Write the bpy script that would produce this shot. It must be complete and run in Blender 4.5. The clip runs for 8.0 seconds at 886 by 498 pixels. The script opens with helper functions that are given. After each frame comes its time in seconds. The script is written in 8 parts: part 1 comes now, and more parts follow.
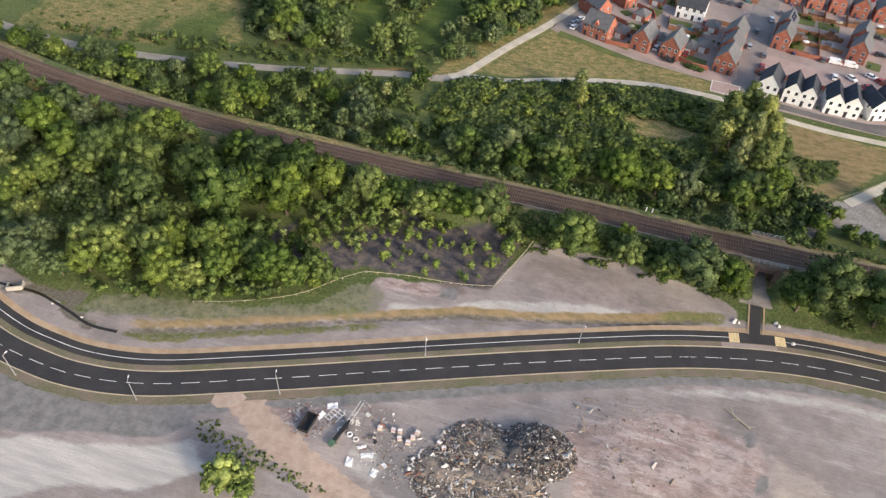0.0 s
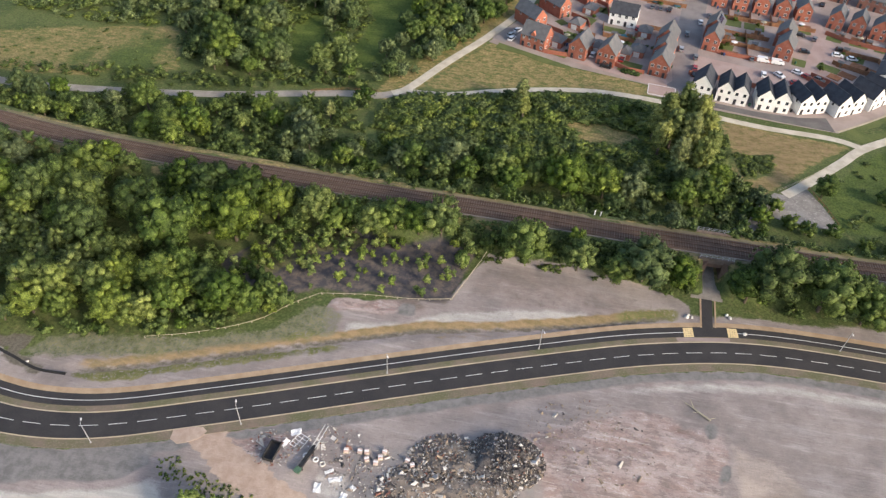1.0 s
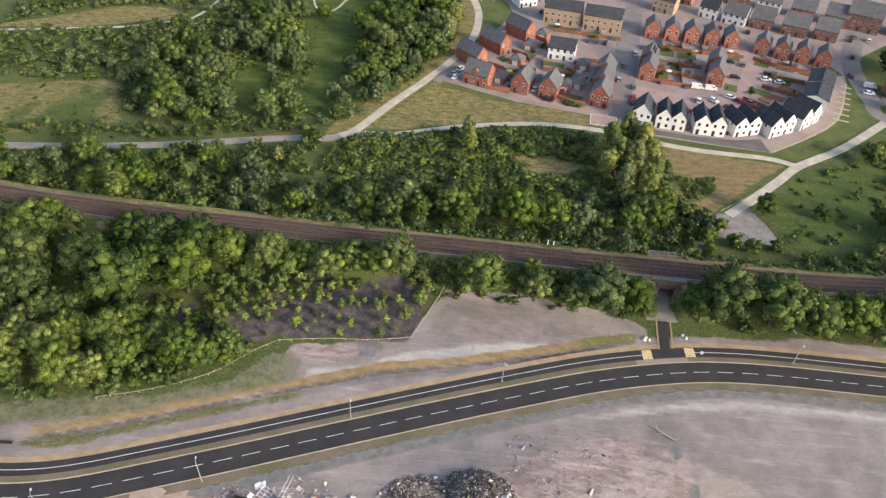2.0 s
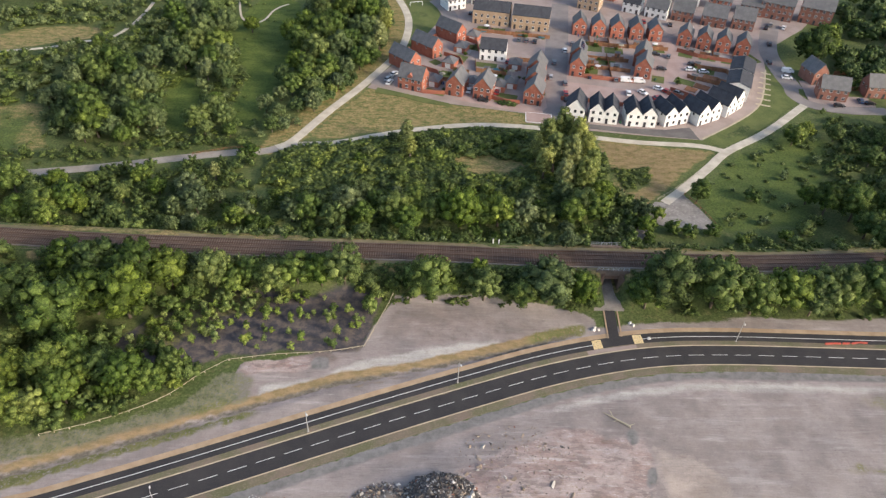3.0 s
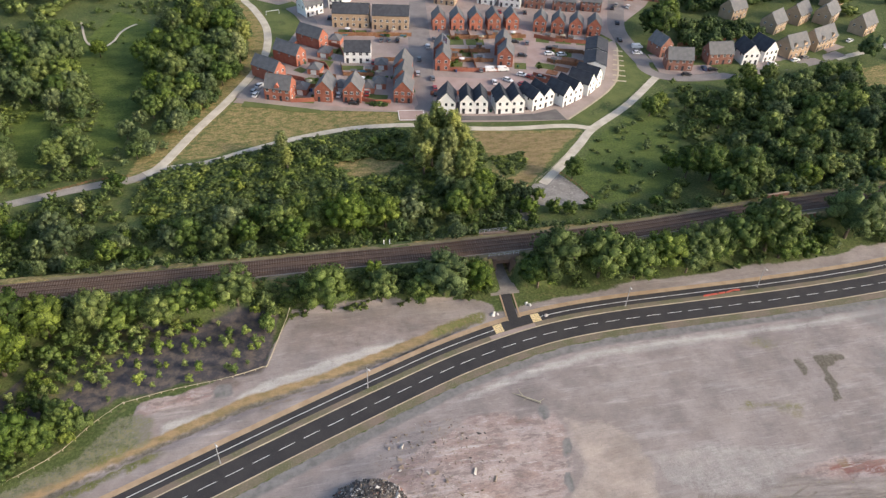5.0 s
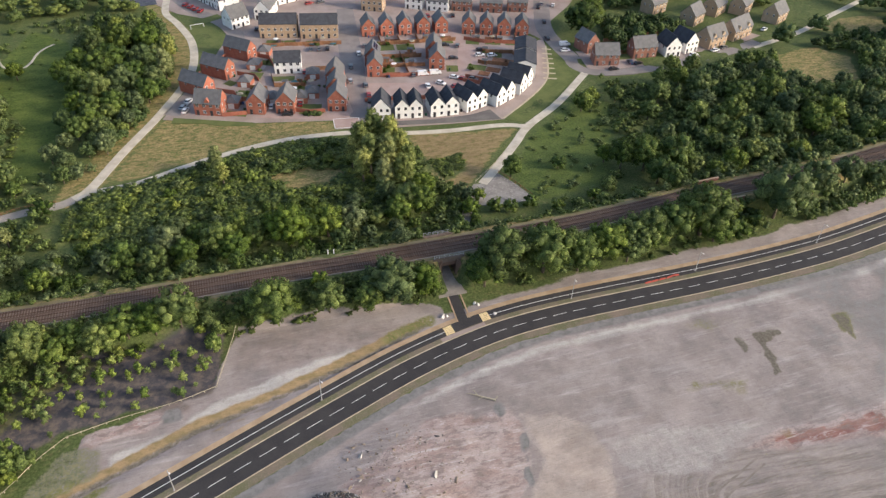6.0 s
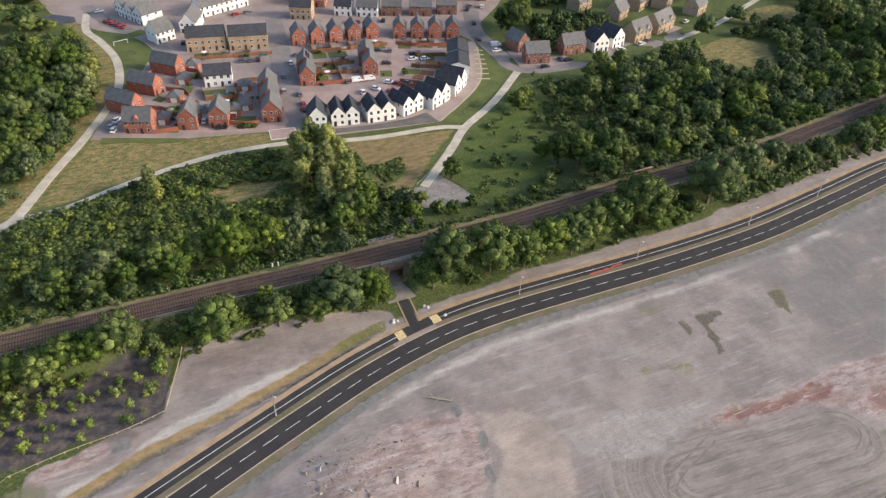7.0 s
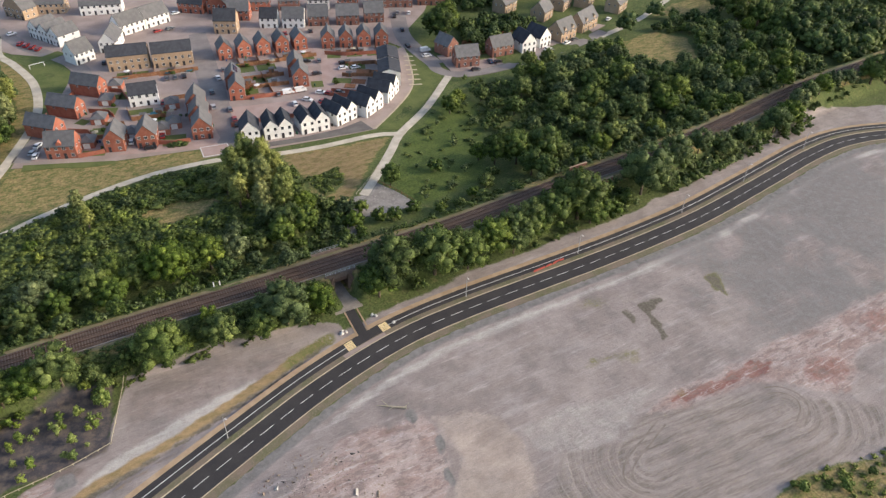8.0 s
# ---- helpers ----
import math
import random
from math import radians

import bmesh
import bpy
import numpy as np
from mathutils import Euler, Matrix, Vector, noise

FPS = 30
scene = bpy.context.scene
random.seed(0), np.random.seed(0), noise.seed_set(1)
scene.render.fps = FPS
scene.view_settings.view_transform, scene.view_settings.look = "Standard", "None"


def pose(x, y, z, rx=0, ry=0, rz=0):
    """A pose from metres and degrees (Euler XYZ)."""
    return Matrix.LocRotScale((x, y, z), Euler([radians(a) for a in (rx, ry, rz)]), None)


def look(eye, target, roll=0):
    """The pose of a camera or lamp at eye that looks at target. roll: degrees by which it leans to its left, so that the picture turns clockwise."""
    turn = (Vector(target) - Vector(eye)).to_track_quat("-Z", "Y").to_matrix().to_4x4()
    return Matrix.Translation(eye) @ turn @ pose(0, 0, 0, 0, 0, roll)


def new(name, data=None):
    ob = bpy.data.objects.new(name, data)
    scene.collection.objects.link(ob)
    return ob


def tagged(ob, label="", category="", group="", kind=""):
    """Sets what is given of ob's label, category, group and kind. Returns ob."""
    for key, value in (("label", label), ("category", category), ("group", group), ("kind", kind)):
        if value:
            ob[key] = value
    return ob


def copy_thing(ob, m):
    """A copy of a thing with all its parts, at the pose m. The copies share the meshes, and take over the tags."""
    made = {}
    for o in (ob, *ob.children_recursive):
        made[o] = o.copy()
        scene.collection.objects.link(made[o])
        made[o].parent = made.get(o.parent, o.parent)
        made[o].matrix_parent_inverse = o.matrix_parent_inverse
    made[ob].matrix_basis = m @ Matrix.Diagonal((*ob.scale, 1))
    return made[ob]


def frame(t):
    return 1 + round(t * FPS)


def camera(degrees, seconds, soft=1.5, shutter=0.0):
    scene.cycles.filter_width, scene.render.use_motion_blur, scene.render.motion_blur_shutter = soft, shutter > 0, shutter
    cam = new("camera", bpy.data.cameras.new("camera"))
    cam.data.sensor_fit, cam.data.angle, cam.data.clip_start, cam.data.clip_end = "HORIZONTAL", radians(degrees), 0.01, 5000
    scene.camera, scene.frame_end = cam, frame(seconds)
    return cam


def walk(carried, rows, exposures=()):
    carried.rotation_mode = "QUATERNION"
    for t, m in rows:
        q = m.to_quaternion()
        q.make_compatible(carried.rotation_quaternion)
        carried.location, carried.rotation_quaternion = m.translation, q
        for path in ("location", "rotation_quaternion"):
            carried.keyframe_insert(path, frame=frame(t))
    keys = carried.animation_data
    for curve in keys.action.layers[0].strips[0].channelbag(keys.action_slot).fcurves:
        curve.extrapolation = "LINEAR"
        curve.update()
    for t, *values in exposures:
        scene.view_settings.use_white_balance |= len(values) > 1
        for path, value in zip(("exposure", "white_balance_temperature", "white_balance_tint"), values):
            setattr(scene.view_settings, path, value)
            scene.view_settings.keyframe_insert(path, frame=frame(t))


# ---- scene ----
cam = camera(63.66, 8.0, soft=1.35)
PATH = [
    (0.0, (-47.88, -119.02, 132.81), (-64.88, -50.87, 61.63), 3.35),
    (0.5, (-48.03, -119.07, 132.79), (-61.55, -49.92, 61.82), 3.35),
    (1.0, (-48.18, -119.11, 132.77), (-59.21, -48.00, 63.33), 3.16),
    (1.5, (-48.33, -119.15, 132.75), (-56.97, -45.27, 65.92), 3.03),
    (3.0, (-48.78, -119.28, 132.68), (-46.62, -42.97, 68.10), 2.63),
    (3.5, (-48.93, -119.33, 132.66), (-43.09, -43.12, 68.18), 2.54),
    (4.0, (-49.08, -119.37, 132.64), (-39.58, -43.45, 68.26), 2.52),
    (4.5, (-49.23, -119.42, 132.62), (-35.77, -43.98, 68.37), 2.43),
    (6.0, (-49.68, -119.55, 132.56), (-24.53, -46.28, 69.31), 2.11),
    (6.5, (-49.83, -119.59, 132.53), (-21.10, -47.37, 69.61), 1.99),
    (7.0, (-49.97, -119.63, 132.51), (-17.53, -48.73, 69.91), 1.86),
    (7.5, (-50.12, -119.68, 132.49), (-13.95, -50.27, 70.26), 1.67),
    (8.0, (-50.27, -119.72, 132.47), (-10.46, -51.90, 70.71), 1.57),
]
walk(cam, [(t, look(eye, target, roll)) for t, eye, target, roll in PATH], exposures=[(0.0, 0.95), (4.0, 0.95), (8.0, 0.83)])

# ---- light: hazy sky, low warm sun from the east ----
SUN_EL, SUN_AZ = radians(23), radians(122)
world = bpy.data.worlds.new("sky")
scene.world = world
world.use_nodes = True
wt = world.node_tree
sky = wt.nodes.new("ShaderNodeTexSky")
sky.sky_type, sky.sun_disc, sky.sun_elevation, sky.sun_rotation = "NISHITA", False, SUN_EL, SUN_AZ
sky.air_density, sky.dust_density, sky.ozone_density = 1.0, 3.2, 1.0
wt.links.new(sky.outputs[0], wt.nodes["Background"].inputs[0])
wt.nodes["Background"].inputs[1].default_value = 0.15
lamp = bpy.data.lights.new("sun", "SUN")
lamp.energy, lamp.angle, lamp.color = 1.72, radians(9), (1.0, 0.85, 0.69)
sun = new("sun", lamp)
sun_dir = Vector((math.sin(SUN_AZ) * math.cos(SUN_EL), math.cos(SUN_AZ) * math.cos(SUN_EL), math.sin(SUN_EL)))
sun.matrix_basis = look(sun_dir * 400, (0, 0, 0))

# ---- small helpers ----
rng = random.Random(7)


def smooth(a, b, x):
    k = np.clip((x - a) / (b - a), 0, 1)
    return k * k * (3 - 2 * k)


def spline(points, step=2.0):
    """An even polyline through the points."""
    p = np.array(points, float)
    q = np.vstack([2 * p[0] - p[1], p, 2 * p[-1] - p[-2]])
    out = []
    for i in range(1, len(q) - 2):
        n = max(2, int(np.linalg.norm(q[i + 1] - q[i]) / 0.8))
        for k in np.arange(n) / n:
            a, b, c, d = q[i - 1 : i + 3]
            out.append(0.5 * (2 * b + (c - a) * k + (2 * a - 5 * b + 4 * c - d) * k**2 + (3 * b - a - 3 * c + d) * k**3))
    out = np.array(out + [q[-2]])
    s = np.r_[0, np.cumsum(np.linalg.norm(np.diff(out, axis=0), axis=1))]
    at = np.linspace(0, s[-1], max(2, int(s[-1] / step) + 1))
    return np.stack([np.interp(at, s, out[:, k]) for k in range(2)], 1)


def offset(line, d):
    """The line moved d metres to its left."""
    t = np.gradient(line, axis=0)
    t /= np.linalg.norm(t, axis=1)[:, None]
    return line + d * np.stack([-t[:, 1], t[:, 0]], 1)


def wobble(x, y, size, seed=0, octaves=4):
    """Smooth value noise, about -1 to 1."""
    x, y, out, amp = np.asarray(x, float) / size, np.asarray(y, float) / size, 0.0, 0.55
    for o in range(octaves):
        xi, yi = np.floor(x).astype(int), np.floor(y).astype(int)
        fx, fy = x - xi, y - yi
        fx, fy = fx * fx * (3 - 2 * fx), fy * fy * (3 - 2 * fy)

        def h(a, b):
            v = np.sin(a * 127.1 + b * 311.7 + seed * 74.7 + o * 13.3) * 43758.5453
            return 2 * (v - np.floor(v)) - 1

        out = out + amp * ((h(xi, yi) * (1 - fx) + h(xi + 1, yi) * fx) * (1 - fy) + (h(xi, yi + 1) * (1 - fx) + h(xi + 1, yi + 1) * fx) * fy)
        x, y, amp = x * 2.03 + 5.1, y * 2.03 + 1.7, amp * 0.5
    return out


def inside(poly, x, y):
    """Signed distance to a polygon, positive inside."""
    x, y = np.asarray(x, float), np.asarray(y, float)
    best, odd = np.full(x.shape, 1e9), np.zeros(x.shape, bool)
    for (ax, ay), (bx, by) in zip(poly, poly[1:] + poly[:1]):
        ex, ey = bx - ax, by - ay
        k = np.clip(((x - ax) * ex + (y - ay) * ey) / (ex * ex + ey * ey + 1e-9), 0, 1)
        best = np.minimum(best, np.hypot(x - ax - k * ex, y - ay - k * ey))
        if ay != by:
            odd ^= ((ay > y) != (by > y)) & (x < (bx - ax) * (y - ay) / (by - ay) + ax)
    return np.where(odd, best, -best)


def near(line, x, y):
    """Distance to a polyline, and the side: positive to its left."""
    x, y, line = np.asarray(x, float), np.asarray(y, float), np.asarray(line)[:: max(1, len(line) // 70)]
    best, side = np.full(x.shape, 1e9), np.zeros(x.shape)
    for (ax, ay), (bx, by) in zip(line[:-1], line[1:]):
        ex, ey = bx - ax, by - ay
        k = np.clip(((x - ax) * ex + (y - ay) * ey) / (ex * ex + ey * ey + 1e-9), 0, 1)
        d = np.hypot(x - ax - k * ex, y - ay - k * ey)
        s = np.sign(ex * (y - ay) - ey * (x - ax))
        side = np.where(d < best, s, side)
        best = np.minimum(best, d)
    return best * side


class Geo:
    """Collects vertices and faces for one mesh."""

    def __init__(self):
        self.v, self.f = [], []

    def add(self, verts, faces):
        n = len(self.v)
        self.v += [tuple(map(float, p)) for p in verts]
        self.f += [tuple(int(i) + n for i in f) for f in faces]
        return self

    def box(self, x, y, z, sx, sy, sz, yaw=0.0, top=1.0):
        """A box standing on z, narrowed to the share top at its top."""
        c, s = math.cos(yaw), math.sin(yaw)
        p = []
        for k, h in ((1.0, 0), (top, sz)):
            for a, b in ((-1, -1), (1, -1), (1, 1), (-1, 1)):
                u, w = a * sx / 2 * k, b * sy / 2 * k
                p.append((x + u * c - w * s, y + u * s + w * c, z + h))
        return self.add(p, [(3, 2, 1, 0), (4, 5, 6, 7), (0, 1, 5, 4), (1, 2, 6, 5), (2, 3, 7, 6), (3, 0, 4, 7)])

    def slab(self, poly, z0, z1):
        """A flat polygon with thickness."""
        n = len(poly)
        area = sum(a[0] * b[1] - b[0] * a[1] for a, b in zip(poly, list(poly[1:]) + [poly[0]]))
        poly = list(poly) if area > 0 else list(poly)[::-1]
        self.add([(x, y, z0) for x, y in poly] + [(x, y, z1) for x, y in poly],
                 [tuple(range(n, 2 * n))] + [(i, (i + 1) % n, n + (i + 1) % n, n + i) for i in range(n)])
        return self

    def strip(self, left, right, zl, zr=None):
        """A band between two lines of equal count."""
        zr = zl if zr is None else zr
        n = len(left)
        zl, zr = np.broadcast_to(zl, n), np.broadcast_to(zr, n)
        self.add([(*p, z) for p, z in zip(left, zl)] + [(*p, z) for p, z in zip(right, zr)], [(i, n + i, n + i + 1, i + 1) for i in range(n - 1)])
        return self

    def rod(self, a, b, r, r2=None, n=6):
        """A round bar from a to b."""
        a, b, r2 = Vector(a), Vector(b), r if r2 is None else r2
        q = (b - a).to_track_quat("Z", "Y")
        ring = [Vector((math.cos(i * 2 * math.pi / n), math.sin(i * 2 * math.pi / n), 0)) for i in range(n)]
        self.add([a + q @ (p * r) for p in ring] + [b + q @ (p * r2) for p in ring],
                 [(i, (i + 1) % n, n + (i + 1) % n, n + i) for i in range(n)] + [tuple(range(n))[::-1], tuple(range(n, 2 * n))])
        return self

    def mesh(self, name, mat, soft=False):
        me = bpy.data.meshes.new(name)
        me.from_pydata(self.v, [], self.f)
        me.materials.append(mat)
        if soft:
            me.polygons.foreach_set("use_smooth", [True] * len(me.polygons))
        me.update()
        return me


def part(name, geo, mat, parent=None, label="", soft=False):
    ob = new(name, geo.mesh(name, mat, soft))
    ob.parent = parent
    if label:
        ob["label"] = label
    return ob


def piece(name, me, parent, m):
    """A part that shares its mesh with others of its kind."""
    ob = new(name, me)
    ob.parent = parent
    ob.matrix_basis = m
    return ob


def thing(name, label, category, group="", m=None):
    ob = tagged(new(name), label, category, group)
    ob.empty_display_size = 0.5
    if m is not None:
        ob.matrix_basis = m
    return ob


# ---- materials ----
def nodes_of(name):
    mat = bpy.data.materials.new(name)
    mat.use_nodes = True
    return mat, mat.node_tree, mat.node_tree.nodes["Principled BSDF"]


def put(nt, kind, **values):
    n = nt.nodes.new(kind)
    for k, v in values.items():
        n.inputs[k].default_value = v
    return n


def noise_node(nt, coord, scale, detail=4.0, rough=0.6, stretch=None):
    n = put(nt, "ShaderNodeTexNoise", Scale=scale, Detail=detail, Roughness=rough)
    if stretch:
        mp = nt.nodes.new("ShaderNodeMapping")
        mp.inputs["Scale"].default_value, mp.inputs["Rotation"].default_value = stretch[0], (0, 0, stretch[1])
        nt.links.new(coord, mp.inputs[0])
        coord = mp.outputs[0]
    nt.links.new(coord, n.inputs["Vector"])
    return n.outputs["Fac"]


def blend(nt, fac, a, b, kind="MIX"):
    n = nt.nodes.new("ShaderNodeMix")
    n.data_type, n.blend_type = "RGBA", kind
    for v, i in ((fac, 0), (a, 6), (b, 7)):
        if isinstance(v, (float, int)):
            n.inputs[i].default_value = v
        elif isinstance(v, tuple):
            n.inputs[i].default_value = (*v, 1)
        else:
            nt.links.new(v, n.inputs[i])
    return n.outputs[2]


def sums(nt, op, a, b, clamp=False):
    n = nt.nodes.new("ShaderNodeMath")
    n.operation, n.use_clamp = op, clamp
    for v, i in ((a, 0), (b, 1)):
        if isinstance(v, (float, int)):
            n.inputs[i].default_value = v
        else:
            nt.links.new(v, n.inputs[i])
    return n.outputs[0]


def between(nt, v, lo, hi):
    n = put(nt, "ShaderNodeMapRange")
    n.inputs["From Min"].default_value, n.inputs["From Max"].default_value = lo, hi
    n.interpolation_type = "SMOOTHSTEP"
    nt.links.new(v, n.inputs["Value"])
    return n.outputs["Result"]


def surface(name, dark, light, third=None, size=1.0, fine=8.0, rough=0.85, bump=0.3, vary=0.0, metal=0.0, spec=0.3, world_space=False, stretch=None):
    """Two-scale mottled surface; size and fine are noise scales per metre."""
    mat, nt, bs = nodes_of(name)
    src = nt.nodes.new("ShaderNodeNewGeometry").outputs["Position"] if world_space else nt.nodes.new("ShaderNodeTexCoord").outputs["Object"]
    big, small = noise_node(nt, src, size, 4, 0.6, stretch), noise_node(nt, src, fine, 5, 0.65, stretch)
    col = blend(nt, between(nt, big, 0.32, 0.68), dark, light)
    if third:
        col = blend(nt, between(nt, small, 0.52, 0.72), col, third)
    shade = blend(nt, small, (0.8, 0.8, 0.8), (1.2, 1.2, 1.2))
    col = blend(nt, 1.0, col, shade, "MULTIPLY")
    if vary:
        rnd = nt.nodes.new("ShaderNodeObjectInfo").outputs["Random"]
        hsv = nt.nodes.new("ShaderNodeHueSaturation")
        nt.links.new(col, hsv.inputs["Color"])
        nt.links.new(sums(nt, "ADD", sums(nt, "MULTIPLY", rnd, 2 * vary), 1 - vary), hsv.inputs["Value"])
        col = hsv.outputs[0]
    nt.links.new(col, bs.inputs["Base Color"])
    bs.inputs["Roughness"].default_value, bs.inputs["Metallic"].default_value = rough, metal
    bs.inputs["Specular IOR Level"].default_value = spec
    if bump:
        b = put(nt, "ShaderNodeBump", Strength=bump, Distance=0.05)
        nt.links.new(small, b.inputs["Height"])
        nt.links.new(b.outputs[0], bs.inputs["Normal"])
    return mat


def leaves(name, dark, mid, light, vary=0.24):
    """Foliage: each clump and each tree with its own tone, some light through the leaf."""
    mat, nt, bs = nodes_of(name)
    rnd = nt.nodes.new("ShaderNodeObjectInfo").outputs["Random"]
    geo = nt.nodes.new("ShaderNodeNewGeometry")
    isl = geo.outputs["Random Per Island"]
    big = noise_node(nt, geo.outputs["Position"], 0.22, 3, 0.6)
    fine = noise_node(nt, geo.outputs["Position"], 2.4, 5, 0.7)
    tone = sums(nt, "ADD", sums(nt, "MULTIPLY", isl, 0.45), sums(nt, "MULTIPLY", between(nt, fine, 0.3, 0.7), 0.55))
    col = blend(nt, tone, dark, mid)
    col = blend(nt, between(nt, sums(nt, "ADD", sums(nt, "MULTIPLY", isl, 0.35), big), 0.55, 0.95), col, light)
    # fine noise puts dark gaps between bright leaves into the colour
    col = blend(nt, 1.0, col, blend(nt, between(nt, fine, 0.34, 0.66), (0.52, 0.54, 0.50), (1.34, 1.32, 1.26)), "MULTIPLY")
    col = blend(nt, 1.0, col, blend(nt, isl, (0.70, 0.72, 0.70), (1.30, 1.28, 1.26)), "MULTIPLY")
    hsv = nt.nodes.new("ShaderNodeHueSaturation")
    nt.links.new(col, hsv.inputs["Color"])
    nt.links.new(sums(nt, "ADD", sums(nt, "MULTIPLY", rnd, 2 * vary), 1 - vary), hsv.inputs["Value"])
    nt.links.new(sums(nt, "ADD", sums(nt, "MULTIPLY", rnd, -0.03), 0.52), hsv.inputs["Hue"])
    other = sums(nt, "FRACT", sums(nt, "MULTIPLY", rnd, 7.31), 0.0)
    nt.links.new(sums(nt, "ADD", sums(nt, "MULTIPLY", other, 0.22), 0.88), hsv.inputs["Saturation"])
    bmp = put(nt, "ShaderNodeBump", Strength=0.5, Distance=0.25)
    nt.links.new(fine, bmp.inputs["Height"])
    nt.links.new(bmp.outputs[0], bs.inputs["Normal"])
    nt.links.new(hsv.outputs[0], bs.inputs["Base Color"])
    bs.inputs["Roughness"].default_value = 0.62
    bs.inputs["Specular IOR Level"].default_value = 0.28
    tr = nt.nodes.new("ShaderNodeBsdfTranslucent")
    nt.links.new(hsv.outputs[0], tr.inputs["Color"])
    mx = put(nt, "ShaderNodeMixShader", Fac=0.34)
    nt.links.new(bs.outputs[0], mx.inputs[1])
    nt.links.new(tr.outputs[0], mx.inputs[2])
    nt.links.new(mx.outputs[0], nt.nodes["Material Output"].inputs["Surface"])
    return mat


ASPHALT = surface("asphalt", (0.030, 0.029, 0.031), (0.046, 0.043, 0.043), (0.06, 0.056, 0.054), 0.15, 6, 0.75, 0.15, world_space=True)
WORN_ASPHALT = surface("worn_asphalt", (0.19, 0.17, 0.165), (0.25, 0.225, 0.215), None, 0.12, 4, 0.85, 0.15, world_space=True)
PAVER = surface("block_paving", (0.265, 0.212, 0.192), (0.34, 0.28, 0.258), None, 0.1, 3, 0.85, 0.2, world_space=True)
PAVER_RED = surface("red_block_paving", (0.33, 0.24, 0.215), (0.39, 0.295, 0.265), None, 0.2, 3, 0.85, 0.2, world_space=True)
KERB = surface("kerb_concrete", (0.36, 0.31, 0.23), (0.46, 0.40, 0.30), None, 0.3, 5, 0.85, 0.1, world_space=True)
PAINT = surface("road_paint", (0.62, 0.62, 0.60), (0.75, 0.75, 0.73), None, 0.8, 6, 0.6, 0.05, world_space=True)
BUFF = surface("buff_tactile_paving", (0.62, 0.48, 0.25), (0.72, 0.58, 0.33), None, 0.8, 9, 0.8, 0.2, world_space=True)
GRAVEL = surface("cream_gravel", (0.42, 0.38, 0.31), (0.56, 0.52, 0.44), (0.38, 0.34, 0.27), 0.25, 5, 0.95, 0.3, world_space=True)
SANDY = surface("sandy_edging", (0.330, 0.235, 0.150), (0.43, 0.32, 0.215), (0.27, 0.20, 0.13), 0.3, 3, 0.95, 0.4, world_space=True)
VERGE = surface("worn_verge", (0.185, 0.145, 0.115), (0.115, 0.120, 0.062), (0.22, 0.18, 0.14), 0.12, 3, 0.95, 0.4, world_space=True)
LAWN = surface("lawn_grass", (0.075, 0.105, 0.03), (0.12, 0.14, 0.045), (0.15, 0.15, 0.06), 0.15, 3, 0.95, 0.4, world_space=True)
BALLAST = surface("ballast", (0.082, 0.054, 0.042), (0.118, 0.082, 0.064), (0.066, 0.046, 0.040), 0.25, 4, 0.95, 0.6, world_space=True)
CESS = surface("cess_gravel", (0.15, 0.135, 0.075), (0.215, 0.18, 0.115), (0.11, 0.125, 0.045), 0.25, 3, 0.95, 0.5, world_space=True)
TROUGH = surface("trough_concrete", (0.17, 0.15, 0.13), (0.24, 0.21, 0.18), None, 0.4, 5, 0.9, 0.2, world_space=True)
SLEEPER = surface("sleeper_concrete", (0.108, 0.080, 0.065), (0.142, 0.108, 0.088), None, 0.8, 6, 0.9, 0.1, vary=0.2)
STEEL = surface("rail_steel", (0.10, 0.06, 0.045), (0.15, 0.09, 0.065), None, 0.5, 9, 0.5, 0.05, metal=0.6)
BRIDGE_BRICK = surface("bridge_brick", (0.13, 0.085, 0.068), (0.19, 0.13, 0.105), (0.09, 0.075, 0.065), 0.5, 6, 0.9, 0.4)
DECK = surface("bridge_steel", (0.13, 0.105, 0.09), (0.19, 0.15, 0.13), None, 0.6, 5, 0.7, 0.2)
CONCRETE = surface("concrete", (0.33, 0.31, 0.29), (0.44, 0.42, 0.39), (0.28, 0.26, 0.24), 0.3, 3, 0.9, 0.25)
BRICK = surface("red_brick", (0.29, 0.098, 0.064), (0.36, 0.140, 0.094), None, 0.5, 9, 0.9, 0.2, vary=0.15)
BRICK_DARK = surface("brown_brick", (0.20, 0.092, 0.068), (0.26, 0.13, 0.10), None, 0.5, 9, 0.9, 0.2, vary=0.12)
BRICK_BUFF = surface("buff_brick", (0.35, 0.255, 0.172), (0.42, 0.315, 0.22), None, 0.5, 9, 0.9, 0.2, vary=0.1)
RENDER = surface("white_render", (0.70, 0.70, 0.68), (0.80, 0.80, 0.785), None, 0.4, 5, 0.85, 0.05, vary=0.04)
SLATE = surface("grey_slate", (0.105, 0.107, 0.113), (0.14, 0.14, 0.145), (0.092, 0.092, 0.097), 0.6, 5, 0.6, 0.25, vary=0.12)
SLATE_BLUE = surface("dark_slate", (0.038, 0.042, 0.052), (0.054, 0.058, 0.070), None, 0.6, 5, 0.85, 0.25, vary=0.12)
FRAME = surface("white_frame", (0.68, 0.68, 0.68), (0.76, 0.76, 0.76), None, 1, 6, 0.5, 0.0)
DARKFRAME = surface("dark_frame", (0.03, 0.03, 0.035), (0.045, 0.045, 0.05), None, 1, 6, 0.5, 0.0)
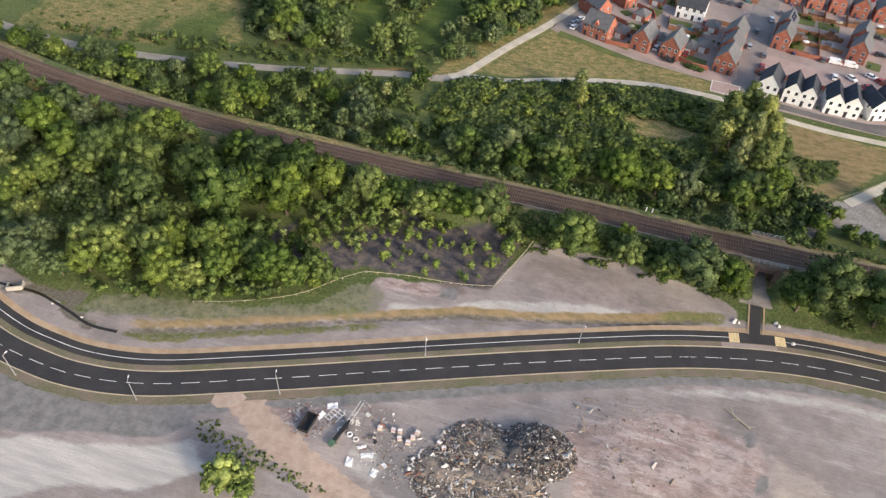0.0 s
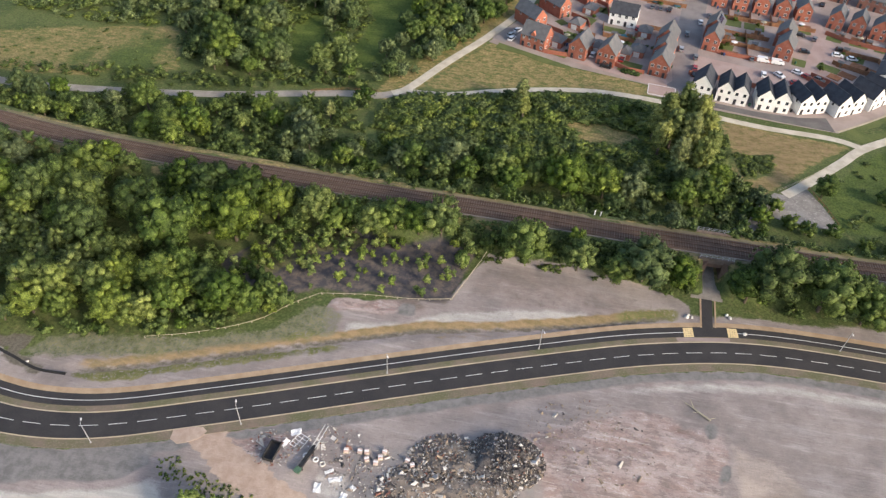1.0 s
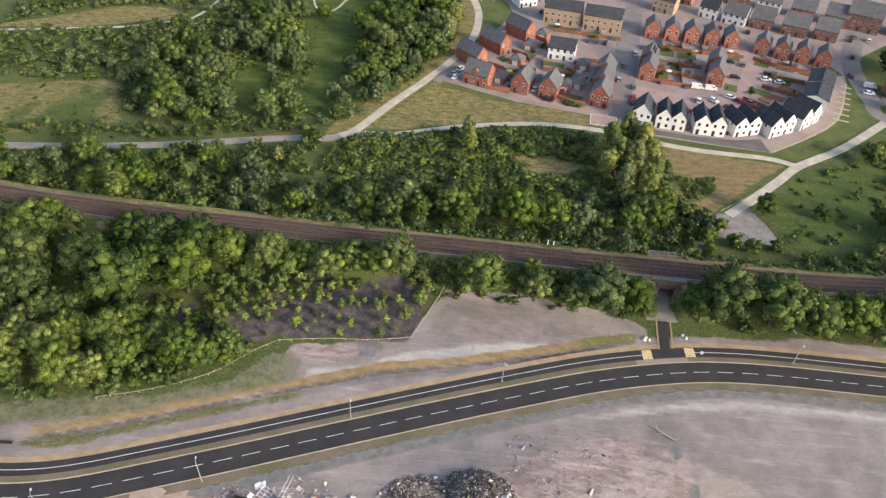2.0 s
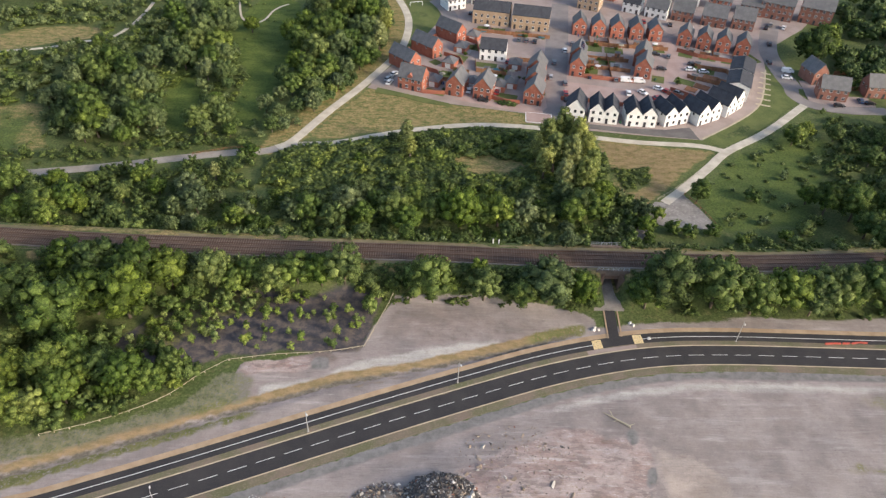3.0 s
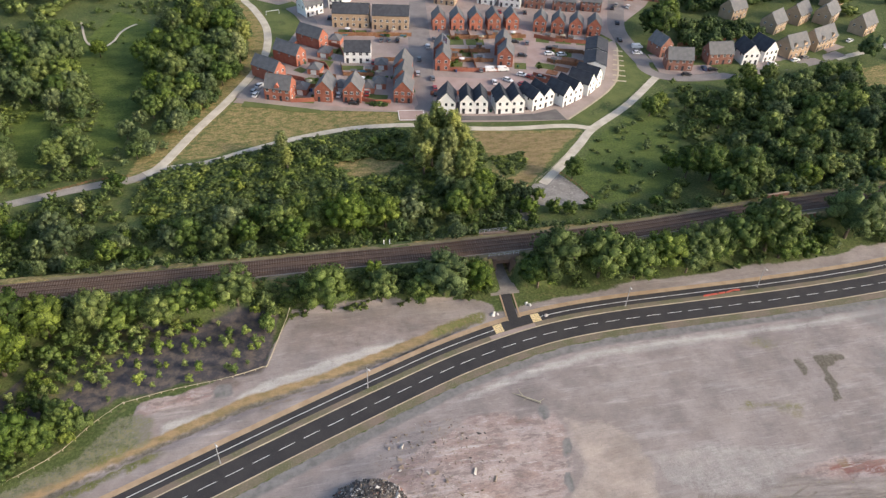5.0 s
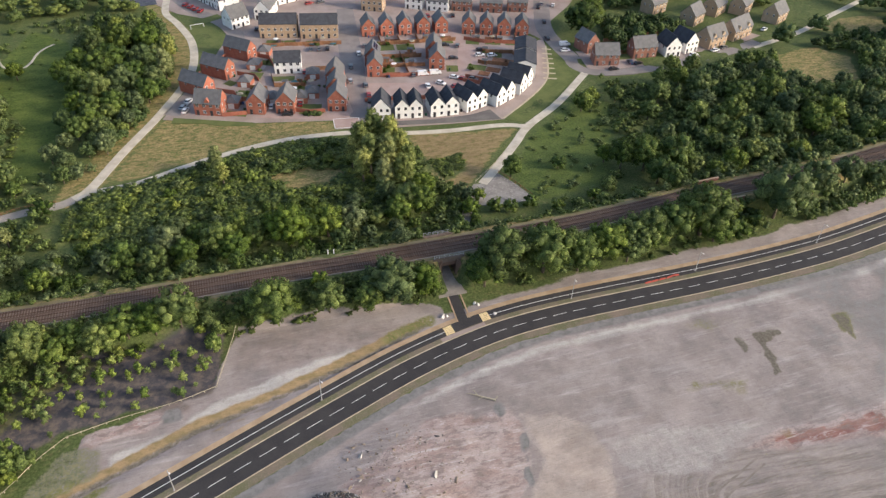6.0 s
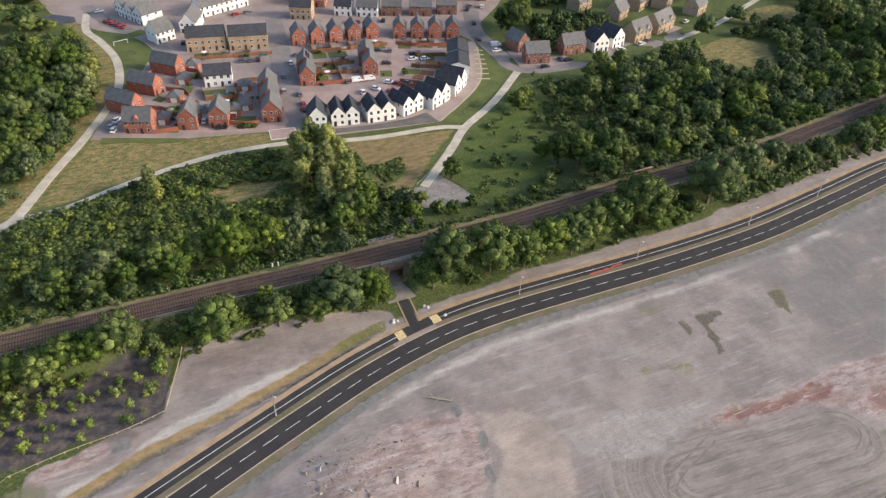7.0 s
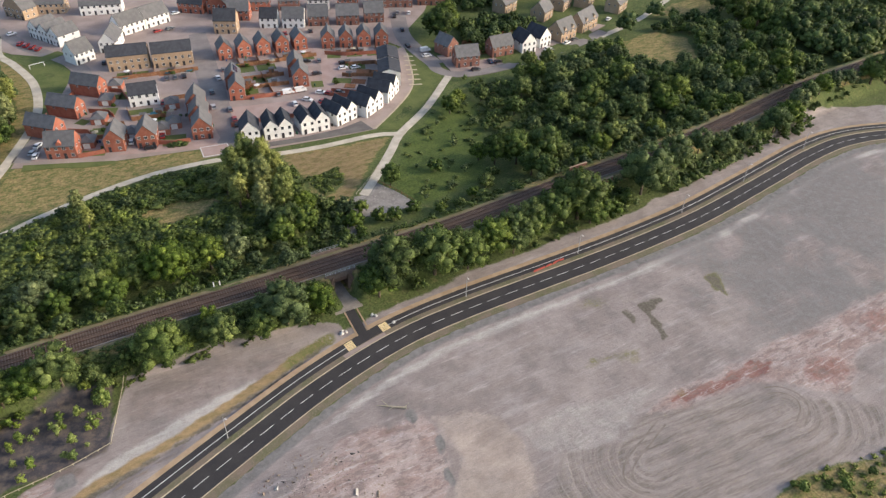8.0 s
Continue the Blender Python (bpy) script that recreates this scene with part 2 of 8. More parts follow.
TIMBER = surface("fence_timber", (0.22, 0.105, 0.055), (0.30, 0.16, 0.09), (0.18, 0.10, 0.06), 0.6, 6, 0.9, 0.3, vary=0.2)
POLEMAT = surface("galvanised_steel", (0.42, 0.43, 0.44), (0.52, 0.53, 0.54), None, 1, 8, 0.45, 0.05, metal=0.5)
RAILWOOD = surface("pale_rail_timber", (0.33, 0.30, 0.22), (0.42, 0.38, 0.29), None, 0.6, 6, 0.9, 0.2)
BARK = surface("bark", (0.10, 0.08, 0.06), (0.16, 0.13, 0.10), None, 1.5, 9, 0.95, 0.5)
TYRE = surface("tyre_rubber", (0.015, 0.015, 0.016), (0.022, 0.022, 0.022), None, 3, 12, 0.9, 0.1)
CHROME = surface("alloy", (0.4, 0.4, 0.41), (0.5, 0.5, 0.51), None, 3, 12, 0.35, 0.0, metal=0.8)
LAMPRED = surface("red_lens", (0.3, 0.02, 0.015), (0.36, 0.03, 0.02), None, 3, 12, 0.3, 0.0)
LAMPCLEAR = surface("clear_lens", (0.6, 0.6, 0.6), (0.7, 0.7, 0.7), None, 3, 12, 0.2, 0.0)
GLASS, _nt, _b = nodes_of("window_glass")
_b.inputs["Base Color"].default_value, _b.inputs["Roughness"].default_value = (0.03, 0.036, 0.045, 1), 0.08
_b.inputs["Specular IOR Level"].default_value = 0.7
SOLAR, _nt, _b = nodes_of("solar_glass")
_b.inputs["Base Color"].default_value, _b.inputs["Roughness"].default_value = (0.02, 0.03, 0.07, 1), 0.12
LEAF_DARK = leaves("dark_leaves", (0.043, 0.071, 0.016), (0.077, 0.119, 0.026), (0.124, 0.172, 0.040))
LEAF_MID = leaves("green_leaves", (0.066, 0.105, 0.023), (0.112, 0.167, 0.037), (0.174, 0.229, 0.055))
LEAF_PALE = leaves("pale_leaves", (0.102, 0.139, 0.035), (0.151, 0.199, 0.050), (0.213, 0.257, 0.072))
LEAF_YELLOW = leaves("yellow_leaves", (0.130, 0.186, 0.047), (0.197, 0.263, 0.068), (0.271, 0.336, 0.103))
LEAF_OLIVE = leaves("olive_leaves", (0.073, 0.109, 0.044), (0.116, 0.161, 0.065), (0.167, 0.214, 0.087))
LEAF_LOW = leaves("bramble_leaves", (0.086, 0.118, 0.032), (0.133, 0.174, 0.047), (0.186, 0.225, 0.066))
LEAF_BIRCH = leaves("birch_leaves", (0.178, 0.207, 0.071), (0.250, 0.283, 0.099), (0.321, 0.346, 0.132))
DUST = surface("dusty_concrete", (0.22, 0.195, 0.175), (0.31, 0.28, 0.25), (0.17, 0.15, 0.13), 0.4, 3, 0.95, 0.25, world_space=True)
DRIVE = surface("drive_asphalt", (0.105, 0.098, 0.10), (0.15, 0.14, 0.138), None, 0.15, 4, 0.85, 0.15, world_space=True)

# ---- lines of the plan ----
ROAD = spline([(-240, -22), (-214, -33), (-194, -42), (-178, -48.6), (-165.5, -52.4), (-155.5, -53.9), (-146.6, -54.4), (-136, -53.3), (-125.3, -50.5), (-110.8, -44.9), (-96.1, -39.0), (-76.5, -30.9),
               (-55.2, -22.2), (-35.6, -14.5), (-18.3, -8.1), (-1.6, -3.5), (12.4, -1.2), (28.4, -0.4), (48, -0.4), (71.2, -0.5), (94, 0.0), (118.5, 1.6), (151, 6.2), (184, 11.2), (206, 11.6), (228, 6), (262, -8)], 2.0)
RAIL = spline([(-420, 98), (-330, 68), (-280, 54), (-240, 41.5), (-192, 33.2), (-153, 30.4), (-117, 29.4), (-84, 28.8), (-50, 28.6), (-20, 27.9), (5, 28.0), (35, 27.8), (60, 29.2),
               (90, 31.4), (140, 33.6), (175, 38), (212, 43.5), (252, 46), (330, 50), (420, 52)], 2.0)
PATH_WEST = spline([(-70, 262), (-71, 240), (-66, 225), (-60.4, 200), (-62.4, 170), (-73.9, 139.7), (-86.8, 113.8), (-96.2, 93.3), (-101, 88.5)], 2.0)
TRACK_WEST = spline([(-97.5, 90.5), (-105, 86), (-115.2, 84.6), (-131.8, 80.3), (-147.8, 75.7), (-163.3, 71.9), (-190, 67), (-226, 63), (-262, 66), (-300, 74)], 2.0)
PATH_MID = spline([(-97.5, 90.8), (-82, 92.7), (-68, 98.3), (-52.2, 103.7), (-31.7, 107.8), (-9, 106.8), (6.9, 102.2), (25, 99.1), (45.8, 98), (55.4, 94.6)], 2.0)
PATH_EAST = spline([(97, 130.5), (75, 109.3), (55.6, 94.6), (46.5, 84.5), (34, 71), (26, 63)], 2.0)
PATH_FAR = spline([(186, 136), (219, 145.7), (254, 161.8), (300, 182)], 2.0)
PATH_FIELD = spline([(-290, 138), (-250, 148), (-210, 158.5), (-199.6, 164.8), (-187, 170), (-182, 183), (-180.3, 201), (-181, 221), (-184, 245)], 2.0)
BRIDGE_X, BRIDGE_Z = 1.0, 6.5

SITE_GREEN = [(50, -83), (60, -80.5), (66, -81.5), (75, -83), (82, -84), (90, -86), (140, -95), (140, -130), (46, -130)]
LOT = [(-93, -7), (-80, -4.5), (-64.5, -0.8), (-58, 17.5), (-34, 17.5), (-20, 15.5), (-9, 13.5), (-4.5, 11), (-5, 6), (-45, -5), (-60, -10), (-82, -18.5), (-92, -18)]
SLAG = [(-125, -1), (-120, -7.5), (-114, -9), (-105, -9.6), (-97, -5.8), (-80, -3), (-65.2, -1.2), (-58.4, 17.4), (-69, 19.5), (-90, 18.5), (-101, 15.5), (-111, 12), (-117, 8.5)]
MEADOW = [(-92, 95), (-76, 128), (-70, 133), (-41, 122.5), (-9, 116), (-9, 110), (-52, 105.8), (-80, 95.5)]
MEADOW_E = [(12, 98), (50, 94), (36, 78), (20, 62), (12, 70)]
LUSH_E = [(50, 86), (88, 114), (98, 104), (80, 72), (66, 52), (40, 50), (37, 66)]
FIELD = [(-260, 66), (-262, 92), (-222, 108), (-190, 114), (-176, 84), (-205, 72)]
VALLEY = [(-141, 184), (-128, 232), (-112, 214), (-107, 168), (-104, 132), (-113, 101), (-123, 104), (-120, 140)]
LOOP = [(38, -61.5), (50, -62.5), (64, -64), (77, -65.5)]
GLADE = [(-140, 92), (-149, 125), (-156, 138), (-151, 148), (-139, 134), (-136, 118), (-133, 92)]
GLADE_N = [(-181, 160), (-180, 184), (-167, 192), (-160, 165), (-170, 157)]
TAN_FIELD = [(-262, 150), (-220, 178), (-209, 184), (-193, 181), (-194, 169), (-230, 152)]
ESTATE = [(-74, 133.5), (-42, 122.8), (-12, 117), (-14, 110.5), (-4, 109.3), (8, 106.3), (30, 103.6), (49, 102), (61.5, 111.7), (74, 123), (82, 134.5), (92, 160), (97, 178), (125, 205),
          (148, 235), (150, 345), (-105, 345), (-86, 268), (-66, 238), (-50, 226), (-45, 207), (-55, 179), (-66, 152)]
LAWN_E = [(49, 102), (56, 97.5), (75, 112.5), (97, 135), (104, 146), (92, 160), (82, 134.5), (74, 123), (61.5, 111.7)]


def ditch_at(x):
    """How far the shallow ditch runs from the road's middle."""
    return np.interp(x, [-146, -131, -104, -69, -49, -28, -14], [13.6, 14.8, 14.9, 14.5, 11.6, 9.9, 10.4])


def bank(x, y):
    """Height of the railway bank, cut through at the underpass."""
    d = np.abs(near(RAIL, x, y))
    h = (BRIDGE_Z - 0.55) * (1 - smooth(5.0, 13.0, d))
    cut = smooth(2.1, 3.0, np.abs(np.asarray(x, float) - BRIDGE_X))
    return h * cut


def relief(x, y):
    """Ground height."""
    x, y = np.asarray(x, float), np.asarray(y, float)
    road = near(ROAD, x, y)
    free = smooth(9, 16, np.abs(road))
    for line in (PATH_WEST, PATH_MID, PATH_EAST, TRACK_WEST, PATH_FAR, PATH_FIELD):
        free = free * smooth(2.5, 6, np.abs(near(line, x, y)))
    free = free * smooth(-1, 6, -inside([(18, 52), (22, 46), (41, 49), (38, 62), (33, 70), (24, 66)], x, y))
    h = 0.30 * wobble(x, y, 22, 3) * free
    h = h - 0.6 * np.exp(-(((road - ditch_at(x)) / 1.0) ** 2)) * smooth(-150, -140, x) * (1 - smooth(-20, -10, x))
    h = h * (1 - smooth(-6, 2, inside(ESTATE, x, y)))
    for cx, cy, r, top in ((-28, -41, 15, 1.4), (-45, -44, 8, 1.8), (-88, -50, 8, 0.6)):
        h = h + smooth(8, 14, np.abs(road)) * top * np.exp(-(((x - cx) / r) ** 2 + ((y - cy) / r) ** 2))
    gap = 1 - smooth(3, 9, np.abs(x - BRIDGE_X)) * 1.0
    h = h * (1 - gap * (y > 0) * (y < 60))
    return h + bank(x, y)


# ---- ground: one sheet to the horizon ----
def ground_material():
    mat, nt, bs = nodes_of("ground_cover")
    pos = nt.nodes.new("ShaderNodeNewGeometry").outputs["Position"]
    n1, n2, n3 = noise_node(nt, pos, 0.06, 4, 0.6), noise_node(nt, pos, 0.45, 5, 0.65), noise_node(nt, pos, 3.0, 5, 0.7)
    streak = noise_node(nt, pos, 0.22, 5, 0.65, ((0.22, 1.9, 1.0), radians(-14)))
    mottle = noise_node(nt, pos, 0.16, 6, 0.7, ((0.6, 1.3, 1.0), radians(-24)))
    streak2 = noise_node(nt, pos, 0.9, 4, 0.65, ((0.15, 1.6, 1.0), radians(-24)))

    def masks(name):
        a = nt.nodes.new("ShaderNodeAttribute")
        a.attribute_name = name
        sp = nt.nodes.new("ShaderNodeSeparateColor")
        nt.links.new(a.outputs["Color"], sp.inputs[0])
        return sp.outputs

    def edge(m, soft=0.22):
        v = sums(nt, "ADD", m, sums(nt, "MULTIPLY", sums(nt, "SUBTRACT", sums(nt, "ADD", sums(nt, "MULTIPLY", n2, 0.6), sums(nt, "MULTIPLY", n3, 0.4)), 0.5), 1.1))
        return between(nt, v, 0.5 - soft, 0.5 + soft)

    dirt, sand, slag = masks("cover_a")
    dry, lush, orange = masks("cover_b")
    clay, dark, tracks = masks("cover_c")
    pale, weeds, rust = masks("cover_d")
    around, along, tan = masks("cover_e")
    bramble, stony, wet = masks("cover_f")
    lane = nt.nodes.new("ShaderNodeCombineXYZ")
    warp = sums(nt, "ADD", sums(nt, "MULTIPLY", n2, 0.7), sums(nt, "MULTIPLY", n1, 2.0))
    nt.links.new(sums(nt, "ADD", around, warp), lane.inputs[0])
    nt.links.new(sums(nt, "MULTIPLY", along, 0.055), lane.inputs[1])
    wheel = noise_node(nt, lane.outputs[0], 0.62, 5, 0.75)
    scrape = noise_node(nt, pos, 0.8, 6, 0.72, ((0.12, 1.3, 1.0), radians(-9)))
    scrape2 = noise_node(nt, pos, 1.1, 5, 0.7, ((0.10, 1.0, 1.0), radians(3)))
    speck = noise_node(nt, pos, 1.4, 4, 0.75)
    crumb = noise_node(nt, pos, 0.38, 9, 0.78, ((0.7, 1.4, 1.0), radians(-6)))
    grass = blend(nt, between(nt, n1, 0.35, 0.65), (0.070, 0.098, 0.033), (0.102, 0.128, 0.045))
    grass = blend(nt, between(nt, n2, 0.5, 0.7), grass, (0.135, 0.140, 0.060))
    col = blend(nt, edge(lush), grass, blend(nt, between(nt, mottle, 0.4, 0.62), (0.066, 0.100, 0.022), (0.108, 0.142, 0.034)))
    col = blend(nt, edge(bramble), col, blend(nt, between(nt, n2, 0.35, 0.65), (0.105, 0.140, 0.046), (0.165, 0.190, 0.068)))
    col = blend(nt, edge(dry), col, blend(nt, between(nt, crumb, 0.38, 0.60), (0.105, 0.125, 0.040), (0.290, 0.222, 0.105)))
    tuft = blend(nt, between(nt, speck, 0.34, 0.66), (0.66, 0.68, 0.66), (1.30, 1.28, 1.26))
    col = blend(nt, 1.0, col, tuft, "MULTIPLY")
    site = blend(nt, between(nt, n1, 0.38, 0.62), (0.240, 0.210, 0.201), (0.305, 0.268, 0.257))
    site = blend(nt, between(nt, streak, 0.50, 0.78), site, (0.385, 0.348, 0.340))
    site = blend(nt, between(nt, n2, 0.56, 0.80), site, (0.235, 0.213, 0.209))
    site = blend(nt, between(nt, mottle, 0.55, 0.78), site, (0.228, 0.198, 0.184))
    site = blend(nt, sums(nt, "MULTIPLY", between(nt, scrape2, 0.56, 0.74), 0.45), site, (0.45, 0.415, 0.402))
    site = blend(nt, sums(nt, "MULTIPLY", between(nt, scrape2, 0.44, 0.30), 0.6), site, (0.215, 0.190, 0.180))
    rut = blend(nt, between(nt, wheel, 0.40, 0.60), (0.195, 0.168, 0.153), (0.305, 0.268, 0.251))
    rut = blend(nt, sums(nt, "MULTIPLY", between(nt, wheel, 0.60, 0.72), between(nt, n1, 0.42, 0.6)), rut, (0.40, 0.365, 0.345))
    rut = blend(nt, sums(nt, "MULTIPLY", between(nt, scrape, 0.42, 0.62), 0.8), rut, (0.275, 0.245, 0.232))
    rut = blend(nt, sums(nt, "MULTIPLY", between(nt, speck, 0.58, 0.70), 0.6), rut, (0.33, 0.31, 0.183))
    site = blend(nt, edge(stony, 0.3), site, blend(nt, between(nt, mottle, 0.4, 0.6), (0.175, 0.142, 0.132), (0.25, 0.208, 0.192)))
    site = blend(nt, edge(tracks, 0.3), site, rut)
    earth = blend(nt, between(nt, mottle, 0.36, 0.60), (0.295, 0.218, 0.199), (0.385, 0.320, 0.303))
    red = blend(nt, between(nt, mottle, 0.40, 0.66), (0.225, 0.115, 0.098), (0.330, 0.205, 0.182))
    earth = blend(nt, edge(sums(nt, "MULTIPLY", sums(nt, "SUBTRACT", clay, 0.82), 5.0), 0.3), earth, red)
    earth = blend(nt, between(nt, scrape, 0.54, 0.68), earth, (0.475, 0.43, 0.418))
    earth = blend(nt, sums(nt, "MULTIPLY", between(nt, scrape, 0.42, 0.28), 0.7), earth, (0.20, 0.135, 0.117))
    earth = blend(nt, sums(nt, "MULTIPLY", between(nt, crumb, 0.51, 0.58), 0.7), earth, (0.205, 0.168, 0.157))
    earth = blend(nt, sums(nt, "MULTIPLY", between(nt, crumb, 0.44, 0.38), 0.7), earth, (0.48, 0.42, 0.41))
    site = blend(nt, sums(nt, "MULTIPLY", between(nt, crumb, 0.56, 0.70), 0.5), site, (0.235, 0.208, 0.199))
    site = blend(nt, edge(clay, 0.3), site, earth)
    site = blend(nt, edge(tan, 0.3), site, blend(nt, between(nt, mottle, 0.38, 0.62), (0.318, 0.268, 0.238), (0.392, 0.335, 0.301)))
    scratch = noise_node(nt, pos, 1.9, 5, 0.7, ((0.14, 1.3, 1.0), radians(-16)))
    scratch2 = noise_node(nt, pos, 1.6, 5, 0.7, ((1.2, 0.16, 1.0), radians(12)))
    patch = noise_node(nt, pos, 0.10, 7, 0.75)
    site = blend(nt, sums(nt, "MULTIPLY", between(nt, scratch, 0.55, 0.66), between(nt, patch, 0.40, 0.60)), site, blend(nt, 1.0, site, (1.15, 1.15, 1.15), "MULTIPLY"))
    site = blend(nt, sums(nt, "MULTIPLY", between(nt, scratch, 0.45, 0.36), between(nt, patch, 0.60, 0.44)), site, blend(nt, 1.0, site, (0.85, 0.84, 0.83), "MULTIPLY"))
    site = blend(nt, sums(nt, "MULTIPLY", between(nt, scratch2, 0.58, 0.68), between(nt, n1, 0.52, 0.66)), site, blend(nt, 1.0, site, (0.84, 0.83, 0.82), "MULTIPLY"))
    site = blend(nt, between(nt, speck, 0.62, 0.70), site, blend(nt, 1.0, site, (0.76, 0.75, 0.74), "MULTIPLY"))
    site = blend(nt, between(nt, speck, 0.36, 0.28), site, blend(nt, 1.0, site, (1.18, 1.18, 1.18), "MULTIPLY"))
    site = blend(nt, 1.0, site, blend(nt, between(nt, patch, 0.34, 0.66), (0.86, 0.87, 0.88), (1.12, 1.11, 1.09)), "MULTIPLY")
    col = blend(nt, edge(dirt, 0.15), col, site)
    col = blend(nt, edge(orange, 0.12), col, blend(nt, between(nt, n2, 0.3, 0.7), (0.35, 0.262, 0.208), (0.45, 0.352, 0.29)))
    col = blend(nt, edge(pale, 0.3), col, blend(nt, between(nt, streak, 0.35, 0.65), (0.375, 0.36, 0.342), (0.50, 0.478, 0.448)))
    col = blend(nt, edge(sand, 0.25), col, blend(nt, between(nt, crumb, 0.38, 0.64), (0.310, 0.222, 0.125), (0.190, 0.150, 0.075)))
    col = blend(nt, edge(slag), col, blend(nt, between(nt, n2, 0.4, 0.66), (0.068, 0.064, 0.074), (0.150, 0.125, 0.105)))
    col = blend(nt, edge(rust), col, blend(nt, between(nt, crumb, 0.36, 0.62), (0.175, 0.125, 0.062), (0.260, 0.190, 0.105)))
    col = blend(nt, edge(dark), col, blend(nt, between(nt, n2, 0.3, 0.7), (0.145, 0.140, 0.138), (0.230, 0.224, 0.220)))
    col = blend(nt, sums(nt, "MULTIPLY", edge(weeds, 0.25), between(nt, speck, 0.30, 0.52)), col, blend(nt, between(nt, n2, 0.3, 0.7), (0.125, 0.135, 0.045), (0.205, 0.195, 0.085)))
    col = blend(nt, edge(wet, 0.2), col, blend(nt, between(nt, speck, 0.3, 0.7), (0.105, 0.092, 0.070), (0.175, 0.158, 0.130)))
    grain = blend(nt, n3, (0.82, 0.82, 0.82), (1.18, 1.18, 1.18))
    col = blend(nt, 1.0, col, grain, "MULTIPLY")
    nt.links.new(col, bs.inputs["Base Color"])
    bs.inputs["Roughness"].default_value = 0.95
    bs.inputs["Specular IOR Level"].default_value = 0.2
    b = put(nt, "ShaderNodeBump", Strength=0.6, Distance=0.3)
    nt.links.new(sums(nt, "ADD", sums(nt, "ADD", sums(nt, "ADD", n2, sums(nt, "MULTIPLY", sums(nt, "MULTIPLY", scratch, dirt), 0.8)), sums(nt, "MULTIPLY", sums(nt, "MULTIPLY", wheel, tracks), 1.5)), sums(nt, "MULTIPLY", n3, 0.5)), b.inputs["Height"])
    nt.links.new(b.outputs[0], bs.inputs["Normal"])
    return mat


def far_lines(lo, hi, step):
    out, a, d = list(np.arange(lo, hi + 0.01, step)), hi, step
    while a < 4000:
        d *= 1.5
        a += d
        out.append(a)
    low, a, d = [], lo, step
    while a > -4000:
        d *= 1.5
        a -= d
        low.append(a)
    return np.array(low[::-1] + out)


GX, GY = far_lines(-260, 260, 1.4), far_lines(-90, 300, 1.4)
HEIGHTS = {}


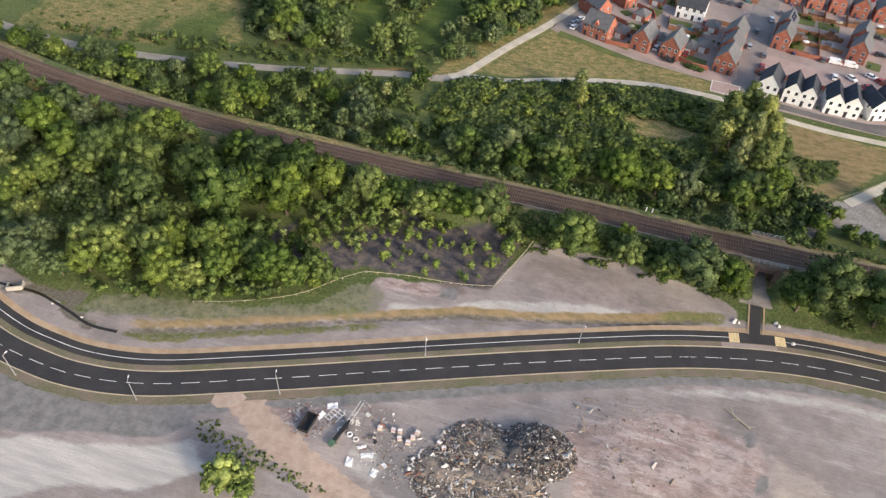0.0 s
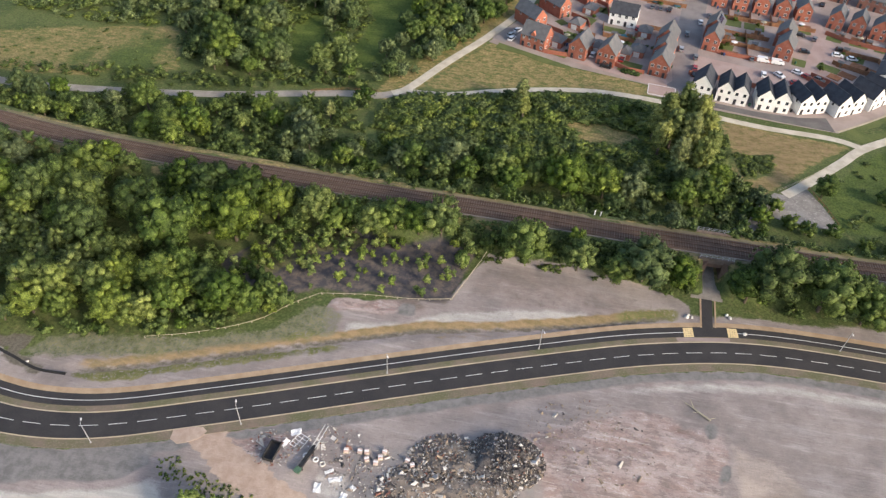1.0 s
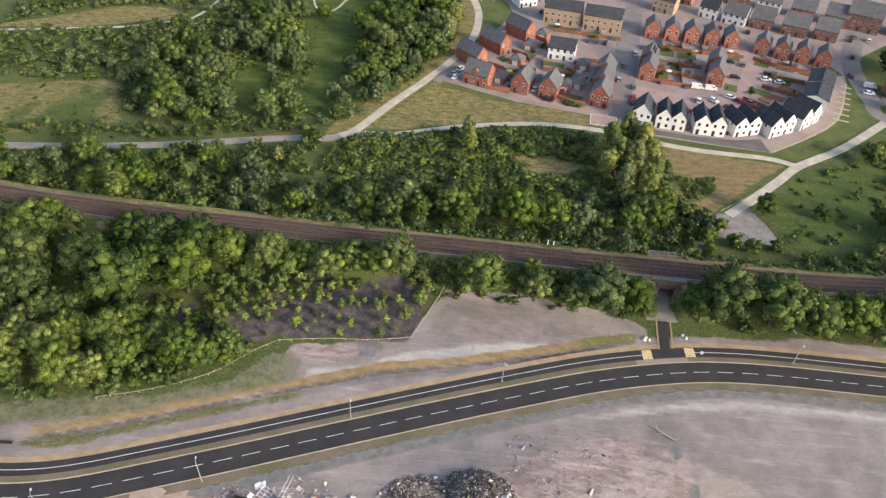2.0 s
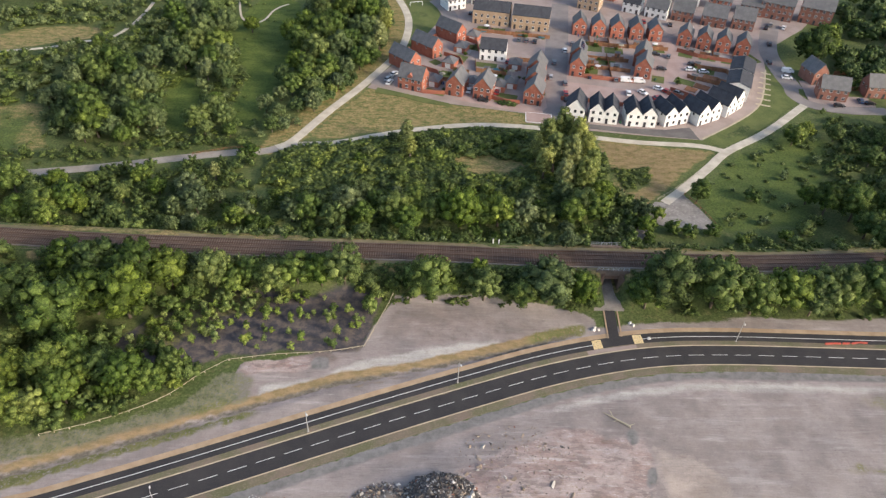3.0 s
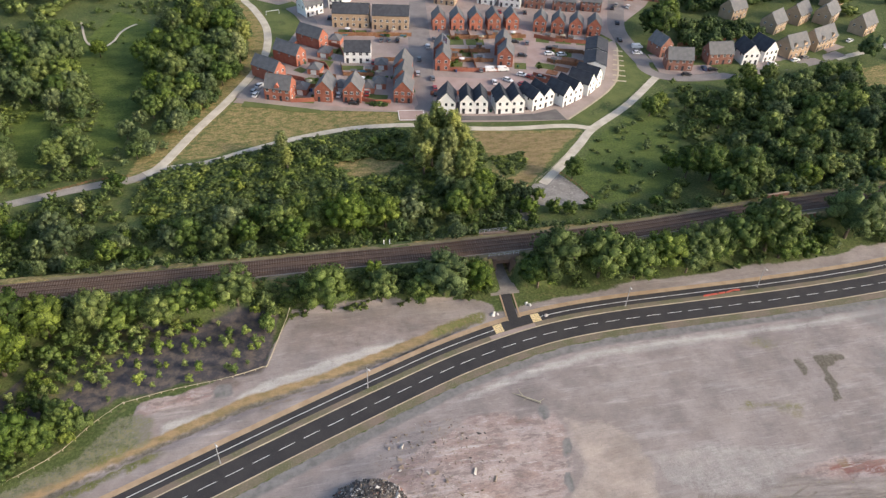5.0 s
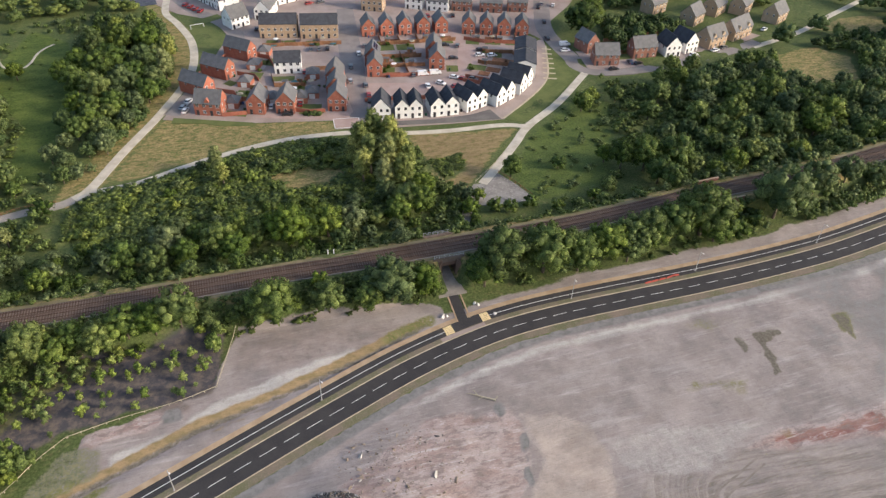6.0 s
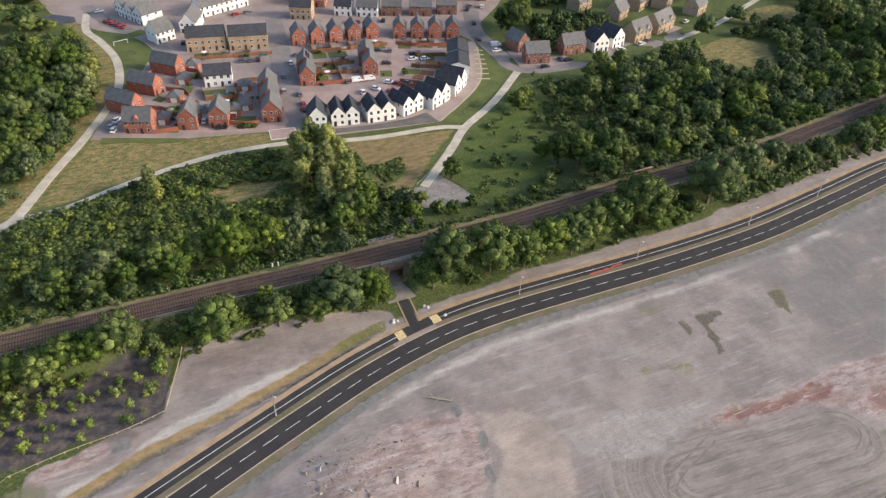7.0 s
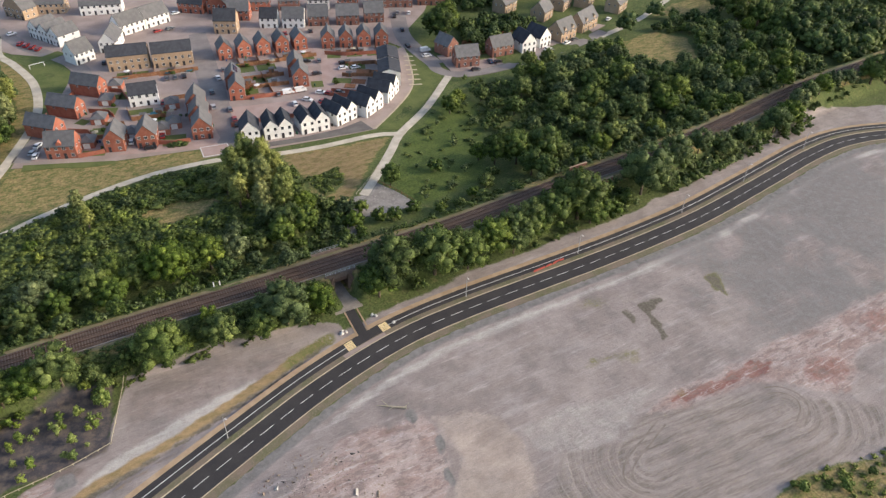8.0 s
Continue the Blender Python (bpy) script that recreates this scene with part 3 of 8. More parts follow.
def build_ground():
    xs, ys = GX, GY
    gx, gy = (a.ravel() for a in np.meshgrid(xs, ys))
    z = relief(gx, gy)
    road = near(ROAD, gx, gy)
    n, fine = wobble(gx, gy, 14, 11), wobble(gx, gy, 5, 12)

    def zone(poly, soft=2.0, wild=2.5):
        return smooth(-soft, soft, inside(poly, gx, gy) + wild * n + 0.8 * fine)

    south = smooth(4.8, 6.2, -road)
    green = zone(SITE_GREEN)
    dirt = np.maximum(south * (1 - green), np.maximum(zone(LOT, 1.0, 1.0), smooth(7.8, 8.4, road) * (1 - smooth(9.5, 13, road - np.interp(gx, [-146, -130, -20, -10], [0, 5, 3, 0]) + 1.2 * n)) * (gx < 260)))
    reach = np.interp(gx, [20, 60, 120, 160, 190, 215, 245], [11.5, 11.5, 12.5, 13.0, 16.5, 21.5, 22.0])
    east_lot = smooth(7.8, 8.5, road) * (1 - smooth(0, 4, road - reach + 2 * n)) * smooth(20, 40, gx) * (gx < 250)
    west_lot = smooth(7.8, 8.5, road) * (1 - smooth(13, 17, road + 1.5 * n)) * (1 - smooth(-146, -136, gx))
    dirt = np.maximum(np.maximum(dirt, east_lot), west_lot)
    dirt = np.maximum(dirt, 0.75 * smooth(7.8, 9, road) * (1 - smooth(17, 24, road + 2 * n)) * smooth(-160, -150, gx) * (1 - smooth(-88, -76, gx)))
    side = road - ditch_at(gx)
    ends = smooth(-146, -138, gx) * (1 - smooth(-14, -6, gx))
    sand = smooth(0.1, 0.7, side + 0.5 * fine) * (1 - smooth(2.4, 4.0, side + 1.0 * n + 0.5 * fine)) * ends * np.interp(gx, [-140, -100, -86, -60], [0.72, 0.72, 0.92, 0.98])
    sand = np.maximum(sand, 0.5 * smooth(-2.6, -2.0, side + 0.5 * fine) * (1 - smooth(-1.2, -0.4, side)) * ends * smooth(-0.2, 0.4, n))
    gully = np.exp(-((side - 0.2 + 0.2 * fine) / 0.95) ** 2) * ends
    slag = zone(SLAG, 2.0, 3.0)
    dry = np.maximum.reduce([zone(MEADOW), zone(MEADOW_E) * (1 - zone([(12, 81), (26, 83.5), (24, 74), (15, 68)], 1.5, 1.5)), 0.62 * zone(FIELD) * smooth(-0.9, 0.1, n)])
    dry = np.maximum(dry, np.maximum(0.85 * zone(TAN_FIELD, 2, 3), 0.8 * green))
    for spot in ([(176, 100), (190, 127), (214, 128), (225, 116), (206, 92)], [(231, 147), (252, 157), (272, 154), (275, 138), (255, 131)]):
        dry = np.maximum(dry, zone(spot, 2, 3))
    dry = np.maximum(dry, zone([(-43, 84), (-29, 88), (-14, 83), (-22, 74), (-36, 74)], 2, 2))
    dry = np.maximum(dry, (1 - smooth(5.5, 9, np.abs(near(RAIL, gx, gy)))) * smooth(0.0, 0.3, n + 0.25))
    lush = np.maximum.reduce([zone(VALLEY), 0.55 * zone(LUSH_E), zone(GLADE), zone(GLADE_N), 0.5 * zone(FIELD)])
    orange = zone([(-112, -47.6), (-106.5, -46), (-93, -53), (-74, -61), (-60, -74), (-72, -74), (-86, -64), (-101, -57), (-111, -51)], 0.8, 0.8)
    dry = np.maximum(dry, 0.72 * (1 - smooth(4, 8, np.abs(near(PATH_WEST[::3], gx, gy) + 3) + 2 * n)))
    bramble = zone([(-112, 44), (0, 42), (10, 60), (11, 90), (4, 99), (-30, 105), (-66, 97), (-100, 88)], 3, 3)
    tan = 0.72 * zone([(2, -28), (10, -31), (16, -35), (17.5, -43), (14.8, -51), (12.8, -58), (-6, -50), (1, -41)], 1.0, 1.5)
    clay = np.maximum.reduce([0.80 * zone([(46, -50.5), (57, -48.4), (67, -49.8), (82, -49.6), (96, -49.2), (118, -50.4), (138, -50), (134, -64), (108, -62), (95, -70.5), (88, -66), (83, -59), (77, -57), (63, -54.4), (53, -53.4)], 0.8, 1.2),
                      zone([(54, -49.6), (66, -50.2), (82, -50.6), (86, -54), (78, -56), (64, -53.6), (55, -52)], 0.8, 2.2), 0.93 * zone([(90, -58), (101, -56), (110, -61), (101, -70), (92, -69), (87, -63)], 3, 5), 0.93 * zone([(118, -53), (131, -54), (130, -62), (116, -62)], 3, 5),
                      0.74 * zone([(-42, -35), (-28.5, -28.7), (-10.7, -25), (-1, -26.2), (1.2, -29.3), (1, -41), (-8, -52), (-36, -51)], 1.0, 1.5)])
    clay = np.maximum.reduce([clay, 0.9 * zone([(-92.5, -8.2), (-90.5, -6), (-80, -4.6), (-75, -5), (-76, -8), (-80, -9.2), (-91, -10)], 0.7, 1.0),
                              0.85 * zone([(-19.5, -24.1), (-11, -24.2), (-2, -28), (-1, -31), (-12, -29), (-24, -27)], 1.0, 1.6), 0.9 * zone([(-108, -46.5), (-92, -42), (-84, -43.5), (-90, -49), (-97, -53)], 1.5, 2)])
    dark = np.maximum.reduce([
        zone([(-176, -78), (-182, -52), (-164, -58), (-146, -59.6), (-133, -58.6), (-118, -54), (-113, -57), (-119, -63), (-132, -66), (-143, -69), (-151, -71)], 1.2, 1.6),
        0.95 * zone([(-76, -5), (-72.4, -4.8), (-71.6, -7.6), (-75, -8.4)], 0.6, 0.8),
        # shadowed edge of the mound's east scarp, put into the ground colour
        1.2 * zone([(-0.4, -31.6), (0.9, -34), (0.2, -38), (-1.0, -43), (-2.6, -46), (-4.0, -44), (-1.8, -39), (-0.6, -35)], 0.5, 0.7),
        zone([(-123, -58.5), (-117.5, -53), (-116, -57), (-118, -60)], 0.6, 0.6),
        0.9 * smooth(5.0, 5.8, -road + 0.4 * fine) * (1 - smooth(7.0, 8.8, -road + 0.8 * n)),
        zone([(-3.4, -23.8), (-1.2, -24), (-1.6, -28), (-3.6, -27.5)], 0.4, 0.4)])
    tracks = zone([(12, -58), (22, -51.5), (36.5, -55), (46, -51), (59, -54), (74, -57.6), (84, -65), (99, -76), (130, -82), (88, -83), (69, -80), (51, -78), (30, -72)], 2, 2)
    pale = np.maximum.reduce([
        zone([(-190, -90), (-176, -80), (-150, -71.5), (-139, -68), (-122, -64), (-113, -60.5), (-106, -66), (-117, -74), (-132, -77.6), (-142, -84)], 1.5, 2.0),
        0.62 * smooth(8.0, 9.0, -road + 0.5 * fine) * (1 - smooth(10.0, 12.5, -road + 1.4 * n)) * smooth(-34, -10, gx),
        0.62 * zone([(-87, -17), (-85.6, -13), (-74, -10.9), (-64, -5.4), (-46, -1), (-30, 3), (-30, 0), (-48, -5), (-62, -9.5), (-74, -14.5)], 1, 1.5),
        0.6 * zone([(-82, -52), (-75, -51), (-72, -55), (-75, -59), (-81, -58)], 1.2, 1.5),
        0.42 * zone([(17, -40), (40, -41), (54, -46), (46, -50), (36, -54), (22, -50), (17, -48)], 2, 2)])
    weeds = np.maximum.reduce([
        0.45 * zone([(-116, -54), (-113, -53.5), (-107, -57.5), (-99, -58.5), (-84, -62.5), (-86, -64), (-100, -61), (-110, -60)], 1.0, 1.5) * smooth(-0.3, 0.2, fine),
        0.60 * zone([(46.5, -29), (52, -31), (60, -33.5), (57, -36.5), (50, -34.5), (44, -34.8), (40, -33)], 2, 4),
        0.52 * zone([(44, -9), (66, -14), (90, -17), (104, -24), (60, -20)], 3, 3) * smooth(-0.5, 0.3, n),
        zone([(-146, -41.5), (-138, -39), (-128, -36), (-126, -39), (-138, -42.6)], 0.8, 1.0) * smooth(-0.5, 0.0, fine),
        0.8 * smooth(9.4, 10.4, road) * (1 - smooth(13.2, 14.6, road)) * smooth(-26, -20, gx) * (1 - smooth(-9, -6, gx)),
        0.42 * smooth(5.4, 5.8, -road) * (1 - smooth(6.2, 7.0, -road + 0.8 * n)) * smooth(24, 40, gx)])
    dark = dark * (1 - smooth(0.2, 0.6, orange))
    rust = np.maximum(0.55 * zone([(44, -52), (52, -47), (60, -50), (52, -54)], 1, 2) * smooth(-0.2, 0.2, fine), 0.56 * zone(MEADOW_E, 2, 2) * (1 - zone([(12, 81), (26, 83.5), (24, 74), (15, 68)], 1.5, 1.5)), 0.6 * zone([(-42, 84), (-30, 87), (-24, 80), (-34, 76)], 2, 2))
    stain = [zone(p, 0.5, 0.5) for p in ([(70, -21.2), (75, -21.4), (78.6, -21.8), (77.6, -23.8), (74, -24.6), (72, -25), (69, -35), (67.2, -34.4), (70, -24.4)], [(63.4, -20.4), (66.6, -21), (65.8, -26.8), (63.8, -25.2)],
                                         [(95.6, -21), (100.4, -21.4), (98.6, -25), (95.4, -30), (93.8, -26.4)])]
    brook = np.abs(near(np.array([(-175, -38.2), (-169.5, -36.4), (-163, -36.2), (-157.5, -34.6), (-158, -39.4), (-150, -41.6)]), gx, gy))
    # dark brown tone: site marks, a darker line along the ditch bottom, the brook's mud
    wet = np.maximum.reduce([0.85 * stain[0], 0.7 * stain[1], 0.6 * stain[2], 0.9 * gully * (0.85 + 0.3 * fine), 0.9 * (1 - smooth(0.8, 2.0, brook + 0.6 * fine))])
    weeds = np.maximum(weeds, 0.85 * stain[2])
    weeds = np.maximum(weeds, 0.95 * smooth(-3.4, -2.4, side) * (1 - smooth(-0.9, -0.3, side + 0.5 * n)) * smooth(-140, -132, gx) * (1 - smooth(-92, -80, gx)) * smooth(-0.9, -0.2, fine))
    weeds = np.maximum(weeds, 0.75 * smooth(1.2, 2.2, side) * (1 - smooth(3.4, 5.0, side + 1.2 * n)) * smooth(-146, -138, gx) * (1 - smooth(-96, -84, gx)) * smooth(-0.5, 0.2, n))
    stony = np.maximum(0.50 * zone([(-58, 15), (-36, 13), (-20, 9), (-10, 6), (-30, 3), (-50, 2), (-60, 2)], 2, 3), 0.9 * zone([(-93, -8), (-86, -4.5), (-72, -2.7), (-70, -5.5), (-84, -9.6)], 1, 1.5))
    run = np.array(LOOP, float)
    around = np.abs(near(run, gx, gy))
    along = gx * 0.99 - gy * 0.12
    gravel = zone([(-157, -38.4), (-152, -31), (-138, -28.4), (-121, -26), (-104, -18.6), (-96, -9), (-88, -11), (-88, -18), (-121, -31), (-146, -37.8)], 1.0, 0.8)
    dark = np.maximum(dark, 0.52 * gravel)
    weeds = np.maximum(weeds, 0.50 * gravel)
    weeds = np.maximum(weeds, 0.62 * zone([(-124, -4), (-112, -3), (-101, 6), (-92, 11), (-84, 14), (-74, 19), (-101, 16), (-117, 9)], 2, 3))
    dark = np.maximum(dark, 0.5 * zone([(-78, -45), (-60, -40), (-50, -36), (-39, -38), (-36, -46), (-38, -62), (-70, -64), (-78, -54)], 2, 3))
    dirt = np.maximum(dirt, 0.6 * gravel) * (1 - 0.3 * gravel)
    dark = np.maximum(dark, 0.60 * smooth(40, 115, gx) * south * smooth(-0.8, 0.1, n) * (1 - smooth(0.1, 0.5, clay)))
    free = np.full(gx.shape, 1e9)
    for line, width in ((ROAD, 9.5), (RAIL, 4.2), (PATH_WEST, 2.6), (PATH_MID, 2.2), (PATH_EAST, 2.4), (TRACK_WEST, 2.6), (PATH_FAR, 2.5), (PATH_FIELD, 1.5)):
        free = np.minimum(free, np.abs(road if line is ROAD else near(line[::4], gx, gy)) - width)
    HEIGHTS["z"], HEIGHTS["free"] = z.reshape(len(ys), len(xs)), free.reshape(len(ys), len(xs))
    me = bpy.data.meshes.new("ground")
    w, h = len(xs), len(ys)
    i = (np.arange(h - 1)[:, None] * w + np.arange(w - 1)).ravel()
    faces = np.stack([i, i + 1, i + w + 1, i + w], 1)
    me.from_pydata(np.stack([gx, gy, z], 1), [], faces.tolist())
    me.polygons.foreach_set("use_smooth", np.ones(len(faces), bool))
    for name, cols in (("cover_a", (dirt, sand, slag)), ("cover_b", (dry, lush, orange)), ("cover_c", (clay, dark, tracks)), ("cover_d", (pale, weeds, rust)), ("cover_e", (around, along, tan)), ("cover_f", (bramble, stony, wet))):
        at = me.color_attributes.new(name, "FLOAT_COLOR", "POINT")
        at.data.foreach_set("color", np.stack([*cols, np.ones_like(gx)], 1).astype(np.float32).ravel())
    me.materials.append(ground_material())
    ob = new("ground", me)
    return tagged(ob, "uneven ground of bare grey earth, rough grass and dark slag", "ground", kind="structure")


build_ground()


def sample(name, x, y):
    """Bilinear look-up on the ground's grid."""
    i, j = np.searchsorted(GX, x) - 1, np.searchsorted(GY, y) - 1
    u, v, g = (x - GX[i]) / (GX[i + 1] - GX[i]), (y - GY[j]) / (GY[j + 1] - GY[j]), HEIGHTS[name]
    return float((g[j, i] * (1 - u) + g[j, i + 1] * u) * (1 - v) + (g[j + 1, i] * (1 - u) + g[j + 1, i + 1] * u) * v)


def ground_z(x, y):
    return sample("z", x, y)


# ---- road with its cycleway ----
def band(name, line, d0, d1, z, mat, label, category="road", thick=0.12):
    a, b = offset(line, d1), offset(line, d0)
    g = Geo().strip(a, b, z).strip(b, b, z, z - thick).strip(a, a, z - thick, z)
    return tagged(part(name, g, mat), label, category, kind="structure")


road = band("road", ROAD, -3.05, 3.05, 0.06, ASPHALT, "new black asphalt two-lane road with white centre dashes")
cycle = band("cycleway", ROAD, 4.75, 7.85, 0.07, ASPHALT, "black asphalt shared cycleway with a white dividing line", "path")
band("kerb_north", ROAD, 3.05, 3.30, 0.15, KERB, "pale concrete kerb between road and verge", "kerb")
band("kerb_south", ROAD, -3.30, -3.05, 0.15, KERB, "pale concrete kerb along the bare site", "kerb")
band("verge_north", ROAD, 3.30, 4.75, 0.11, VERGE, "narrow worn grass verge between road and cycleway", "verge")
band("verge_south", ROAD, -5.3, -3.30, 0.10, VERGE, "worn brown verge with thin grass beside the road", "verge")
band("sandy_edge", ROAD, 7.85, 9.3, 0.04, SANDY, "sandy earth edging along the cycleway", "verge")
part("dividing_line", Geo().strip(offset(ROAD, 6.28), offset(ROAD, 6.12), 0.076), PAINT, cycle, "thin white painted line")
CENTRE = spline(ROAD, 1.0)
arc = np.r_[0, np.cumsum(np.linalg.norm(np.diff(CENTRE, axis=0), axis=1))]
tang = np.gradient(CENTRE, axis=0)
dash = Geo().box(0, 0, 0, 3.9, 0.13, 0.008).mesh("centre_dash", PAINT)
for s in np.arange(3, arc[-1] - 4, 5.9):
    x, y, tx, ty = (float(np.interp(s, arc, c)) for c in (CENTRE[:, 0], CENTRE[:, 1], tang[:, 0], tang[:, 1]))
    piece("centre_dash", dash, road, Matrix.Translation((x, y, 0.062)) @ Matrix.Rotation(math.atan2(ty, tx), 4, "Z"))


# ---- crossing and path to the underpass ----
def flat(name, poly, z, mat, label, category, thick=0.1):
    return tagged(part(name, Geo().slab(poly, z - thick, z), mat), label, category, kind="structure")


flat("crossing_apron", [(-4.3, 0.6), (4.0, 2.3), (3.8, 5.4), (-4.4, 3.7)], 0.085, ASPHALT, "black asphalt apron where paths meet", "path")
for i, poly in enumerate(([(-6.9, 3.1), (-4.5, 3.7), (-4.2, 0.7), (-6.6, 0.0)], [(3.8, 5.4), (6.2, 5.7), (6.5, 2.9), (4.0, 2.3)])):
    pad = tagged(new("tactile_paving"), "buff blister paving slabs beside the cycleway crossing", "paving", "buff crossing pads")
    a, b, c, d = (np.array(p) for p in poly)
    for u in range(4):
        for w in range(5):
            q = [(a * (1 - s) + b * s) * (1 - t) + (d * (1 - s) + c * s) * t for s, t in ((u / 4 + .01, w / 5 + .01), (u / 4 + .24, w / 5 + .01), (u / 4 + .24, w / 5 + .19), (u / 4 + .01, w / 5 + .19))]
            part("slab", Geo().slab([tuple(p) for p in q], 0.05, 0.105), BUFF, pad)
flat("crossing_paving", [(-8.2, -1.6), (-4, -0.5), (4.4, 1.0), (4.2, 2.25), (-4.2, 0.6), (-8.6, -0.4)], 0.125, PAVER, "pinkish setts between crossing and road", "paving", 0.1)
flat("underpass_path", [(-2.15, 4.1), (0.5, 4.7), (1.0, 14.1), (-1.7, 14.1)], 0.09, ASPHALT, "black asphalt footpath running to the underpass", "path")
flat("underpass_floor", [(-4.4, 14.1), (3.6, 14.1), (4.2, 19), (3.0, 22), (3.0, 40), (-1.0, 40), (-1.1, 22), (-3.6, 19)], 0.06, DUST, "dusty pale concrete floor through the underpass", "path")
for a, b in (((-2.6, 4.2), (-2.1, 14.0)), ((0.95, 4.9), (1.45, 14.0))):
    flat("path_edging", [a, (a[0] + 0.4, a[1]), (b[0] + 0.4, b[1]), b], 0.14, SANDY, "raised sandy edging beside the footpath", "edging")


# ---- railway ----
ZR = BRIDGE_Z
rail_len = np.r_[0, np.cumsum(np.linalg.norm(np.diff(RAIL, axis=0), axis=1))]
ballast = Geo().strip(offset(RAIL, 3.0), offset(RAIL, -3.0), ZR - 0.12).strip(offset(RAIL, 4.0), offset(RAIL, 3.0), ZR - 0.75, ZR - 0.12).strip(offset(RAIL, -3.0), offset(RAIL, -4.0), ZR - 0.12, ZR - 0.75)
railway = tagged(part("railway", ballast, BALLAST), "double railway track on brown stone ballast along a bank", "railway", kind="structure")
tagged(part("cess_north", Geo().strip(offset(RAIL, 4.7), offset(RAIL, 3.6), ZR - 0.50), CESS), "dry grassy gravel strip beside the track", "verge", kind="structure")
tagged(part("cess_south", Geo().strip(offset(RAIL, -3.6), offset(RAIL, -4.7), ZR - 0.50), CESS), "dry grassy gravel strip beside the track", "verge", kind="structure")
sleeper = Geo().box(0, 0, 0, 0.26, 2.4, 0.12).mesh("sleeper", SLEEPER)
rest = Geo()
for d in (1.55, -1.55):
    line = offset(RAIL, d)
    for g in (-0.72, 0.72):
        a, b = offset(line, g + 0.04), offset(line, g - 0.04)
        part("rail", Geo().strip(a, b, ZR + 0.14).strip(b, b, ZR + 0.14, ZR).strip(a, a, ZR, ZR + 0.14), STEEL, railway)
    t = np.gradient(line, axis=0)
    for s in np.arange(120, rail_len[-1] - 120, 0.66):
        x, y, tx, ty = (float(np.interp(s, rail_len, c)) for c in (line[:, 0], line[:, 1], t[:, 0], t[:, 1]))
        if -46 < x < 40:
            piece("sleeper", sleeper, railway, Matrix.Translation((x, y, ZR - 0.10)) @ Matrix.Rotation(math.atan2(ty, tx), 4, "Z"))
        else:
            rest.box(x, y, ZR - 0.10, 0.26, 2.4, 0.12, math.atan2(ty, tx))
tagged(part("sleepers", rest, SLEEPER, railway), kind="stuff")
conduit = offset(RAIL, -3.5)
tagged(part("cable_trough", Geo().strip(offset(conduit, 0.2), offset(conduit, -0.2), ZR - 0.28).strip(offset(conduit, -0.2), offset(conduit, -0.2), ZR - 0.28, ZR - 0.7), TROUGH), "grey concrete cable trough beside the track", "cable trough", kind="structure")


def underpass(cx, yc, half, wing):
    """A low rail bridge: brick abutments, wing walls, steel deck and hand rails."""
    b = thing("rail_bridge", "low brick and steel railway bridge over a footpath", "bridge")
    for s in (-1, 1):
        part("abutment", Geo().box(cx + s * (half + 0.6), yc, -0.3, 1.2, 11.0, ZR - 0.9), BRIDGE_BRICK, b)
        for e in (-1, 1):
            x0, y0 = cx + s * (half + 0.2), yc + e * 5.4
            x1, y1 = cx + s * (half + wing), yc + e * (5.4 + wing * 0.75)
            g = Geo()
            nx, ny = (y1 - y0), -(x1 - x0)
            k = 0.35 / math.hypot(nx, ny)
            nx, ny = nx * k, ny * k
            g.add([(x0 - nx, y0 - ny, -.4), (x0 + nx, y0 + ny, -.4), (x1 + nx, y1 + ny, -.4), (x1 - nx, y1 - ny, -.4),
                   (x0 - nx, y0 - ny, ZR - .7), (x0 + nx, y0 + ny, ZR - .7), (x1 + nx, y1 + ny, 1.6), (x1 - nx, y1 - ny, 1.6)],
                  [(3, 2, 1, 0), (4, 5, 6, 7), (0, 1, 5, 4), (1, 2, 6, 5), (2, 3, 7, 6), (3, 0, 4, 7)])
            part("wing_wall", g, BRIDGE_BRICK, b)
    part("deck", Geo().box(cx, yc, ZR - 1.35, 2 * half + 3.6, 10.2, 0.62), DECK, b)
    for e in (-1, 1):
        part("spandrel", Geo().box(cx, yc + e * 4.7, 3.3, 2 * half + 0.5, 0.5, ZR - 1.36 - 3.3), BRIDGE_BRICK, b, "dark brick wall over the opening")
        part("girder", Geo().box(cx, yc + e * 5.2, ZR - 1.65, 2 * half + 5, 0.45, 1.75), DECK, b, "rusty steel edge girder")
        for k in range(7):
            part("rail_post", Geo().box(cx - half - 2.2 + k * (2 * half + 4.4) / 6, yc + e * 5.35, ZR + 0.1, 0.08, 0.08, 1.0), POLEMAT, b)
        for z in (0.5, 1.0):
            part("hand_rail", Geo().box(cx, yc + e * 5.35, ZR + z, 2 * half + 4.6, 0.06, 0.06), POLEMAT, b)
    return b


underpass(BRIDGE_X, 28.0, 2.0, 4.0)

# ---- gravel paths, tracks and yards ----
for name, line, w, z in (("gravel_path_west", PATH_WEST, 1.7, 0.10), ("gravel_path_mid", PATH_MID, 1.35, 0.112), ("gravel_path_east", PATH_EAST, 1.6, 0.124), ("gravel_path_far", PATH_FAR, 1.5, 0.10)):
    band(name, line, -w, w, z, GRAVEL, "pale cream gravel footpath through rough grass", "path", 0.4)
band("stony_track", TRACK_WEST, -1.9, 1.9, 0.088, surface("track_gravel", (0.24, 0.22, 0.19), (0.34, 0.31, 0.275), (0.2, 0.17, 0.13), 0.2, 3, 0.95, 0.3, world_space=True), "grey stony track along the scrub", "path", 0.4)
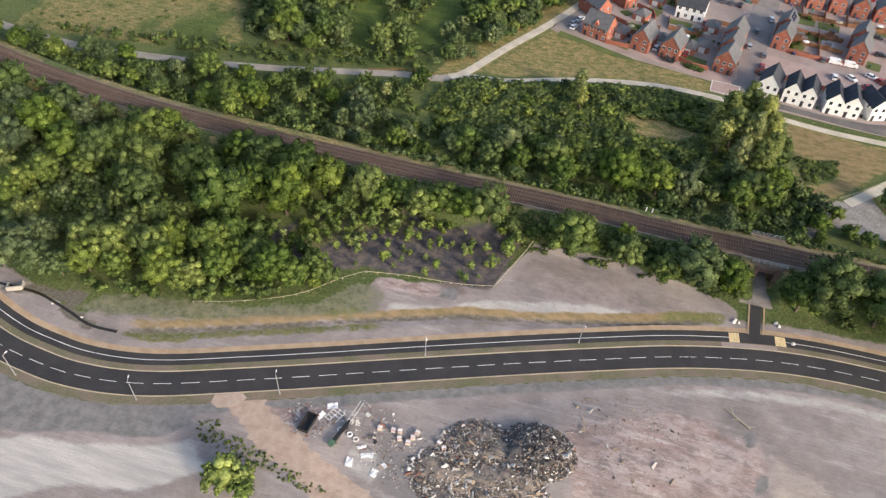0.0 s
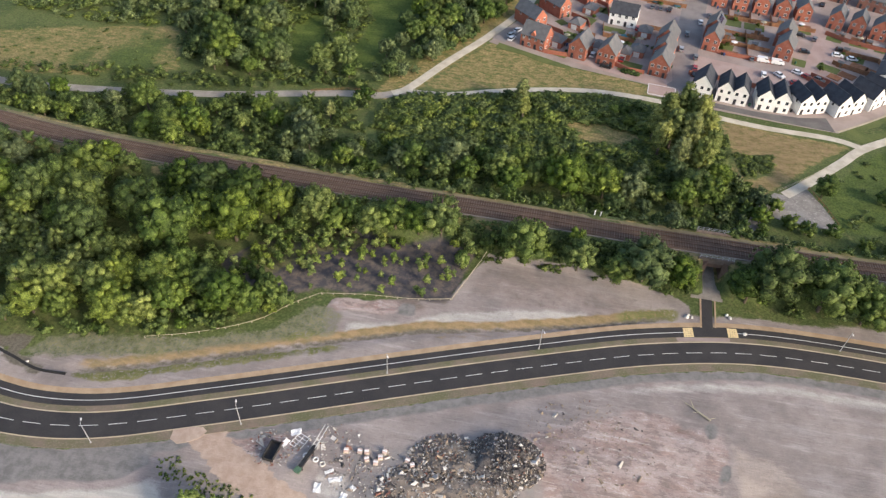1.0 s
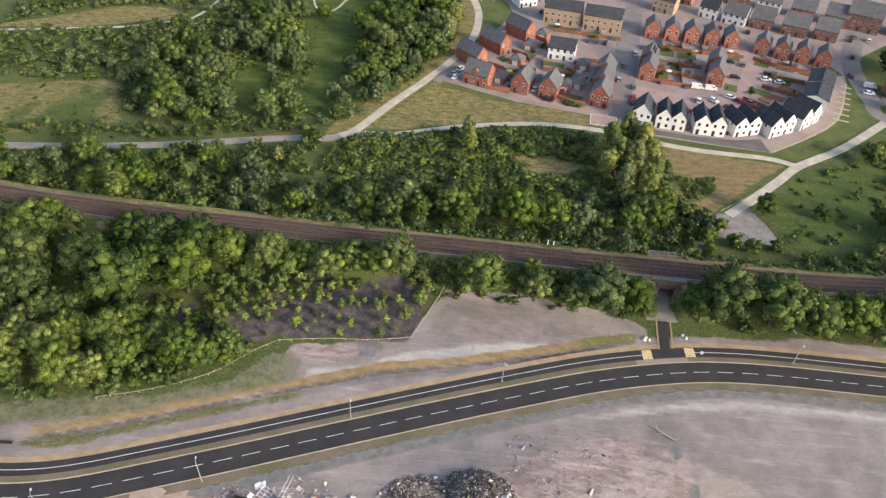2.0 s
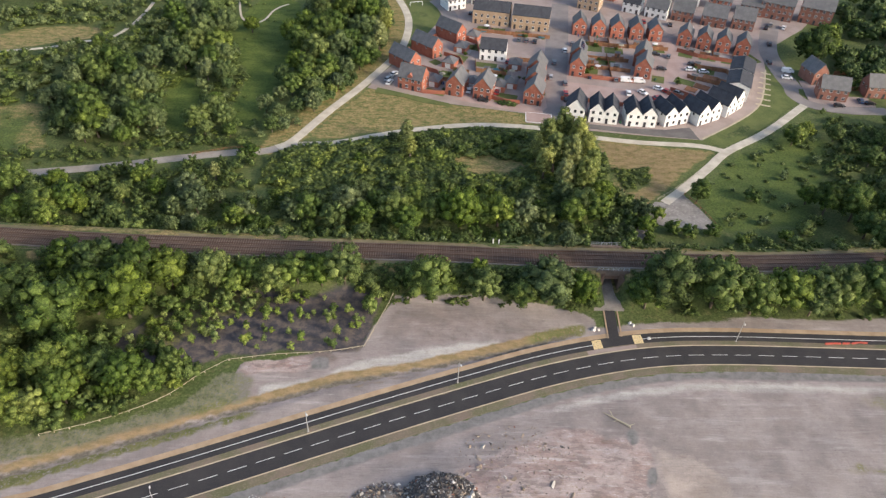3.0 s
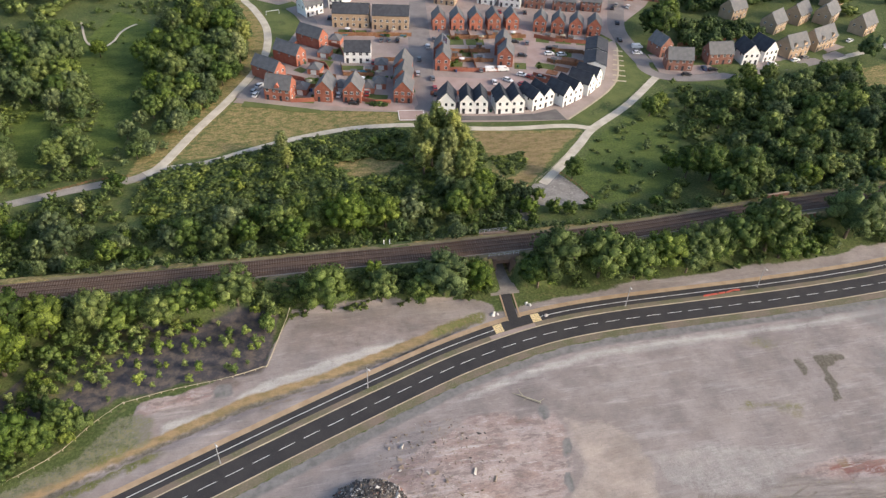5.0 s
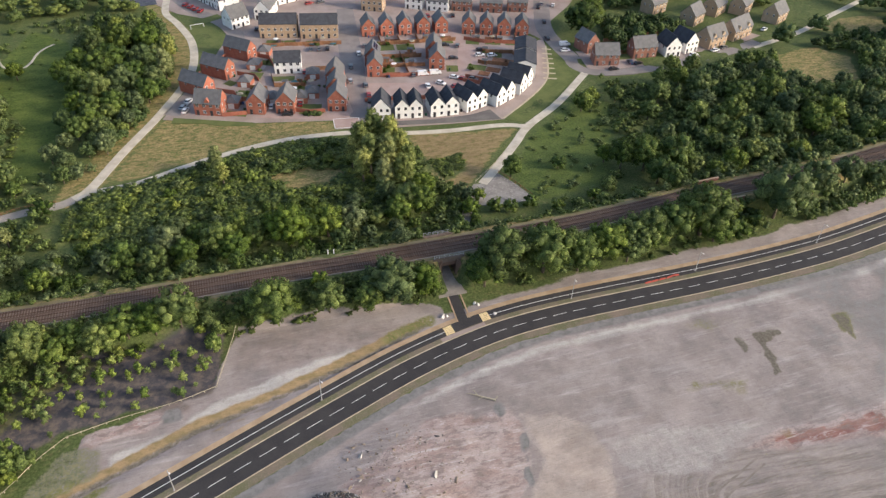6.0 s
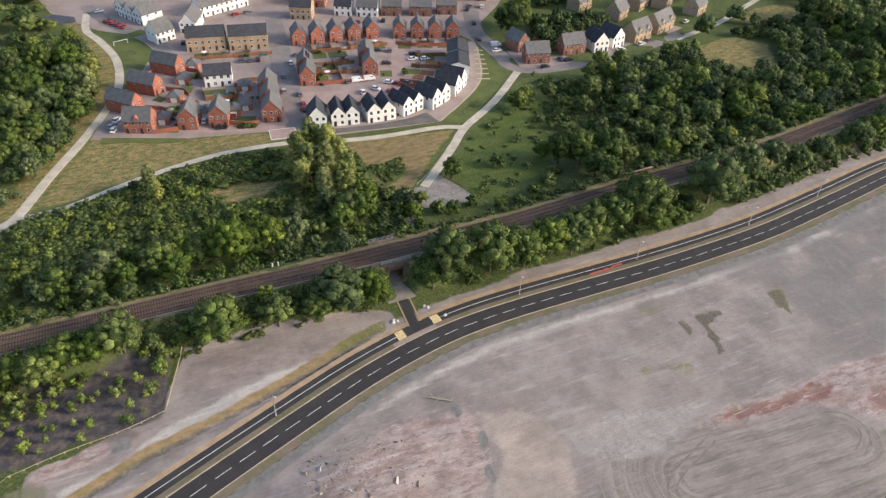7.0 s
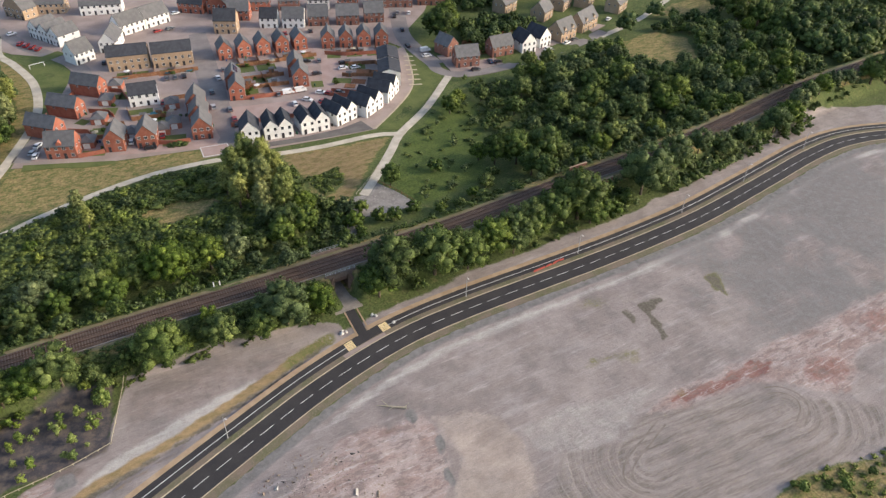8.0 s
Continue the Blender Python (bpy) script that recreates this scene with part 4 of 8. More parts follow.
band("field_path", PATH_FIELD, -0.8, 0.8, 0.12, GRAVEL, "narrow worn path across the field", "path", 0.5)
VALLEY_PATH = spline([(-142, 219), (-137, 199), (-133, 192.4), (-128.8, 190.5), (-125.3, 195.9), (-123.6, 205), (-121, 210.6), (-117.6, 214)], 2.0)
band("valley_footpath", VALLEY_PATH, -0.45, 0.45, 0.13, GRAVEL, "thin trodden pale footpath through the grass", "path", 0.5)
YARD = surface("old_yard_concrete", (0.20, 0.185, 0.17), (0.29, 0.27, 0.25), (0.38, 0.36, 0.335), 0.25, 1.2, 0.9, 0.25, world_space=True)
flat("concrete_yard", [(23.0, 55), (24.4, 49.4), (39.5, 50.4), (36.6, 60), (33, 68), (26.5, 63.5)], 0.12, YARD, "cracked pale concrete yard beside the scrub", "yard", 0.4)
flat("yard_path", [(20.5, 52), (23, 51), (27, 63), (23, 63.5), (18.5, 58), (13, 47), (5, 41), (3, 38), (5, 37), (14, 43)], 0.10, YARD, "worn path from yard to underpass", "path", 0.4)

PLAYMAT = surface("play_surface", (0.045, 0.052, 0.075), (0.075, 0.085, 0.115), (0.11, 0.12, 0.14), 0.3, 3, 0.9, 0.1, world_space=True)
flat("play_area", [(-92.7, 262.6), (-84, 265.5), (-75.6, 259.4), (-74.8, 252.6), (-85.9, 251.4)], 0.10, PLAYMAT, "dark blue soft-surfaced play area beside the path", "play area", 0.4)

# ---- estate streets ----
flat("estate_paving", ESTATE, 0.08, PAVER, "pinkish grey block-paved estate streets", "paving", 0.5)


# ---- trees and scrub ----
def ico_arrays(sub):
    bm = bmesh.new()
    bmesh.ops.create_icosphere(bm, subdivisions=sub, radius=1)
    out = np.array([v.co for v in bm.verts]), np.array([[v.index for v in f.verts] for f in bm.faces])
    bm.free()
    return out


ICO = ico_arrays(1)


def unit(a):
    return a / (np.linalg.norm(a, axis=1)[:, None] + 1e-9)


def crown(seed, R, H, base, lobes, lobe, leaf, per, low=0.62, spread=0.75):
    """Vertices, triangles and normals of a leafy crown: boughs set round a middle, each a knot of leaf sprays with gaps between."""
    r = np.random.RandomState(seed)
    vs, fs, ns, n = [], [], [], 0
    mid, half = np.array([0, 0, base + H / 2]), np.array([R, R, H / 2])

    def lump(c, size, out):
        nonlocal n
        v = ICO[0] * (1 + 0.2 * r.uniform(-1, 1, (len(ICO[0]), 1)))
        vs.append(c + v * size)
        ns.append(unit(ICO[0] + 0.3 * out))
        fs.append(ICO[1] + n)
        n += len(v)

    lump(mid - [0, 0, 0.05 * H], half * 0.6, np.zeros(3))
    for k in range(lobes):
        up = 1 - (1 + low) * (k + 0.5) / lobes
        a = k * 2.39996 + r.uniform(-0.45, 0.45)
        flat_r = math.sqrt(max(0, 1 - up * up))
        out = np.array([math.cos(a) * flat_r, math.sin(a) * flat_r, up])
        rad = lobe * R * r.uniform(0.7, 1.3)
        c = mid + out * half * r.uniform(spread - 0.18, spread + 0.06)
        lump(c, rad * np.array([0.80, 0.80, 0.70]), out)
        knots = max(5, per // 7)
        kd = unit(r.normal(size=(knots, 3)) + out * 0.8 + [0, 0, 0.45])
        kc = c + kd * [1, 1, 0.88] * rad * r.uniform(0.80, 1.04, (knots, 1))
        pick = np.arange(per) % knots
        d = unit(r.normal(size=(per, 3)) + 1.1 * kd[pick])
        q = kc[pick] + d * rad * 0.27 * r.uniform(0.4, 1.0, (per, 1))
        nor = unit(d + 0.5 * r.normal(size=(per, 3)))
        nor = np.where((nor * d).sum(1)[:, None] < 0, -nor, nor)
        t = unit(np.cross(nor, r.normal(size=(per, 3))))
        w = np.cross(nor, t)
        s = leaf * r.uniform(0.5, 1.3, (per, 1))
        vs.append(np.stack([q + t * s, q - t * s * 0.55 + w * s * 0.7, q - t * s * 0.55 - w * s * 0.7], 1).reshape(-1, 3))
        ns.append(np.repeat(unit(0.55 * kd[pick] + 0.45 * out + 0.5 * d + 0.45 * nor), 3, 0))
        fs.append(np.arange(3 * per).reshape(-1, 3) + n)
        n += 3 * per
    return np.vstack(vs), np.vstack(fs), np.vstack(ns)


def leaf_mesh(name, v, f, normals, mat):
    me = bpy.data.meshes.new(name)
    me.from_pydata(v, [], f.tolist(), shade_flat=False)
    me.materials.append(mat)
    me.update()
    me.normals_split_custom_set_from_vertices(normals.tolist())
    return me


def trunk_geo(seed, H, R, base, stems=1):
    r = random.Random(seed)
    g = Geo()
    for s in range(stems):
        a = r.uniform(0, 6.28)
        lean = 0.0 if stems == 1 else 0.16 * H
        foot = (0.25 * s, 0.15 * s, -0.8)
        fork = (lean * math.cos(a), lean * math.sin(a), base + 0.25 * (H - base))
        g.rod(foot, fork, 0.035 * H * (1 if stems == 1 else 0.6), 0.018 * H, 7)
        for k in range(4):
            b = a + k * 1.7 + r.uniform(-0.4, 0.4)
            g.rod(fork, (fork[0] + 0.55 * R * math.cos(b), fork[1] + 0.55 * R * math.sin(b), base + (H - base) * r.uniform(0.5, 0.75)), 0.016 * H, 0.006 * H, 5)
    return g


PROTOS = {}


def tree_kind(key, name, label, mat, R, H, base, lobes, lobe, leaf, per, copies, stems=1):
    """A few differing trees of one kind, kept as meshes for the planting."""
    PROTOS[key] = (name, label, R, [(leaf_mesh("crown", *crown(hash_of(key) + i, R, H - base, base, lobes, lobe, leaf, per), mat),
                                     trunk_geo(hash_of(key) + i, H, R, base, stems).mesh("trunk", BARK, True)) for i in range(copies)])


def hash_of(text):
    return sum((i + 1) * ord(c) for i, c in enumerate(text)) % 9973


tree_kind("sycamore", "sycamore_tree", "large dense dark green broadleaf tree in full leaf", LEAF_DARK, 5.2, 11.5, 1.0, 40, 0.235, 0.25, 84, 4)
tree_kind("broad", "broadleaf_tree", "rounded mid-green broadleaf tree in full leaf", LEAF_MID, 4.4, 9.2, 0.6, 30, 0.26, 0.22, 80, 4)
tree_kind("willow", "willow_tree", "pale green bushy willow tree with soft foliage", LEAF_PALE, 4.4, 8.4, 0.4, 36, 0.22, 0.19, 64, 3)
tree_kind("olive", "goat_willow", "olive green spreading tree with dense foliage", LEAF_OLIVE, 4.0, 7.8, 0.4, 34, 0.23, 0.18, 70, 3)
tree_kind("tall", "birch_tree", "tall slender tree with light olive foliage", LEAF_BIRCH, 3.0, 13.5, 0.8, 34, 0.34, 0.19, 70, 3)
tree_kind("shrub", "shrub", "rounded green shrub of thick leafy growth", LEAF_MID, 2.3, 3.8, 0.1, 13, 0.34, 0.20, 54, 4)
tree_kind("shrub_dark", "shrub", "dark green thicket shrub of dense leaves", LEAF_DARK, 2.5, 4.2, 0.1, 13, 0.34, 0.20, 54, 3)
tree_kind("shrub_pale", "shrub", "pale green shrub with soft leaves", LEAF_PALE, 2.2, 3.8, 0.1, 13, 0.34, 0.19, 54, 3)
tree_kind("shrub_olive", "shrub", "olive brown shrub with fine leaves", LEAF_OLIVE, 2.2, 3.8, 0.1, 13, 0.34, 0.19, 54, 2)
tree_kind("shrub_yellow", "shrub", "yellow-green shrub in dry grass", LEAF_YELLOW, 2.0, 3.4, 0.1, 13, 0.34, 0.18, 54, 3)
tree_kind("sapling", "sapling", "yellow-green young birch sapling on dark slag", LEAF_YELLOW, 0.9, 3.4, 0.2, 9, 0.48, 0.17, 30, 4)


def plant(key, x, y, size=1.0, group=""):
    name, label, R, made = PROTOS[key]
    leaf_me, trunk_me = made[rng.randrange(len(made))]
    s = size if key == "sapling" or size < 0.55 else size / R
    z = ground_z(x, y)
    m = Matrix.Translation((x, y, z)) @ Matrix.Rotation(rng.uniform(0, 6.28), 4, "Z") @ Matrix.Diagonal((s, s, s * rng.uniform(0.88, 1.15), 1))
    t = thing(name, label, "sapling" if key == "sapling" else ("shrub" if key.startswith("shrub") else "tree"), group, m)
    piece("trunk", trunk_me, t, Matrix.Identity(4))
    piece("crown", leaf_me, t, Matrix.Identity(4))
    return t


CELLS = {}


def clear_of(x, y, r):
    if abs(x - 1.0) < 3.4 + 0.5 * r and 2 < y < 42 or sample("free", x, y) < 0.45 * r:
        return False
    i, j = int(x // 9), int(y // 9)
    return not any((x - a) ** 2 + (y - b) ** 2 < (0.62 * (r + c)) ** 2 for k in (i - 1, i, i + 1) for m in (j - 1, j, j + 1) for a, b, c in CELLS.get((k, m), ()))


def taken(x, y, r):
    CELLS.setdefault((int(x // 9), int(y // 9)), []).append((x, y, r))


def place(key, x, y, r, group=""):
    taken(x, y, r)
    return plant(key, x, y, r, group)


def fill(poly, kinds, count, lo, hi, group, holes=(), seed=1, stuff=None, close=1.0):
    """Plants a wood: random places, kept apart, off paths and open ground."""
    r, g = random.Random(seed), np.random.RandomState(seed)
    p = np.array(poly, float)
    n = count * 16
    x, y = g.uniform(p[:, 0].min(), p[:, 0].max(), n), g.uniform(p[:, 1].min(), p[:, 1].max(), n)
    size = g.uniform(lo, hi, n)
    fits = inside(list(poly), x, y) > 0.3 * size
    for h in holes:
        fits &= inside(list(h), x, y) < -0.4 * size
    done = 0
    for a, b, s in zip(x[fits].tolist(), y[fits].tolist(), size[fits].tolist()):
        if done >= count:
            break
        if not clear_of(a, b, s * close):
            continue
        done += 1
        key = r.choice(kinds)
        if stuff is None:
            place(key, a, b, s, group)
        else:
            taken(a, b, s * close)
            stuff.append((key, a, b, s, r.uniform(0, 6.28), r.uniform(0.85, 1.2)))


# the trees that stand out, wood by wood: kind, place, crown radius
SOUTH_WOOD = (
    ("sycamore", -148.6, 7.1, 6.4), ("sycamore", -141.1, 18.6, 5.7), ("sycamore", -133.6, 17.7, 6.2), ("sycamore", -123.5, 17.4, 6.4), ("sycamore", -115.6, 17.8, 5.1),
    ("sycamore", -123.5, 7.3, 6.6), ("sycamore", -131.9, 8.4, 5.7), ("broad", -137.8, 1.3, 7.1), ("sycamore", -169.8, 17.8, 6.8), ("sycamore", -162.3, 4.8, 6.1),
    ("sycamore", -159.9, -2.4, 5.7), ("broad", -174.0, 11.7, 5.7), ("broad", -178.9, 8.9, 5.4), ("broad", -191.1, 9.4, 5.4), ("broad", -203.1, 14.5, 5.9),
    ("olive", -214.5, 19.7, 5.4), ("olive", -207.7, 6.6, 5.8), ("olive", -203.7, 24.2, 5.1), ("broad", -224.2, 26.5, 6.2), ("broad", -169.7, 1.4, 3.4),
    ("olive", -194.6, 21.5, 4.7), ("olive", -217.5, 15.6, 4.4), ("broad", -182.5, 4.1, 3.8), ("broad", -167.3, 24.4, 3.3),
)
STREAM_WOOD = (
    ("willow", -194.3, -8.4, 4.6), ("willow", -192.4, -13.7, 4.2), ("willow", -190.4, -3.3, 4.3), ("willow", -203.5, -2.1, 3.5), ("willow", -185.1, -17.1, 3.8),
    ("willow", -164.3, -6.3, 3.3), ("willow", -153.2, -7.4, 4.4), ("willow", -157.0, -11.2, 3.8), ("willow", -162.1, -21.7, 5.3), ("willow", -156.1, -22.2, 4.7),
    ("willow", -154.2, -15.9, 4.3), ("willow", -160.0, -27.1, 4.7), ("willow", -146.9, -19.1, 4.7), ("willow", -143.7, -13.8, 4.3), ("willow", -147.2, -4.1, 3.3),
    ("willow", -140.5, -23.8, 5.2), ("willow", -152.3, -26.3, 3.6),
)
STREAM_WOOD_EAST = (
    ("broad", -133.5, -13.3, 4.8), ("broad", -130.9, -8.3, 4.0), ("broad", -126.3, -13.6, 3.5), ("broad", -128.6, -19.7, 3.8), ("willow", -133.2, -23.1, 4.1),
    ("willow", -135.6, -25.5, 3.5), ("broad", -122.1, -12.6, 3.9), ("broad", -116.1, -15.5, 4.4), ("broad", -110.7, -15.1, 3.8), ("broad", -106.5, -11.2, 3.3),
    ("shrub", -103.2, -11.5, 2.5), ("shrub", -111.4, -5.8, 2.2), ("shrub", -119.5, -17.6, 2.5), ("shrub", -124.1, -23.5, 1.6), ("olive", -176.4, -30.1, 5.5),
    ("olive", -170.9, -31.0, 4.6), ("olive", -175.5, -23.3, 4.2), ("olive", -185.2, -23.1, 4.0), ("olive", -165.1, -30.5, 3.3),
)
SLAG_ROW = (
    ("broad", -104.3, 18.0, 4.6), ("broad", -99.2, 17.3, 3.8), ("broad", -95.1, 19.6, 3.2), ("broad", -88.7, 17.4, 4.3), ("broad", -82.9, 19.2, 4.4),
    ("broad", -76.5, 18.9, 4.1), ("broad", -70.4, 19.4, 4.7), ("olive", -108.9, 18.0, 2.9), ("olive", -63.7, 18.4, 2.1), ("shrub", -111.2, 15.4, 2.4),
    ("shrub", -114.1, 10.2, 2.3), ("shrub", -98.7, 18.6, 2.1), ("shrub", -107.8, 15.9, 1.9), ("shrub_yellow", -101.8, 15.3, 1.9), ("shrub_yellow", -95.3, 15.8, 1.6),
    ("shrub_yellow", -63.3, 12.4, 2.0), ("shrub_yellow", -61.4, 16.7, 1.8),
)
BANK_TREES = (
    ("broad", -48.2, 16.5, 5.8), ("shrub", -35.0, 22.4, 2.1), ("broad", -33.7, 16.5, 4.0), ("olive", -17.0, 16.3, 6.7), ("broad", -23.3, 14.6, 4.1),
    ("broad", -7.8, 16.5, 4.1), ("shrub_dark", -42.1, 18.5, 2.4), ("shrub_dark", -28.5, 17.7, 2.4), ("shrub_dark", -5.5, 15.3, 2.1), ("shrub_dark", -56.9, 18.0, 2.7),
    ("shrub_dark", -54.0, 19.0, 2.1), ("sycamore", 14.3, 16.3, 7.0), ("broad", 9.1, 15.3, 5.0), ("broad", 27.0, 16.2, 7.0), ("broad", 37.0, 14.3, 5.3),
    ("broad", 35.5, 17.5, 4.4), ("broad", 46.8, 16.9, 5.6), ("olive", 32.1, 14.7, 3.9), ("olive", 52.7, 14.1, 4.1), ("broad", 58.0, 17.4, 4.8),
    ("broad", 62.2, 18.0, 5.1), ("broad", 69.2, 18.4, 5.7),
)
BANK_TREES_EAST = (
    ("broad", 55.7, 17.5, 5.7), ("broad", 62.8, 17.9, 5.4), ("sycamore", 80.3, 19.1, 7.9), ("broad", 82.9, 15.6, 5.5), ("olive", 108.1, 20.3, 7.9),
    ("olive", 124.4, 23.8, 5.6), ("olive", 116.0, 20.4, 4.8), ("olive", 139.0, 26.2, 4.2), ("olive", 150.5, 24.3, 3.9), ("olive", 163.5, 26.3, 3.6),
    ("broad", 181.5, 28.1, 4.9), ("broad", 191.7, 29.7, 4.6), ("shrub_dark", 91.0, 15.2, 3.2), ("shrub_dark", 99.0, 18.4, 3.2),
)
NORTH_ROW = (
    ("olive", -89.3, 48.3, 3.7), ("broad", -84.9, 49.5, 4.3), ("broad", -76.5, 45.7, 3.6), ("olive", -73.1, 52.4, 4.7), ("olive", -69.6, 60.5, 3.1),
    ("broad", -68.1, 46.9, 3.6), ("broad", -58.6, 49.8, 5.0), ("broad", -55.1, 45.5, 4.3), ("broad", -52.4, 54.2, 3.8), ("broad", -39.4, 47.6, 5.6),
    ("broad", -33.2, 49.2, 4.7), ("broad", -43.5, 52.4, 3.7), ("broad", -28.1, 48.9, 4.7), ("olive", -20.6, 49.6, 4.0), ("olive", -17.7, 59.5, 3.1),
    ("shrub_pale", -12.8, 51.3, 3.1), ("broad", -6.3, 50.2, 3.7), ("broad", -1.9, 55.6, 4.5), ("broad", 1.9, 52.9, 4.1), ("broad", 5.4, 62.7, 3.5),
    ("olive", -7.4, 61.0, 3.5), ("olive", -25.3, 42.7, 3.0), ("olive", -10.1, 32.4, 2.5), ("broad", -63.9, 53.6, 3.4), ("broad", -48.5, 49.3, 3.4),
)
BIRCHES = (
    ("tall", -9.6, 87.9, 2.9), ("tall", -4.0, 92.1, 3.3), ("tall", 0.7, 87.8, 3.0), ("tall", -8.0, 78.9, 3.0), ("tall", -3.1, 76.9, 3.1),
    ("tall", 3.1, 83.1, 2.8), ("tall", 3.5, 74.6, 2.7), ("tall", -11.7, 74.4, 2.6), ("tall", -6.1, 67.3, 2.8), ("tall", 0.1, 65.8, 2.8),
    ("tall", -56.9, 90.3, 2.1), ("tall", -55.5, 83.8, 2.1), ("tall", -13.4, 82.7, 2.3),
)
NORTHWEST_ROW = (
    ("olive", -121.5, 57.4, 4.1), ("olive", -117.8, 50.6, 4.0), ("tall", -116.6, 68.3, 1.6), ("broad", -105.4, 45.3, 3.0), ("olive", -103.1, 48.2, 3.0),
    ("olive", -123.5, 48.9, 3.0), ("olive", -126.2, 43.9, 2.1), ("olive", -116.9, 42.5, 2.9), ("broad", -141.3, 55.1, 2.7), ("broad", -140.0, 44.6, 3.3),
    ("broad", -161.3, 46.6, 4.9), ("broad", -167.1, 44.6, 4.2), ("broad", -155.0, 50.6, 4.3), ("broad", -154.4, 36.8, 3.1), ("broad", -167.0, 54.8, 3.4),
    ("broad", -163.1, 61.4, 3.1), ("broad", -175.0, 58.6, 4.4), ("broad", -151.2, 48.8, 2.7), ("shrub_dark", -109.0, 82.5, 3.0), ("shrub_dark", -51.7, 92.6, 2.1),
    ("shrub_dark", -96.3, 44.7, 2.3), ("shrub_yellow", -46.7, 84.4, 2.1), ("shrub_pale", -60.1, 78.3, 2.0), ("shrub_pale", -36.2, 64.7, 2.1), ("shrub_pale", -70.9, 74.6, 1.8),
    ("shrub_pale", -85.9, 77.1, 1.9), ("shrub_pale", -92.2, 70.3, 1.8), ("broad", -138.5, 65.0, 3.2), ("broad", -131.8, 59.9, 2.8), ("broad", -153.4, 62.3, 2.4),
)
COPSE = (
    ("broad", -179.3, 133.3, 4.7), ("sycamore", -171.7, 136.2, 4.8), ("olive", -183.6, 126.9, 3.8), ("broad", -174.1, 128.2, 4.3), ("broad", -164.7, 131.6, 4.3),
    ("olive", -154.6, 120.4, 5.2), ("olive", -162.4, 118.5, 4.6), ("olive", -159.3, 144.3, 4.5), ("olive", -182.5, 114.1, 4.1), ("olive", -186.6, 110.0, 3.6),
    ("broad", -170.1, 104.2, 5.5), ("olive", -171.3, 94.1, 4.2), ("sycamore", -162.1, 91.4, 5.7), ("olive", -157.0, 91.3, 4.2), ("olive", -158.5, 104.0, 4.4),
    ("broad", -157.4, 112.5, 4.1), ("broad", -150.1, 96.5, 4.3), ("olive", -146.4, 103.2, 4.4), ("olive", -143.6, 96.7, 3.7), ("olive", -165.3, 87.9, 3.8),
    ("broad", -152.3, 87.9, 2.8), ("shrub_yellow", -150.2, 91.4, 2.3), ("shrub_dark", -186.7, 160.3, 2.8), ("shrub_dark", -167.6, 165.4, 2.1),
)
VALLEY_WOOD = (
    ("olive", -155.1, 152.6, 4.6), ("olive", -146.6, 143.2, 4.5), ("broad", -145.5, 156.5, 5.1), ("broad", -152.7, 170.1, 4.8), ("olive", -145.2, 168.5, 5.2),
    ("broad", -136.5, 157.2, 5.1), ("broad", -137.1, 145.5, 4.5), ("olive", -132.2, 147.7, 4.1), ("olive", -127.7, 133.1, 4.1), ("olive", -135.9, 135.3, 3.9),
    ("olive", -154.4, 190.0, 5.0), ("broad", -144.9, 187.1, 5.5), ("broad", -162.0, 185.8, 4.5), ("shrub_pale", -166.2, 178.0, 3.4), ("olive", -137.5, 175.8, 4.8),
    ("broad", -130.1, 97.7, 4.3), ("broad", -126.1, 105.3, 4.4), ("olive", -121.4, 101.5, 4.0), ("olive", -126.9, 95.3, 2.9), ("broad", -118.1, 94.5, 2.3),
    ("broad", -127.9, 115.2, 2.7), ("sycamore", -128.0, 180.6, 3.2),
)
PATH_WOOD = (
    ("olive", -104.2, 108.2, 3.0), ("olive", -109.0, 112.0, 3.1), ("olive", -105.2, 121.0, 2.9), ("broad", -104.4, 98.4, 2.8), ("olive", -100.5, 99.4, 2.6),
    ("olive", -97.7, 113.1, 2.9), ("broad", -101.7, 125.5, 3.8), ("broad", -97.1, 130.3, 3.9), ("olive", -94.3, 125.7, 3.2), ("broad", -97.5, 141.0, 4.4),
    ("broad", -95.7, 152.5, 5.0), ("broad", -103.8, 160.8, 4.7), ("sycamore", -95.3, 167.9, 5.2), ("broad", -104.3, 180.3, 4.9), ("broad", -91.7, 177.2, 5.4),
    ("olive", -87.1, 156.8, 5.1), ("broad", -83.1, 163.9, 5.2), ("olive", -79.5, 176.5, 5.4), ("olive", -83.3, 142.3, 3.6), ("olive", -85.5, 131.7, 2.8),
    ("broad", -78.2, 148.3, 4.1),
)
PATH_WOOD_NORTH = (
    ("olive", -75.9, 160.6, 3.8), ("tall", -71.3, 163.2, 2.8), ("tall", -69.7, 182.5, 2.7), ("willow", -75.1, 182.0, 4.7), ("broad", -78.6, 195.2, 5.1),
    ("sycamore", -88.9, 196.3, 5.1), ("sycamore", -98.9, 195.4, 5.1), ("olive", -72.8, 203.3, 3.6), ("broad", -89.8, 141.6, 4.4), ("broad", -91.5, 136.7, 3.3),
    ("broad", -102.8, 145.0, 3.8), ("broad", -109.2, 170.8, 4.1), ("olive", -93.0, 129.3, 2.8), ("olive", -106.7, 134.4, 3.3),
)
